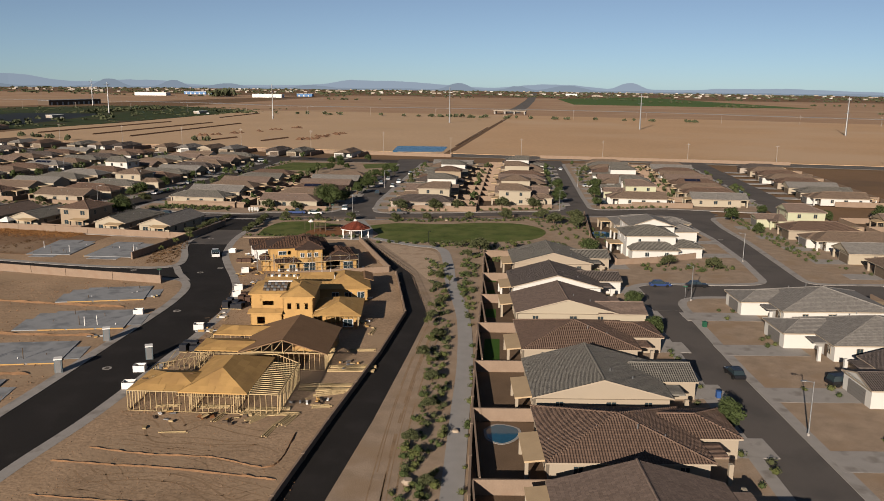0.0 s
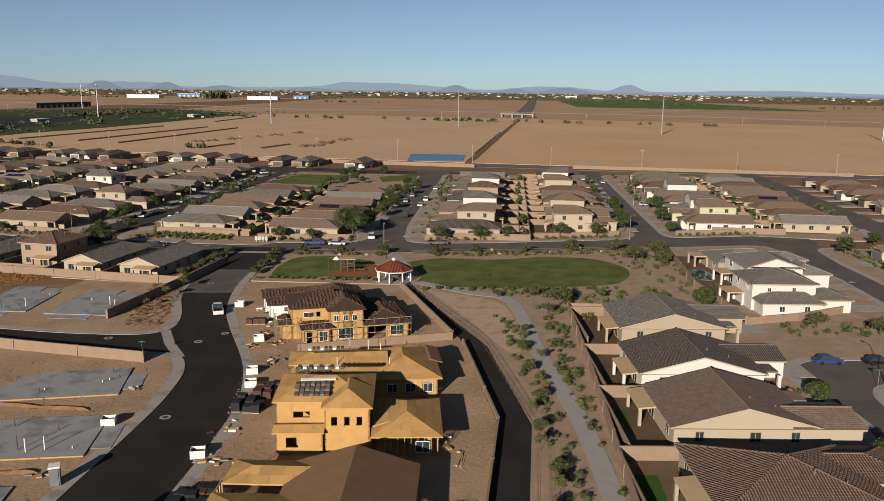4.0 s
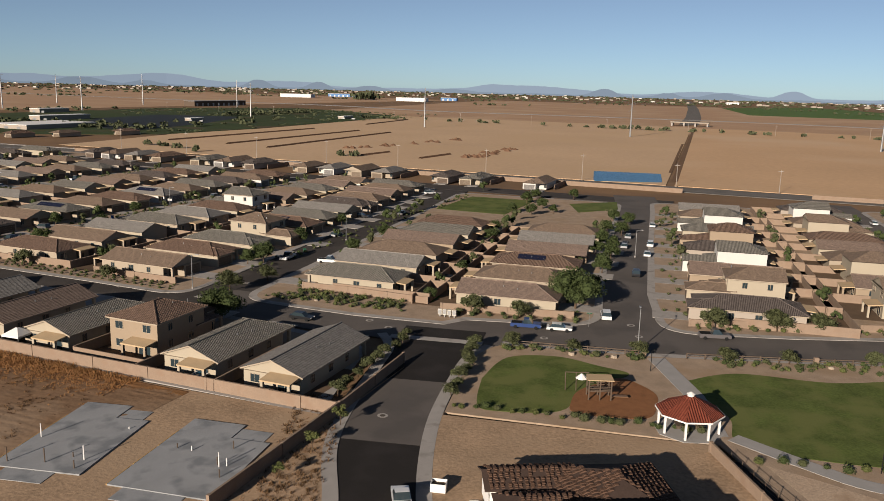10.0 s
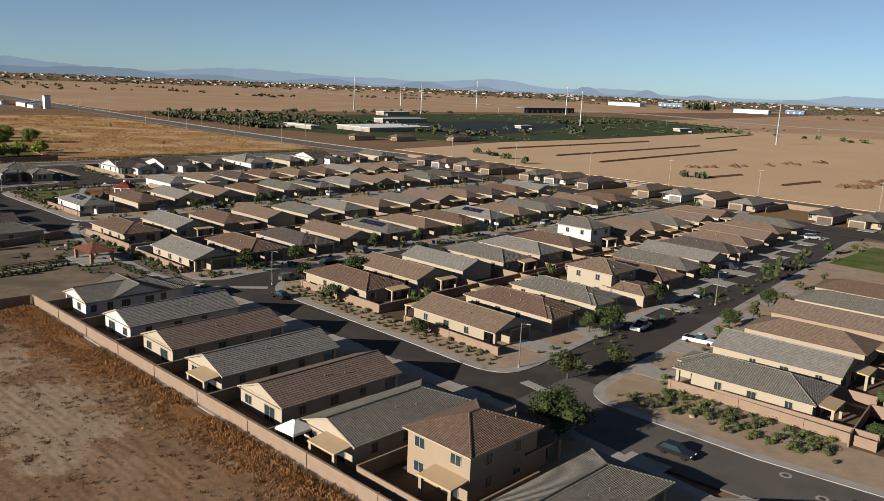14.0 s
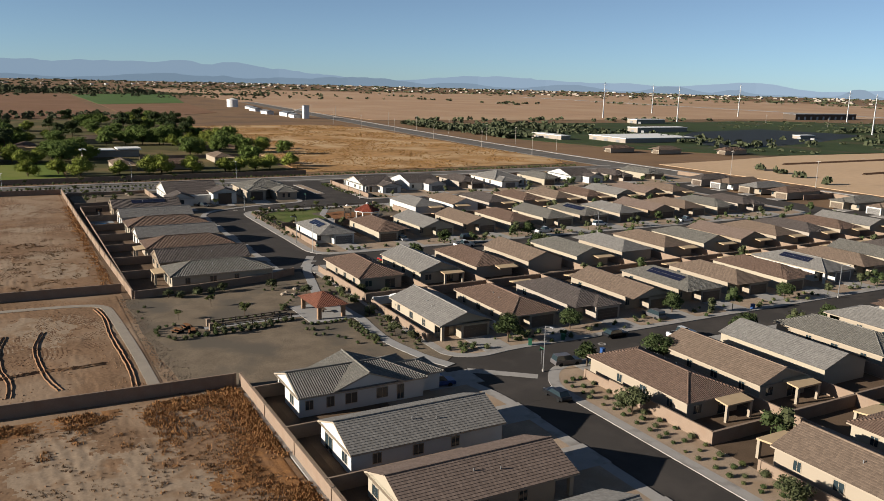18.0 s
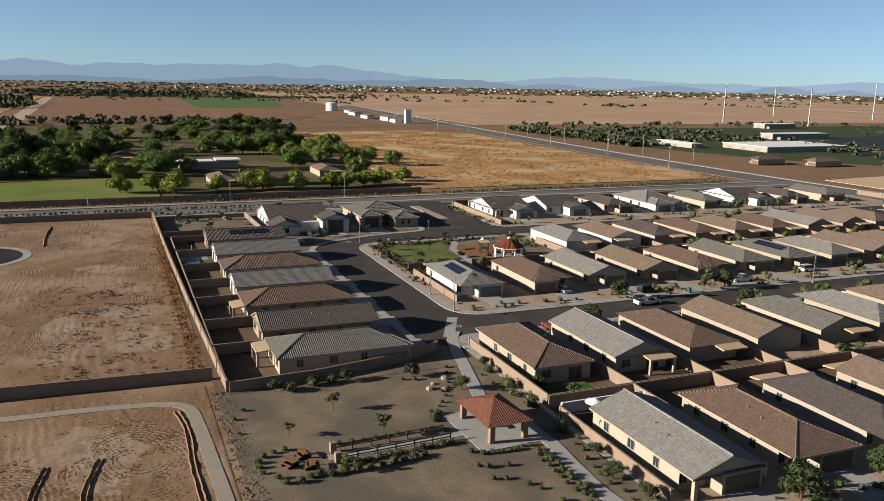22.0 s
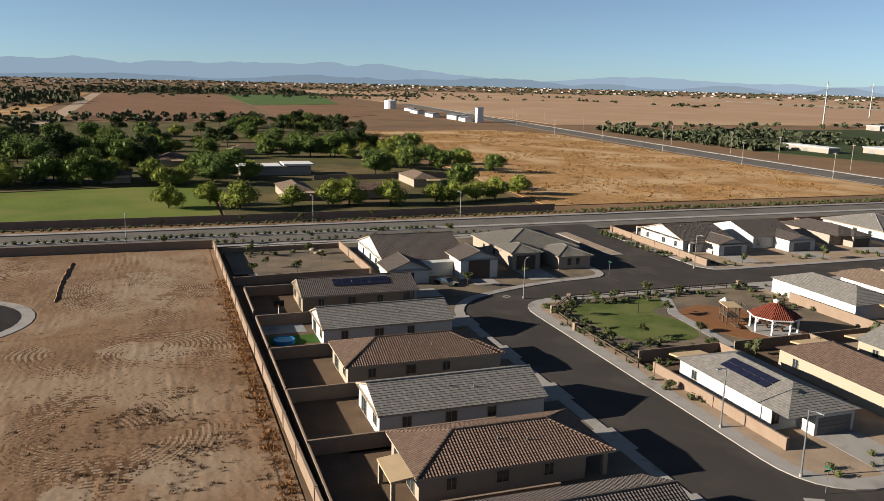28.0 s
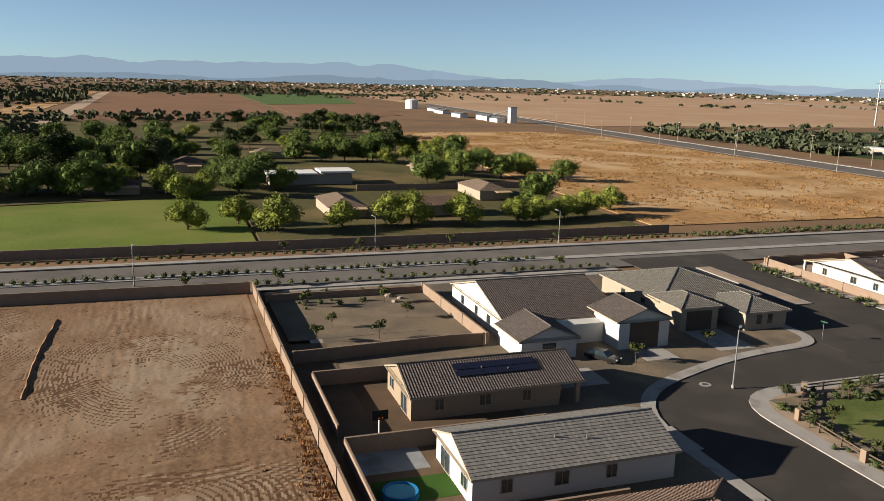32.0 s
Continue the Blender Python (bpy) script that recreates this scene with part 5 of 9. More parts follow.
# sheathed two-storey
f3 = site_house(-25.2, 147.8, 2, "two-storey house sheathed in raw yellow wood panels")
sheathed_box(f3, -9.5, 2, -6, 3, 0.1, 5.9, mat_osb, [("S", -7.8, -5.4, 3.7, 4.5), ("W", -4, -1.5, 0.1, 2.4), ("S", -8.6, -7.4, 0.1, 2.3)])
deck(f3, -9.5, 2, -6, 3, 5.9, 0.34, True, True, "x")
deck(f3, -3.4, 2, -8, -2, 5.9, 0.42, True, False)
sheathed_box(f3, -3.4, 2.0, -8, -6.05, 0.1, 5.9, mat_osb, [("S", -2.6, -1.9, 3.5, 4.6), ("S", -1.1, -0.4, 3.5, 4.6), ("S", 0.4, 1.1, 3.5, 4.6)])
deck(f3, -9.3, -3.7, -8.6, -6.2, 3.0, 0.3, False, False, "x", 0.3)
sheathed_box(f3, -9.2, -3.6, -8.4, -6.1, 0.1, 2.9, mat_osb, [("S", -8, -6.6, 0.9, 2.2)])
deck(f3, 2.6, 10.4, -9.6, 1.6, 2.9, 0.34, True, True)
sheathed_box(f3, 2.2, 10.2, -5, 1.4, 0.1, 2.9, mat_osb, [("E", -3, -1, 0.8, 2.1)])
stud_wall(f3, 2.2, -9.4, 10.2, -9.4, 0.1, 2.9)
stud_wall(f3, 10.2, -9.4, 10.2, -5, 0.1, 2.9)
gable_truss(f3, 2.2, 7, -7.2, 3.0, 0.3)
frame_window(f3, 8.4, -9.5, 1.4, 1.6, 1.3)


def bundles(parent, x, y, z, cols, rows):
    for r in range(rows):
        for k in range(cols):
            part("roofing_bundle", Shape().box(-0.26, 0.26, -0.32, 0.32, 0, 0.3), STEEL if (k + r) % 2 else DARKTRIM, parent, "bundle of roofing laid on the deck", at=pose(x + k * 0.62, y + r * 0.95, z + 0.3 * r, 12, 0, 3 * (k % 3 - 1)))


bundles(f3, -7.0, -5.6, 6.5, 7, 3)
part("flashing", Shape().box(-2.2, 2.2, -0.25, 0.25, 0, 0.1), WHITE, f3, "white sheet metal lying on the deck", at=pose(-4.6, -2.6, 7.35, 8, 0, 2))
# decked single-storey
f2 = site_house(-25.7, 164, 7, "single-storey house with a bare plywood roof deck")
sheathed_box(f2, -10.6, 10.4, 0.2, 6, 0.1, 2.9, mat_osb, [("E", 1, 3.4, 0.1, 2.3), ("W", 1.5, 3.5, 0.1, 2.4)])
sheathed_box(f2, -10.0, 10.2, -7.4, -1.8, 0.1, 2.9, mat_osb, [("S", 3.0, 4.4, 0.9, 2.1), ("S", 5.6, 7, 0.7, 2.2), ("S", 8, 9.6, 0.7, 2.2), ("W", -6, -3, 0.1, 2.4)])
sheathed_box(f2, -6, 10.0, -1.75, 0.15, 0.1, 2.9, mat_osb)
deck(f2, -10.8, 4, 0.2, 5.6, 2.9, 0.30, True, False, "x")
deck(f2, -10.2, 4, -7.4, -1.8, 2.9, 0.30, True, False, "x")
deck(f2, -7.4, 3.4, -5, 4.6, 3.3, 0.28, False, False, "x", 0.1)
deck(f2, 1, 10.5, -7.4, 5.8, 2.9, 0.36, True, True)
plank_roof(f2, 8.6, 11.4, -1, 5.4, 3.0, 0.3, False, False, FELT, over=0.3)
for x in (3.7, 6.3, 8.8):
    frame_window(f2, x, -7.45, 1.5, 1.3, 1.2)
bundles(f2, -9.6, -6.6, 3.2, 8, 3)
for x, y in ((-2, 5.2), (0.8, 4.2), (2.6, 2.4), (-4, -3.2), (3.6, -4)):
    part("roof_vent", Shape().tube((x, y, 3), (x, y, 5.0), 0.06, 0.06, 6), WHITE, f2)
# two-storey house with a white rear wing, loose tiles stacked on every slope
f1 = site_house(-37.5, 180.7, 15, "unfinished two-storey house with loose brown tiles stacked over its roof")
sheathed_box(f1, -1.6, 10.4, 3.2, 12.4, 0.1, 5.7, mat_osb, [("S", 0.4, 2.2, 3.9, 4.8), ("S", 2.6, 3.3, 3.9, 4.8)])
sheathed_box(f1, 4.6, 10.4, 0.4, 3.15, 0.1, 5.7, mat_osb, [("S", 5.3, 6.1, 3.7, 4.7), ("S", 6.9, 7.7, 3.7, 4.7), ("S", 8.5, 9.3, 3.7, 4.7), ("S", 6.0, 8.6, 0.5, 2.4)])
sheathed_box(f1, 0, 4.55, -0.2, 3.15, 0.1, 2.9, mat_osb, [("S", 2.6, 4.0, 0.5, 2.2), ("S", 0.5, 1.4, 0.1, 2.2)])
sheathed_box(f1, -3.4, -1.65, 3.6, 8, 0.1, 2.9, mat_osb, [("W", 4.4, 6.2, 0.8, 2.2)])
sheathed_box(f1, 10.45, 18.4, 0.3, 12.4, 0.1, 2.9, mat_osb, [("S", 15.2, 17.4, 0.6, 2.3), ("S", 11.2, 14.4, 0.2, 2.5), ("E", 3, 5.5, 0.1, 2.3)])
sheathed_box(f1, -4.6, 2, 16.2, 20.4, 0.1, 3.0, WHITE, [("S", -2.0, -1.3, 1.5, 2.4), ("W", 17.6, 18.6, 1.2, 2.0)])
sheathed_box(f1, -5.2, 2, 21.8, 26.4, 0.1, 3.0, WHITE)
sheathed_box(f1, 2.05, 13.6, 12.5, 26.2, 0.1, 3.0, WHITE)
for x, z, w, h in ((1.3, 4.35, 1.7, 0.8), (5.7, 4.2, 0.75, 0.95), (7.3, 4.2, 0.75, 0.95), (8.9, 4.2, 0.75, 0.95)):
    frame_window(f1, x, 3.15 if x < 3 else 0.35, z, w, h)
for x, y, z, w, h in ((7.3, 0.35, 1.45, 2.5, 1.8), (3.3, -0.25, 1.35, 1.3, 1.6), (16.3, 0.25, 1.45, 2.1, 1.6), (-1.65, 16.15, 1.95, 0.6, 0.8)):
    frame_window(f1, x, y, z, w, h)
UNDERLAY = mat("roof_underlay", (0.062, 0.042, 0.034), 0.9, 0.2, 0.8, 6, 0.2)
LOOSE = mat("loose_brown_tile", (0.115, 0.068, 0.047), 0.85, 0.3, 0.7, 9, 0.3)


def loose_roof(x0, x1, y0, y1, z, pitch, axis, hip0=True, hip1=True):
    """Underlay with short leaning stacks of tiles set out in rows up the slopes."""
    plank_roof(f1, x0, x1, y0, y1, z, pitch, hip0, hip1, UNDERLAY, axis)
    r = random.Random(int(x0 * 10 + y0))
    sh = Shape()
    u0, u1, v0, v1 = (x0, x1, y0, y1) if axis == "y" else (y0, y1, x0, x1)
    um, half = (u0 + u1) / 2, (u1 - u0) / 2 + 0.4
    n = max(3, round(half / 0.72))
    m = round((v1 - v0) / 0.62)
    for j in range(m):
        v = v0 + 0.3 + 0.62 * j
        for i in range(n):
            for sg in (-1, 1):
                d = half * (i + 0.55) / n + r.uniform(-0.06, 0.06)
                near = min(v - v0 if hip0 else 99, v1 - v if hip1 else 99)
                if near + 0.4 < half - d or r.random() < 0.07:
                    continue
                u, w = um + sg * d, v + r.uniform(-0.1, 0.1)
                zz = z + (half - d) * pitch
                for k in range(3):
                    lo = zz - 0.05 + 0.13 * k
                    du, dw = sg * (0.14 * k + r.uniform(-0.05, 0.05)), r.uniform(-0.06, 0.06)
                    pu, pw = u - du, w + dw
                    if axis == "y":
                        sh.box(pu - 0.2, pu + 0.2, pw - 0.16, pw + 0.16, lo, lo + 0.1)
                    else:
                        sh.box(pw - 0.16, pw + 0.16, pu - 0.2, pu + 0.2, lo, lo + 0.1)
    o = part("loose_tiles", sh, LOOSE, f1, "stacks of loose brown roof tiles")
    o["kind"] = "stuff"


loose_roof(-1.6, 10.4, 3.2, 12.4, 5.7, 0.34, "x")
loose_roof(4.6, 10.4, 0.4, 7.6, 5.7, 0.42, "y", True, False)
loose_roof(0, 4.5, -0.2, 3.1, 2.9, 0.3, "x", True, False)
loose_roof(-3.4, -1.7, 3.6, 8, 2.9, 0.5, "y")
loose_roof(10.9, 18.4, 0.3, 12.4, 2.9, 0.36, "y", True, True)
loose_roof(-4.6, 5, 16.2, 20.4, 3.0, 0.36, "x", True, False)
loose_roof(-5.2, 5, 21.8, 26.4, 3.0, 0.36, "x", False, False)
loose_roof(2, 13.6, 12.6, 26.2, 3.0, 0.4, "y", True, True)
part("patio_roof", Shape().box(12, 17.2, 13, 17.2, 2.7, 2.95), UNDERLAY, f1, "flat patio roof under dark felt")
for x, y in ((12.3, 16.8), (16.8, 16.8), (16.8, 13.4)):
    part("patio_post", Shape().box(x - 0.2, x + 0.2, y - 0.2, y + 0.2, 0.1, 2.7), mat_osb, f1)
for x0, y0, x1, y1, top in ((-0.8, -1.5, 18.6, -1.0, 4.4), (-4.4, 3.0, -4.4, 8.2, 4.4), (-4.4, 2.4, -0.8, 2.2, 4.4)):
    L = math.hypot(x1 - x0, y1 - y0)
    n = max(2, round(L / 2.1))
    for i in range(n + 1):
        x, y = x0 + (x1 - x0) * i / n, y0 + (y1 - y0) * i / n
        part("scaffold_pole", Shape().tube((x, y, 0), (x, y, top if i % 5 else top + 0.6), 0.045, 0.045, 5), STEEL, f1)
        if i < n:
            x2, y2 = x0 + (x1 - x0) * (i + 1) / n, y0 + (y1 - y0) * (i + 1) / n
            part("scaffold_brace", Shape().tube((x, y, 0.2 + 1.9 * (i % 2)), (x2, y2, 2.0 + 1.9 * (i % 2)), 0.03, 0.03, 4), STEEL, f1)
    for z in (1.7, 2.9, 4.1):
        part("scaffold_board", Shape().tube((x0, y0, z), (x1, y1, z), 0.08 if z == 2.9 else 0.04, 0.08 if z == 2.9 else 0.04, 4), STUD, f1)


# ---- site clutter ----
def open_bin(x, y, rz, s=1.0):
    ob = thing("waste_box", "white plywood waste box standing open at the kerb", "waste box", at=pose(x, y, 0.14, 0, 0, rz), group="site waste boxes")
    for a in ((-1.2, 1.2, -1.0, -0.92), (-1.2, 1.2, 0.92, 1.0), (-1.2, -1.12, -0.92, 0.92), (1.12, 1.2, -0.92, 0.92)):
        part("side", Shape().box(a[0] * s, a[1] * s, a[2] * s, a[3] * s, 0, 1.4 * s), WHITE, ob)
    part("rubbish", Shape().box(-1.1 * s, 1.1 * s, -0.9 * s, 0.9 * s, 0, 0.9 * s), DARKTRIM, ob)


for x, y, r in ((-54.1, 204.5, 0), (-45.6, 182.7, 15), (-43.2, 166.8, 12), (-42.2, 161.4, 12), (-57.5, 147.5, 10), (-43.3, 138.5, 10), (-46, 117, 5), (-45, 110, 5)):
    open_bin(x, y, r, 0.72)
for x, y in ((-57, 131.5), (-46.5, 122.5), (-58, 116)):
    ob = thing("portable_toilet", "grey plastic portable toilet beside the road", "toilet", at=pose(x, y, 0.14, 0, 0, 20), group="portable toilets")
    part("cabin", Shape().box(-0.55, 0.55, -0.55, 0.55, 0, 2.1), mat("grey_plastic_%d" % int(-x), (0.128, 0.160, 0.176), 0.5, 0.1, 1, 8, 0.05), ob)
    part("roof", Shape().box(-0.6, 0.6, -0.6, 0.6, 2.1, 2.3), WHITE, ob)
    part("door", Shape().box(-0.4, 0.4, -0.6, -0.54, 0.1, 2.0), STEEL, ob)
PALLET = {"tile": mat("stacked_roof_tile", (0.080, 0.048, 0.036), 0.85, 0.2, 2, 12, 0.3), "wrap": mat("dark_wrap", (0.028, 0.028, 0.032), 0.4, 0.2, 2, 8, 0.1), "wood": STUD}
rnd = random.Random(5)
for kind, x, y, n in (("tile", -40.2, 156.6, 9), ("wrap", -42, 152, 8), ("wrap", -42, 126, 8), ("tile", -49.6, 192.6, 3), ("wood", -15, 118, 6), ("wood", -18, 110, 6), ("tile", -40, 128, 3), ("wood", -24, 101, 5)):
    for i in range(n):
        px, py = x + (i % 3) * 1.4 + rnd.uniform(-0.2, 0.2), y + (i // 3) * 1.5 + rnd.uniform(-0.2, 0.2)
        lab = {"tile": "pallet of brown roof tiles on the dirt", "wrap": "wrapped pallet of dark roofing on the dirt", "wood": "stack of pale lumber lying on the dirt"}[kind]
        ob = thing("pallet" if kind != "wood" else "lumber_stack", lab, "pallet" if kind != "wood" else "lumber", at=pose(px, py, 0.14, 0, 0, rnd.uniform(-8, 8)), group=kind + " stacks")
        if kind == "wood":
            for k in range(5):
                part("board", Shape().box(-2.4, 2.4, -0.5 + k * 0.22, -0.32 + k * 0.22, 0.0, 0.16 + 0.05 * (k % 2)), STUD, ob)
        else:
            part("skid", Shape().box(-0.6, 0.6, -0.6, 0.6, 0, 0.14), STUD, ob)
            part("load", Shape().box(-0.58, 0.58, -0.58, 0.58, 0.14, rnd.uniform(0.9, 1.4)), PALLET[kind], ob)


# ---- plants ----
def leaf_cloud(shape, rnd, cx, cy, cz, rx, ry, rz, n, size, m=0, tri=False):
    """Small bent leaf sprays through and over an uneven ellipsoid."""
    for _ in range(n):
        th, ph = rnd.uniform(0, 2 * math.pi), math.acos(rnd.uniform(-0.75, 1))
        k = rnd.uniform(0.55, 1.0) ** 0.6 * (1 + 0.18 * math.sin(3 * th + cx) * math.sin(2 * ph + cy))
        c = Vector((cx + rx * k * math.sin(ph) * math.cos(th), cy + ry * k * math.sin(ph) * math.sin(th), cz + rz * k * math.cos(ph)))
        u = Vector((rnd.gauss(0, 1), rnd.gauss(0, 1), rnd.gauss(0, 0.6))).normalized()
        w = u.orthogonal().normalized()
        w = (w + u.cross(w) * rnd.uniform(-1, 1)).normalized()
        s = size * rnd.uniform(0.6, 1.3)
        shape.face([c - u * s, c + w * s, c + u * s] if tri else [c - u * s, c + w * s * 0.6, c + u * s, c - w * s * 0.6], m)


def lump(shape, rnd, x, y, z, r, h, m=0):
    """A small uneven rounded core."""
    rings = [[(x + r * math.sin(p) * rnd.uniform(0.8, 1.15) * math.cos(t), y + r * math.sin(p) * rnd.uniform(0.8, 1.15) * math.sin(t), z + h * math.cos(p)) for t in [k * 1.0472 for k in range(6)]] for p in (0.5, 1.15, 1.8, 2.45)]
    for a, b in zip(rings, rings[1:]):
        for i in range(6):
            shape.face([b[i], b[(i + 1) % 6], a[(i + 1) % 6], a[i]], m)
    shape.face(rings[0], m)


def make_tree(label, leaf, height, spread, seed, clumps=11, leaves=210, size=0.17, trunk=0.16, low=0.32, category="tree", group="street trees"):
    rnd = random.Random(seed)
    ob = thing("tree", label, category, group=group)
    tr = Shape()
    fork = height * low
    tr.tube((0, 0, -0.1), (0.05, 0.03, fork), trunk, trunk * 0.7, 7)
    cr = Shape()
    for i in range(clumps):
        a = 2.4 * i + rnd.uniform(-0.3, 0.3)
        r = spread * 0.5 * math.sqrt((i + 0.4) / clumps)
        z = fork + (height - fork) * rnd.uniform(0.12, 0.85) * (1 - 0.35 * r / spread)
        x, y = r * math.cos(a), r * math.sin(a)
        if i < 6:
            tr.tube((0.05, 0.03, fork * 0.95), (x * 0.8, y * 0.8, z * 0.95), trunk * 0.5, trunk * 0.15, 5)
        q = spread * rnd.uniform(0.24, 0.36)
        lump(cr, rnd, x, y, z, q * 0.55, q * 0.45)
        leaf_cloud(cr, rnd, x, y, z, q, q, q * 0.8, leaves, size, 0, group == "farmyard trees")
    part("trunk", tr, BARK, ob)
    part("crown", cr, leaf, ob)
    return ob


def make_shrub(label, leaf, r, seed, n=330, size=0.055):
    sh = Shape()
    lump(sh, random.Random(seed), 0, 0, r * 0.55, r * 0.74, r * 0.56)
    leaf_cloud(sh, random.Random(seed), 0, 0, r * 0.62, r, r, r * 0.72, n, size)
    return sh, leaf, label


TREES = {
    "street": make_tree("leafy green street tree on a slim trunk", LEAF[0], 4.6, 3.6, 1),
    "olive": make_tree("olive-green desert tree with an open crown", LEAF[1], 4.0, 3.8, 2, 10, 190),
    "young": make_tree("young staked tree with thin bright foliage", LEAF[2], 3.0, 1.6, 3, 6, 70, 0.12, 0.05),
    "big": make_tree("large dense dark green shade tree", LEAF[0], 7.0, 7.5, 4, 16, 360, 0.22, 0.25),
    "farm": make_tree("tall broad farmyard tree in full leaf", LEAF[3], 10.5, 8.6, 5, 22, 280, 0.27, 0.35, 0.1, group="farmyard trees"),
    "farm2": make_tree("rounded yellow-green farmyard tree", LEAF[4], 8.2, 7.0, 6, 20, 270, 0.23, 0.3, 0.1, group="farmyard trees"),
    "palm": make_tree("tall dark tree standing at the field edge", LEAF[0], 13.0, 8.0, 7, 12, 200, 0.45, 0.35, group="farmyard trees"),
}
PLACED = set()


def put_tree(key, x, y, s=1.0, rz=0.0, z=0.13):
    m = pose(x, y, z, 0, 0, rz)
    if key in PLACED:
        ob = copy_thing(TREES[key], m)
    else:
        PLACED.add(key)
        ob = TREES[key]
        ob.matrix_basis = m
    ob.scale = (s, s, s)
    return ob


rnd = random.Random(11)
for key, pts in {
    "big": [(-39.5, 284), west(158.4, 230.6)],
    "street": [(-36, 300), (-33, 318), (-31, 334), (-38, 296), (-29, 352), (-26, 372), (-23, 392), (44, 297), (47, 318), (49, 336), (57, 292), (60, 312), (66, 340), (-115, 306.5), west(181.6, 272), west(184.6, 300), west(188, 330),
               west(165.6, 296), west(168, 318), west(259.4, 247.6), west(260.6, 261.6), west(262, 288), west(243.8, 252.4), west(242, 286), west(243, 310), west(325, 262), west(339, 278), west(339, 306), west(325, 300), west(241, 264), west(259, 318),
               (39, 205), (38.6, 156), (38.2, 137), (37.6, 98), (96, 262), (97, 240), (112, 276), (128, 262), (150, 270)],
    "olive": [(10, 207), (-14, 275), (-2, 277), (6, 278.5), (22, 282), (33, 284.5), west(200, 245), west(226, 246), (-60, 275), (-50, 275),
              (-112, 280), (-108, 290), (36, 250), (42, 246), (44, 256), (34, 262), (22, 262), (66, 189), (56, 193)],
    "young": [west(400, 246), west(392, 244), west(384, 244), west(405, 254), west(408, 266), west(386, 251), west(395, 262), west(441.4, 197), west(447.6, 199.9), west(441.2, 205.8), west(458.6, 211), west(459, 198.2), west(450, 212), west(302, 206), west(292, 210), west(284, 203), west(296, 199),
              west(474, 180), west(474, 196), west(474, 214), west(474, 232), west(474, 250), west(498.5, 180), west(498.5, 200), west(498.5, 216), west(498.5, 236), west(498.5, 262), west(423, 236), west(426, 249), west(430, 228), (30, 214), (20, 212), (8, 216), (-70, 219), (-70.5, 211), (-72, 203)],
}.items():
    for x, y in pts:
        put_tree(key, x + rnd.uniform(-0.4, 0.4), y + rnd.uniform(-0.4, 0.4), rnd.uniform(0.75, 1.15), rnd.uniform(0, 360))
for a, b in ((311, 233.5), (306, 236), (300, 237), (296, 241), (311.5, 200), (312, 206), (312, 211), (310.5, 221), (303, 226), (266.8, 232.6), (272, 231.6), (278, 233)):
    put_tree("olive", *west(a, b), rnd.uniform(0.35, 0.55), rnd.uniform(0, 360))
# roadside trees west of the first new street and by the playground
for i in range(9):
    put_tree("olive", -72.8 + 0.5 * i + rnd.uniform(-0.5, 0.5), 229 + 3.6 * i, rnd.uniform(0.36, 0.55), rnd.uniform(0, 360))
for i in range(8):
    put_tree("olive", -56.6 + rnd.uniform(-0.5, 0.5), 232 + 3.2 * i, rnd.uniform(0.38, 0.6), rnd.uniform(0, 360))
for i in range(9):
    put_tree("olive", -50 + 11.5 * i + rnd.uniform(-2, 2), 256.6 + max(0, i - 3) * 1.7, rnd.uniform(0.5, 0.7), rnd.uniform(0, 360))
# trees round the two northern lawns and in the yards before them
for x, y, k in ((-58.8, 432, 1.0), (-52.4, 419.3, 0.9), (-55.5, 403, 0.9), (-62.5, 406, 0.8), (-32.7, 354.6, 0.9), (-30.3, 374.6, 0.9), (-27.4, 399, 0.9), (-34.4, 341.5, 0.8), (-41, 451, 0.9), (-69.5, 283, 0.6), (-66.3, 308.4, 0.7), (-64.3, 351.6, 0.8), (-64.4, 366.8, 0.8), (-56, 445, 0.9), (-48, 410, 0.7)):
    put_tree("street", x, y, k, 40 * k * (x % 9))
# farmyard across the divided road
FARM = [("farm2", a, b) for a, b in ((531, 182), (536, 194), (524, 202), (527, 218), (529, 231), (528, 236), (526, 249), (525, 264), (528, 279), (531, 287), (527, 271), (581, 181), (582, 187))]
FARM += [("farm", a, b) for a, b in ((605, 195), (596, 202), (584, 198), (591, 139), (598, 141), (597, 150), (589, 154), (655, 165), (692, 135), (693, 122), (684, 230), (683, 241), (682, 251), (681, 261), (604, 264), (556, 284), (724, 294), (709, 277))]
FARM += [("farm2", a, b) for a, b in ((716, 178), (715, 188), (746, 200), (716, 167), (540, 300))]
for i in range(78):
    FARM.append((rnd.choice(["farm", "farm", "farm", "farm2", "palm"]), rnd.uniform(585, 830), rnd.uniform(50, 215)))
for i in range(16):
    FARM.append((rnd.choice(["farm", "farm", "farm2"]), rnd.uniform(585, 700), rnd.uniform(120, 212)))
for i in range(34):
    FARM.append((rnd.choice(["farm", "farm2", "palm"]), rnd.uniform(700, 960), rnd.uniform(215, 300)))
for i in range(20):
    FARM.append((rnd.choice(["farm", "farm2"]), rnd.uniform(600, 720), rnd.uniform(262, 318)))
for k, a, b in FARM:
    x, y = west(a, b)
    put_tree(k, x, y, rnd.uniform(0.8, 1.2), rnd.uniform(0, 360), -0.1)

# shrubs: the nearer ones are things, the others one mass
SHRUBS = [make_shrub("rounded green desert shrub in gravel", LEAF[0], 0.6, 21), make_shrub("grey-olive desert shrub in gravel", LEAF[1], 0.75, 22), make_shrub("low bright green shrub in gravel", LEAF[2], 0.5, 23)]
SHRUB_MESH = [s.mesh("shrub", leaf) for s, leaf, lab in SHRUBS]
spots = []


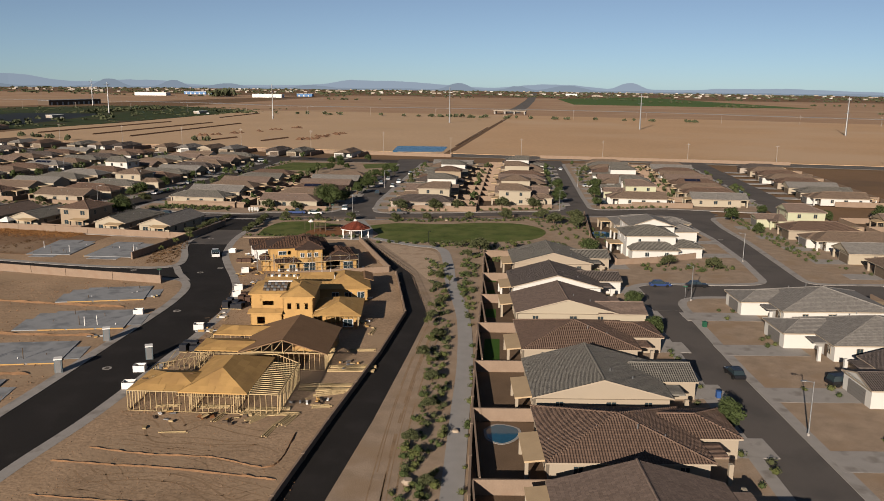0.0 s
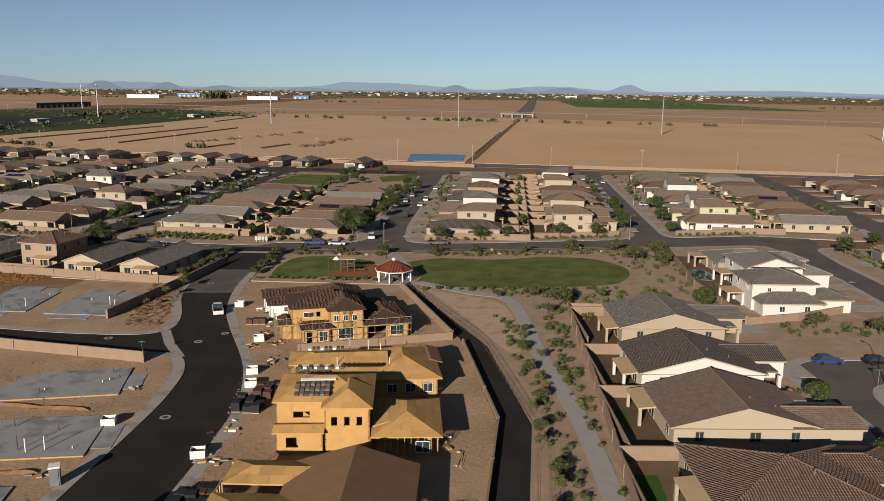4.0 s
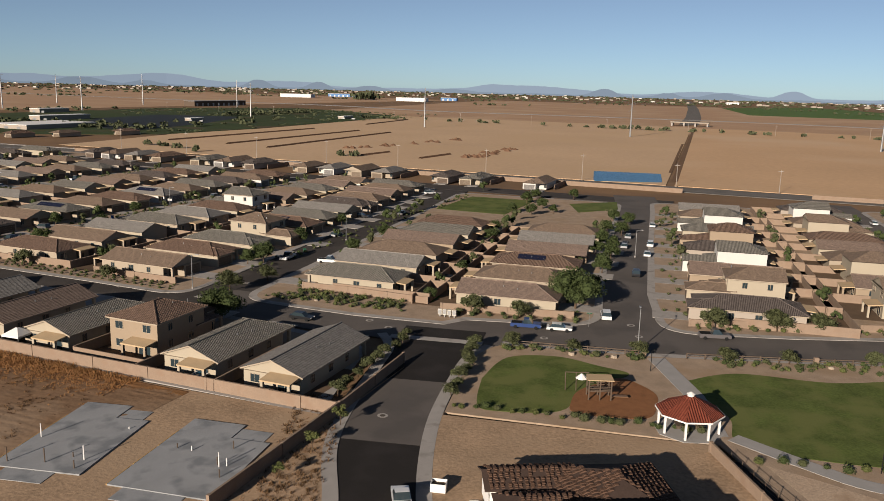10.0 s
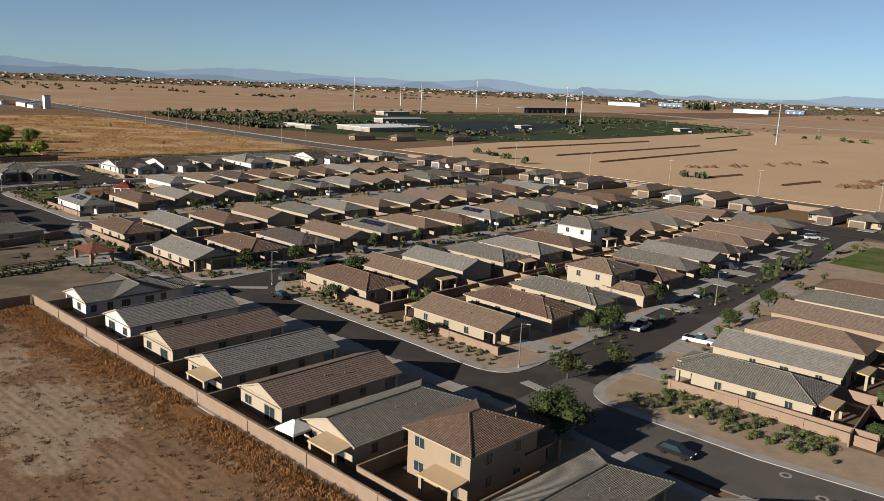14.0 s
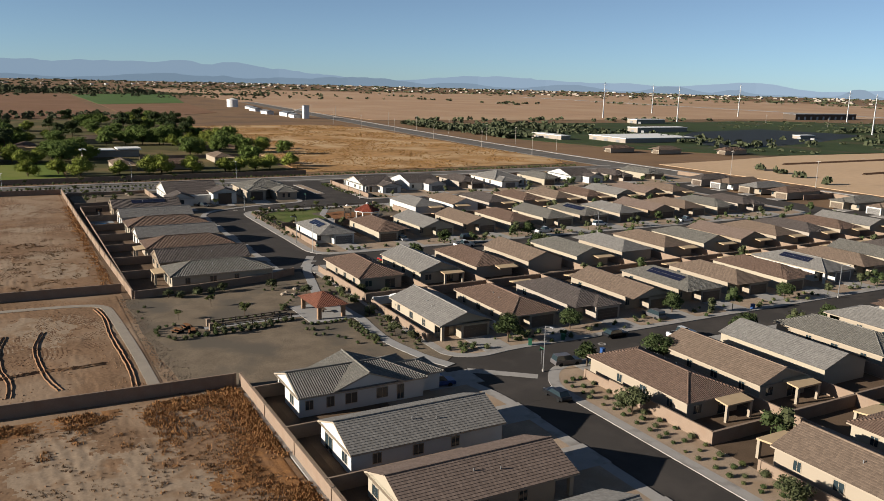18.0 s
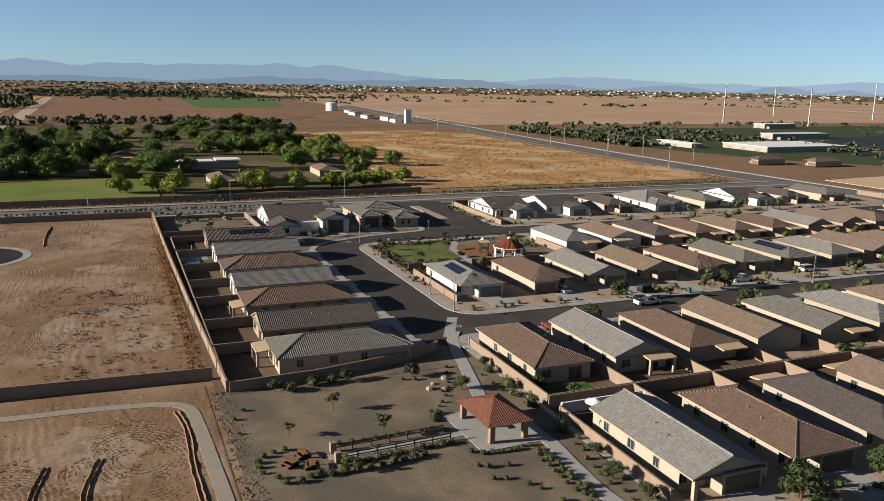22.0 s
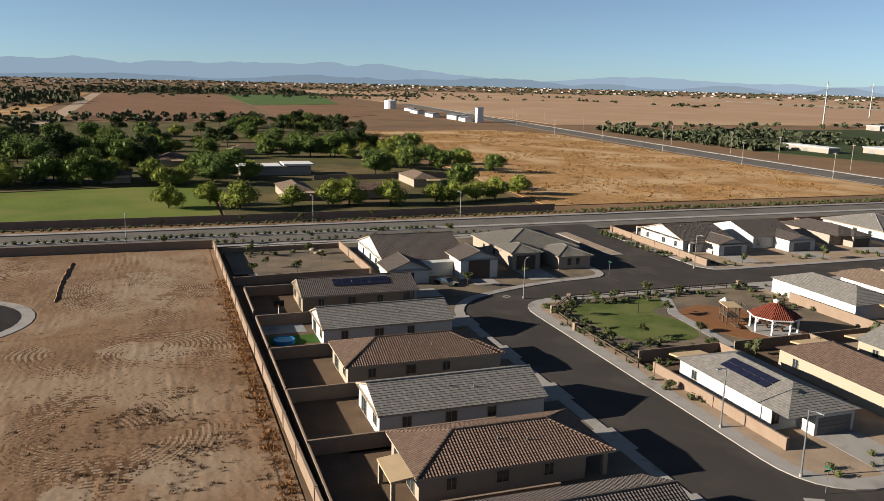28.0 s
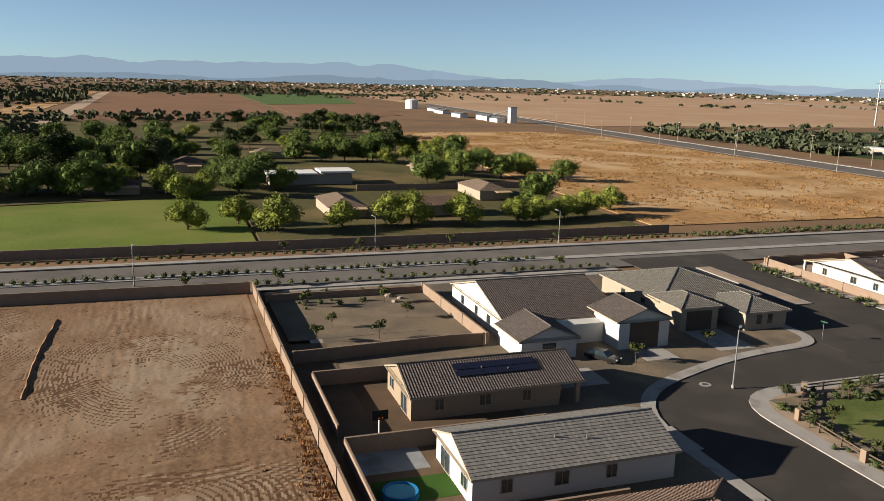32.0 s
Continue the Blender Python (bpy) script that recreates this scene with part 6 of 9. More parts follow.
def shrub_line(pts, step, rows=1, gap=1.6, jitter=0.6):
    for p, q in zip(pts, pts[1:]):
        p, q = Vector(p), Vector(q)
        nrm = Vector((-(q - p).y, (q - p).x)).normalized()
        n = max(1, int((q - p).length / step))
        for i in range(n):
            for r in range(rows):
                c = p.lerp(q, (i + 0.5) / n) + nrm * (r * gap) + Vector((rnd.uniform(-jitter, jitter), rnd.uniform(-jitter, jitter)))
                spots.append((c.x, c.y, rnd.uniform(0.7, 1.3)))


def shrub_area(poly, n):
    xs, ys = [p[0] for p in poly], [p[1] for p in poly]
    k = 0
    while k < n:
        x, y = rnd.uniform(min(xs), max(xs)), rnd.uniform(min(ys), max(ys))
        inside = False
        for i in range(len(poly)):
            (x1, y1), (x2, y2) = poly[i], poly[i - 1]
            if (y1 > y) != (y2 > y) and x < (x2 - x1) * (y - y1) / (y2 - y1) + x1:
                inside = not inside
        if inside:
            spots.append((x, y, rnd.uniform(0.5, 1.2)))
            k += 1


# the gravel park: low rounded shrubs in rows along the rails, round the tables and beside the paths
def park_row(pts, step, size, jitter=0.15):
    n0 = len(spots)
    shrub_line(wpts(pts), step, 1, 0, jitter)
    spots[n0:] = [(x, y, size * rnd.uniform(0.8, 1.2)) for x, y, _ in spots[n0:]]


park_row([(291.4, 203.4), (291.9, 217.8)], 1.5, 0.62)
park_row([(285.6, 202.6), (286.4, 210), (287, 218.4)], 1.25, 0.85)
park_row([(284.0, 200.6), (284.2, 207), (285, 214)], 1.35, 0.95)
park_row([(292.1, 198.4), (291.8, 195.6), (290.4, 194), (287.8, 193.9), (286, 194.2)], 1.3, 0.75)
park_row([(286.2, 195.6), (284.3, 195.2), (283.1, 196.8), (284, 198.6), (284.8, 200.8)], 1.1, 0.9)
park_row([(284.0, 218.4), (282.6, 220.6), (282.6, 224), (283.0, 227.3)], 0.9, 0.75, 0.3)
park_row([(281.8, 227.0), (274.9, 227.2), (268.7, 227.4)], 0.9, 0.75, 0.3)
park_row([(281.0, 226.2), (275.0, 226.2), (266, 226.6)], 1.3, 0.7, 0.3)
park_row([(293.6, 217.5), (296.4, 219.6)], 0.8, 0.75, 0.2)
park_row([(296.1, 218.2), (299.1, 220.8), (303.5, 224), (307.7, 225.2), (313, 228.4)], 1.7, 0.62, 0.5)
park_row([(281.0, 217.2), (278.7, 220.1), (279.5, 223)], 1.7, 0.62, 0.3)
park_row([(277.3, 217.2), (275.4, 221), (271.4, 223), (268.5, 224.6)], 1.8, 0.62, 0.4)
park_row([(307.8, 221.6), (310.7, 220.2), (308.7, 218)], 2.2, 0.6, 0.3)
park_row([(309, 231.3), (302, 231.2), (296, 233)], 2.6, 0.6, 0.4)
park_row([(285, 231.6), (278, 232), (272, 230.8), (262, 232)], 1.9, 0.55, 0.5)
park_row([(310, 200.8), (311.6, 204.4), (312.3, 210)], 2.6, 1.3, 0.5)
park_row([(312.1, 233.2), (305, 232.7), (298, 232.8), (289.8, 232.8), (281.6, 232.8)], 7.4, 1.9, 0.4)
park_row([(296.5, 193.4), (301, 193.2), (308, 194.5)], 3.4, 0.6, 0.6)
# the other planted strips that the camera passes
shrub_line([(-57, 228.5), (-22, 227)], 1.6)
shrub_line([(-18, 219.5), (10, 219), (26, 222)], 2.2)
park_row([(181, 243.6), (241, 244.6)], 2.3, 0.68, 0.35)
park_row([(182, 245.2), (241, 246.2)], 2.5, 0.72, 0.35)
park_row([(182, 246.9), (241, 247.9)], 2.8, 0.8, 0.4)
shrub_line([(-66, 273.6), (-38, 273.8)], 2.6, 2, 1.3)
shrub_line(wpts([(264, 233.2), (289, 233.6)]), 2.6)
shrub_area([(-52, 254.5), (-28, 254), (-28, 257), (-52, 257)], 34)
shrub_area([(-18, 253.6), (10, 255), (46, 263), (46, 267), (0, 259.4), (-18, 257)], 130)
shrub_area(wpts([(161, 248), (150, 247.4), (130, 250), (130, 257), (157, 256.6)]), 74)
shrub_area(wpts([(318, 236), (300, 231.6), (282, 234.5), (276, 234), (300, 238)]), 26)
shrub_area(wpts([(412, 243), (405, 243), (380, 243), (380, 246.5), (412, 246)]), 8)
near_count = min(len(spots), 240)
# further planting
shrub_area([(-100, 278.6), (-98, 285), (-73.6, 279.4), (-74.6, 275)], 46)
shrub_line([(-98, 277.6), (-75, 274.6)], 2.2, 1, 0, 0.4)
shrub_area(wpts([(262, 234.6), (257.6, 236.4), (257.4, 243), (262, 240)]), 16)
shrub_area(wpts([(259, 246), (262.5, 246), (262.5, 262), (259, 262)]), 16)
shrub_area(wpts([(409, 241.6), (380, 241.2), (357, 241.4), (357, 243.6), (380, 244.4), (409, 244.6)]), 24)
shrub_area(wpts([(383, 245), (384, 258), (376, 262), (371, 254), (372, 245)]), 24)
shrub_area(wpts([(409.4, 248), (409.6, 300), (405.4, 300), (404.6, 262), (406, 248)]), 24)
shrub_area(wpts([(389, 284), (404, 284), (404, 296), (388, 296)]), 26)
for a, b in ((408, 247), (400, 243), (389, 243), (381, 249), (374, 250), (407.4, 259), (407.6, 273), (407.4, 288), (398, 284), (378, 258), (366, 242.4), (386, 262)):
    put_tree("olive", *west(a, b), rnd.uniform(0.3, 0.5), rnd.uniform(0, 360))
shrub_area([(34, 226), (44, 205), (50, 225), (46, 258), (36, 262), (30, 256)], 90)
shrub_area([(2.9, 80), (5.6, 120), (5.9, 140), (7.6, 170), (9.8, 196), (4.6, 196), (4.2, 170), (5.4, 140), (5, 120), (2.6, 80)], 85)
shrub_area([(-6, 74), (0, 74), (1.0, 100), (2.0, 150), (0.3, 192), (-4, 200), (-2.6, 180), (-0.6, 150), (-2.0, 120), (-4, 95)], 175)
for k in range(22):
    y = 76 + 5.4 * k
    put_tree('olive' if k % 2 else 'young', -2.4 + 0.03 * (y - 76) + rnd.uniform(-1.8, 1.8), y, rnd.uniform(0.3, 0.5) * (1 if k % 2 else 1.8), rnd.uniform(0, 360))
shrub_area([(6, 196), (36, 196), (34, 221), (-6, 220), (3, 212)], 120)
for x, y in ((6, 214), (12, 207), (20, 214), (26, 205), (33, 212), (-2, 213), (7, 201)):
    put_tree('olive', x, y, rnd.uniform(0.35, 0.6), rnd.uniform(0, 360))
shrub_line([(-18, 275), (8, 278), (40, 283.5)], 2.6, 2, 1.4)
shrub_line([(58, 285.6), (84, 291)], 2.6, 2, 1.4)
shrub_line([(94.5, 200), (98, 268)], 2.2, 2, -2.5)
shrub_area([(48, 187), (72, 188), (72, 196), (50, 196)], 45)
shrub_line(wpts([(483.6, 60), (483.6, 250)]), 1.6, 1, 0, 0.3)
shrub_line(wpts([(498.5, 60), (498.5, 300)]), 2.0, 1, 0, 0.4)
shrub_line(wpts([(474.3, 120), (474.3, 262)]), 2.0, 1, 0, 0.4)
shrub_line(wpts([(500.5, 300), (501, 450)]), 1.3, 2, -2.5, 0.9)
shrub_area(wpts([(430, 289), (468, 289), (468, 292.6), (430, 292.6)]), 45)
shrub_area(wpts([(378, 243), (408, 243), (408, 290), (404, 290), (404, 247), (378, 247)]), 30)
shrub_area(wpts([(457, 196), (468, 196), (468, 214), (457, 212)]), 16)
for r0, b0, n, rzn in ((178, 257, 12, 1), (243, 257, 12, 1), (259, 254, 12, 1), (323, 249, 12, 1), (341, 250, 12, 1), (406, 299, 9, 1), (427, 302, 8, 1.44)):
    for i in range(n):
        for k in range(7):
            x, y = west(r0 + rnd.uniform(-2.5, 2.5), b0 + 14.2 * rzn * i + rnd.uniform(-6, 6))
            spots.append((x, y, rnd.uniform(0.5, 1.1)))
for x0, y0, dx, dy, n in ((-99, 288, 2, 15.5, 6), (-39, 282, 2, 15.5, 9), (-20, 285, 1.3, 15, 10), (44, 296, 1.5, 15, 10), (61, 299, 1.6, 15, 10), (38, 183, 0, -19, 6), (56, 152, 0, -21, 5), (118, 300, 1.8, 15, 9), (100, 252, 0.3, -16, 5)):
    for i in range(n):
        for k in range(4):
            spots.append((x0 + dx * i + rnd.uniform(-2.5, 2.5), y0 + dy * i + rnd.uniform(-6, 6), rnd.uniform(0.5, 1.1)))
for x, y, s in spots[:near_count]:
    k = rnd.choice([0, 0, 1, 1, 2])
    ob = new("shrub", SHRUB_MESH[k])
    ob.matrix_basis = pose(x, y, 0.12, 0, 0, rnd.uniform(0, 360)) @ Matrix.Scale(s, 4)
    tagged(ob, SHRUBS[k][2], "shrub", "desert shrubs")
for k in range(3):
    mass = Shape()
    for i, (x, y, s) in enumerate(spots[near_count:]):
        if i % 3 == k:
            lump(mass, rnd, x, y, 0.12 + 0.36 * s, 0.42 * s, 0.34 * s)
            leaf_cloud(mass, rnd, x, y, 0.12 + 0.42 * s, 0.64 * s, 0.64 * s, 0.48 * s, 60, 0.1 * s)
    thing("shrubs", "scattered desert shrubs along the streets and paths", "shrubs", kind="stuff", shape=mass, mats=LEAF[k])
# small trees in the yards further off, one mass
for k, m in ((0, LEAF[0]), (1, LEAF[1])):
    mass = Shape()
    spots2 = []
    for r0, b0, n, st in ((178.6, 300, 10, 14.2), (243, 300, 10, 14.2), (259, 300, 10, 14.2), (323, 300, 10, 14.2), (339.2, 292, 11, 14.2), (406, 312, 9, 14.2), (428, 306, 8, 20.5), (211, 262, 12, 14.2), (292, 268, 11, 14.2), (373, 258, 12, 14.2)):
        for i in range(n):
            if rnd.random() < 0.6:
                spots2.append(west(r0 + rnd.uniform(-2.4, 2.4), b0 + st * i + rnd.uniform(-6, 6)))
    for x0, y0, dx, dy, n in ((-99, 300, 2, 15.5, 6), (-70, 292, 2, 15.2, 7), (-38, 330, 2, 15.5, 6), (12, 290, 1.4, 15, 10), (-18, 300, 1.3, 15, 9), (46, 340, 1.5, 15, 7), (62, 330, 1.6, 15, 8), (90, 302, 1.7, 15, 9), (119, 310, 1.8, 15, 8)):
        for i in range(n):
            if rnd.random() < 0.6:
                spots2.append((x0 + dx * i + rnd.uniform(-2.4, 2.4), y0 + dy * i + rnd.uniform(-6, 6)))
    for x, y in spots2:
        s = rnd.uniform(0.7, 1.5)
        mass.tube((x, y, 0.1), (x, y, 1.4 * s), 0.09, 0.06, 5)
        for j in range(4):
            cx, cy, cz = x + rnd.gauss(0, 0.5) * s, y + rnd.gauss(0, 0.5) * s, (1.7 + 0.35 * j) * s
            lump(mass, rnd, cx, cy, cz, 0.6 * s, 0.5 * s)
            leaf_cloud(mass, rnd, cx, cy, cz, 0.85 * s, 0.85 * s, 0.7 * s, 34, 0.16 * s, 0, True)
    thing("yard_trees", "small dark green trees scattered through the yards", "trees", kind="stuff", shape=mass, mats=m)
# rusty weeds along the walls of the open lots and over the dirt
weeds = Shape()
def weed(x, y, s, z=0.09):
    for k in range(11):
        a = rnd.uniform(0, 6.28)
        h, r = s * rnd.uniform(0.35, 1.0), s * rnd.uniform(0.08, 0.24)
        p = Vector((x + rnd.gauss(0, s) * 0.55, y + rnd.gauss(0, s) * 0.55, z))
        weeds.face([p + Vector((math.cos(a) * r, math.sin(a) * r, 0)), p - Vector((math.cos(a) * r, math.sin(a) * r, 0)), p + Vector((rnd.uniform(-1, 1) * s * 0.4, rnd.uniform(-1, 1) * s * 0.4, h))])
for i in range(5600):
    a = rnd.uniform(150, 259)
    b = 200.2 - abs(rnd.gauss(0, 3.6)) - 0.3
    if noise.noise(Vector((a * 0.08, b * 0.2, 2))) < -0.4:
        continue
    weed(*west(a, b), rnd.uniform(0.2, 0.48) * (1.3 if b > 198 else 0.85), 0.19 if a < 190 else 0.09)
for i in range(700):
    x, y = west(rnd.uniform(322, 440), 191.6 - abs(rnd.gauss(0, 1.2)) - 0.4)
    weed(x, y, rnd.uniform(0.2, 0.5))
for i in range(5200):
    a, b = min(257.5, 258 - abs(rnd.gauss(0, 9))), rnd.uniform(150, 200)
    if noise.noise(Vector((a * 0.11, b * 0.22, 8))) + 0.25 * noise.noise(Vector((a * 0.5, b * 0.5, 8))) > 0.24 - 0.4 * max(0.0, (b - 186) / 14) - 0.2 * (a > 253):
        weed(*west(a, b), rnd.uniform(0.2, 0.5))
thing("weeds", "rusty dry weeds along the block walls", "weeds", kind="stuff", shape=weeds, mats=RUST)
weeds = Shape()
for i in range(2600):
    a, b = rnd.uniform(322, 384), min(190, rnd.gauss(178, 6))
    if noise.noise(Vector((a * 0.25, b * 0.25, 4))) > 0.05:
        weed(*west(a, b), rnd.uniform(0.12, 0.34))
for i in range(3200):
    a, b = rnd.uniform(150, 257), rnd.uniform(172, 197)
    if noise.noise(Vector((a * 0.2, b * 0.3, 14))) > 0.08:
        weed(*west(a, b), rnd.uniform(0.14, 0.36), 0.19 if a < 190 else 0.09)
thing("weeds", "dark brown weeds scattered over the open lots", "weeds", kind="stuff", shape=weeds, mats=DARKWEED)


weeds = Shape()
for i in range(420):
    y = rnd.uniform(191, 228)
    x = -64.8 - (y - 191) * 0.16 - rnd.uniform(0.4, 7.5)
    weed(x, y, rnd.uniform(0.2, 0.5), 0.14)
thing("weeds", "dark dead weeds on the sloping verge", "weeds", kind="stuff", shape=weeds, mats=DARKWEED)
# dry tufts over the vacant field
TUFT = mat("dry_tuft", (0.27, 0.15, 0.055), 0.95, 0.4, 0.5, 3, 0)
weeds = Shape()
for i in range(9000):
    a, b = rnd.uniform(514, 880), rnd.uniform(296, 462)
    if b < 298 + (a - 514) * 0.08 or a > 870:
        continue
    if noise.noise(Vector((a * 0.03, b * 0.03, 3))) < -0.1:
        continue
    x, y = west(a, b)
    weed(x, y, rnd.uniform(0.35, 0.85), -0.05)
thing("dry_tufts", "clumps of tall dry golden grass in the vacant field", "grass", kind="stuff", shape=weeds, mats=TUFT)


# ---- lamps, poles and pylons ----
def street_lamp(x, y, rz, h=7.4):
    ob = thing("street_lamp", "tall pale steel street lamp with a flat head", "street lamp", at=pose(x, y, 0.1, 0, 0, rz), group="street lamps")
    part("pole", Shape().tube((0, 0, 0), (0, 0, h), 0.11, 0.07, 8), STEEL, ob)
    part("arm", Shape().tube((0, 0, h - 0.1), (1.2, 0, h + 0.1), 0.05, 0.04, 6), STEEL, ob)
    head = part("lamp_head", Shape().box(0.9, 1.7, -0.16, 0.16, h + 0.05, h + 0.17), STEEL, ob)
    part("lens", Shape().box(1.0, 1.6, -0.12, 0.12, h + 0.02, h + 0.046), WHITE, head, "white lamp lens")
    part("base", Shape().tube((0, 0, 0), (0, 0, 0.4), 0.2, 0.2, 8), CONCRETE, ob)


for x, y, r in [(-28.8, 259.6, 90), (42, 280.4, -60), (*west(245.2, 244.6), 0), (*west(341.5, 241.2), 0), (*west(412, 242.5), 120), (*west(354, 241), -90), (*west(478.5, 172), 0), (*west(497.6, 219), 180), (*west(497.6, 262), 180), (*west(478.5, 120), 0),
                (*west(425, 289.5), 0), (52.4, 161.5, 120), (77.4, 200, 180), (47.6, 96, 180), (*west(175.6, 310), 0), (*west(255, 330), 0), (*west(336, 330), 0), (*west(178, 246.5), 0), (-24, 340, 0), (60, 350, 180)]:
    street_lamp(x, y, r)


def pylon(x, y, h=44):
    ob = thing("power_pylon", "tall slender steel power pylon in the fields", "pylon", at=pose(x, y, -0.3, 0, 0, 30), group="power pylons")
    part("mast", Shape().tube((0, 0, 0), (0, 0, h), 0.95, 0.4, 10), STEEL, ob)
    for k in range(3):
        z = h - 4 - 6 * k
        part("cross_arm", Shape().tube((-4, 0, z + 0.6), (4, 0, z + 0.6), 0.18, 0.18, 5), STEEL, ob)


for x, y, h in ((202, 825, 36), (9, 918, 40), (-200, 962, 41), (-440, 1075, 41), (-783, 1077, 47), (-685, 1101, 44), (-750, 1368, 50), (380, 760, 36), (560, 700, 36), (-880, 1330, 46), (-600, 1400, 44)):
    pylon(x, y, h)


DUSTYPATH = mat("dusty_path_concrete", (0.30, 0.255, 0.205), 0.9, 0.15, 0.5, 10, 0.2)
POLEWOOD = mat("weathered_pole_wood", (0.30, 0.265, 0.23), 0.9, 0.2, 2, 12, 0.2)


def utility_pole(x, y, h=12):
    ob = thing("utility_pole", "wooden utility pole with a cross arm", "utility pole", at=pose(x, y, -0.3, 0, 0, -12), group="utility poles")
    part("pole", Shape().tube((0, 0, 0), (0, 0, h), 0.17, 0.11, 6), POLEWOOD, ob)
    part("cross_arm", Shape().box(-1.2, 1.2, -0.08, 0.08, h - 0.9, h - 0.7), POLEWOOD, ob)


for a in (150, 200, 250, 294, 340, 390, 440, 590, 640, 680, 740, 800, 860, 930, 1000, 1080):
    utility_pole(*west(a, 503), 13)
for a in (-150, -90, -40, 10, 60, 105):
    utility_pole(*west(a, 502), 11)
for a in (560, 620, 690, 760, 830, 900):
    utility_pole(*west(a, 462), 12)
for i in range(14):
    utility_pole(*west(-300 + 90 * i, 1046), 11)


# ---- parks ----
RED = tile_mat("red_shelter_tile", (0.19, 0.05, 0.03))
MULCH = mat("bark_mulch", (0.224, 0.104, 0.048), 0.95, 0.25, 1, 10, 0.4)


def gazebo(x, y, s=1.0):
    ob = thing("gazebo", "octagonal open park shelter with a red tile roof on white posts", "gazebo", at=pose(x, y, 0.15, 0, 0, 10), group="park shelters")
    pts = [(4.4 * s * math.cos(math.pi / 8 + i * math.pi / 4), 4.4 * s * math.sin(math.pi / 8 + i * math.pi / 4)) for i in range(8)]
    sh = Shape()
    for i in range(8):
        p, q = pts[i], pts[(i + 1) % 8]
        tiled(sh, [((*p, 2.7), (*q, 2.7), (q[0] * 0.1, q[1] * 0.1, 4.7), (p[0] * 0.1, p[1] * 0.1, 4.7))])
    part("roof", sh, RED, ob)
    bm = Shape()
    for i in range(8):
        p, q = pts[i], pts[(i + 1) % 8]
        part("post", Shape().box(p[0] * 0.88 - 0.13, p[0] * 0.88 + 0.13, p[1] * 0.88 - 0.13, p[1] * 0.88 + 0.13, 0, 2.7), WHITE, ob)
        part("beam", Shape().tube((*p, 2.62), (*q, 2.62), 0.13, 0.13, 4), WHITE, ob)
    part("floor", Shape().slab([(p[0] * 1.05, p[1] * 1.05) for p in pts], 0.0, 0.08), PATHWAY, ob)
    part("cupola", Shape().tube((0, 0, 4.6), (0, 0, 5.0), 0.45, 0.45, 8).tube((0, 0, 5.0), (0, 0, 5.3), 0.6, 0.05, 8), WHITE, ob)
    for k in (-1.3, 1.3):
        part("picnic_table", Shape().box(k - 0.4, k + 0.4, -0.9, 0.9, 0.7, 0.78).box(k - 0.3, k + 0.3, -0.1, 0.1, 0.08, 0.7), DARKTRIM, ob)


def play_tower(x, y, rz):
    ob = thing("play_tower", "dark brown timber climbing frame with a tan canopy", "playground", at=pose(x, y, 0.2, 0, 0, rz), group="play towers")
    for px in (-1.6, 0, 1.6):
        for py in (-1, 1):
            part("post", Shape().box(px - 0.09, px + 0.09, py - 0.09, py + 0.09, 0, 3.0), DARKTRIM, ob)
    part("deck", Shape().box(-1.7, 1.7, -1.1, 1.1, 1.3, 1.4), DARKTRIM, ob)
    for k in range(6):
        part("rail", Shape().box(-1.7, 1.7, 1.0, 1.1, 1.5 + 0.13 * k, 1.57 + 0.13 * k) if k % 2 else Shape().box(-1.7, 1.7, -1.1, -1.0, 1.5 + 0.13 * k, 1.57 + 0.13 * k), DARKTRIM, ob)
    part("canopy", Shape().box(-1.9, 1.9, -1.3, 1.3, 3.0, 3.12), PATIO, ob)
    part("spire", Shape().tube((-2.6, 0, 2.9), (-2.6, 0, 3.6), 0.9, 0.1, 8), WHITE, ob)
    part("slide", Shape().box(1.7, 4.2, -0.4, 0.4, 0.3, 0.42), mat("slide_plastic", (0.160, 0.096, 0.056), 0.4, 0.05, 1, 5, 0), ob)
    for px in (-4.5, -2.9):
        part("post", Shape().tube((px, 2.5, 0), (px, 3.2, 2.6), 0.07, 0.07, 6), DARKTRIM, ob)
    part("swing_bar", Shape().tube((-4.5, 3.2, 2.6), (-1.0, 3.2, 2.6), 0.07, 0.07, 6), DARKTRIM, ob)


gazebo(-24.5, 227.5)
gazebo(*west(383.5, 274.5), 0.95)
sheet("ground", rounded([(-40.4, 229), (-28.8, 229.4), (-27, 239.4), (-32.2, 246), (-39.4, 238)], 3), 0.204, MULCH, "brown bark mulch under the climbing frame", "ground", 0.1)
sheet("ground", rounded(wpts([(380, 266), (396, 262), (400, 272), (392, 280), (380, 279)]), 3), 0.2, MULCH, "brown bark mulch under the climbing frame", "ground", 0.1)
sheet("ground", wpts([(377, 243.6), (407.5, 244), (408.5, 290), (377, 290)]), 0.175, PARKGRAVEL, "brown planted gravel of the playground park", "ground", 0.1)
sheet("ground", smooth_line(wpts([(384, 249), (392, 247), (403, 247.5), (406, 256), (405, 268), (401, 267), (398, 261), (390, 262.5), (383, 259), (384, 249)]))[:-1], 0.19, LAWN, "small mown park lawn", "lawn", 0.1)
play_tower(-36, 236, 8)
play_tower(*west(389, 270), -30)
strip("path", wpts([(376, 262), (396, 264), (408, 270)]), 2, 0.205, PATHWAY, "pale concrete path through the playground park", "path", 0.1)


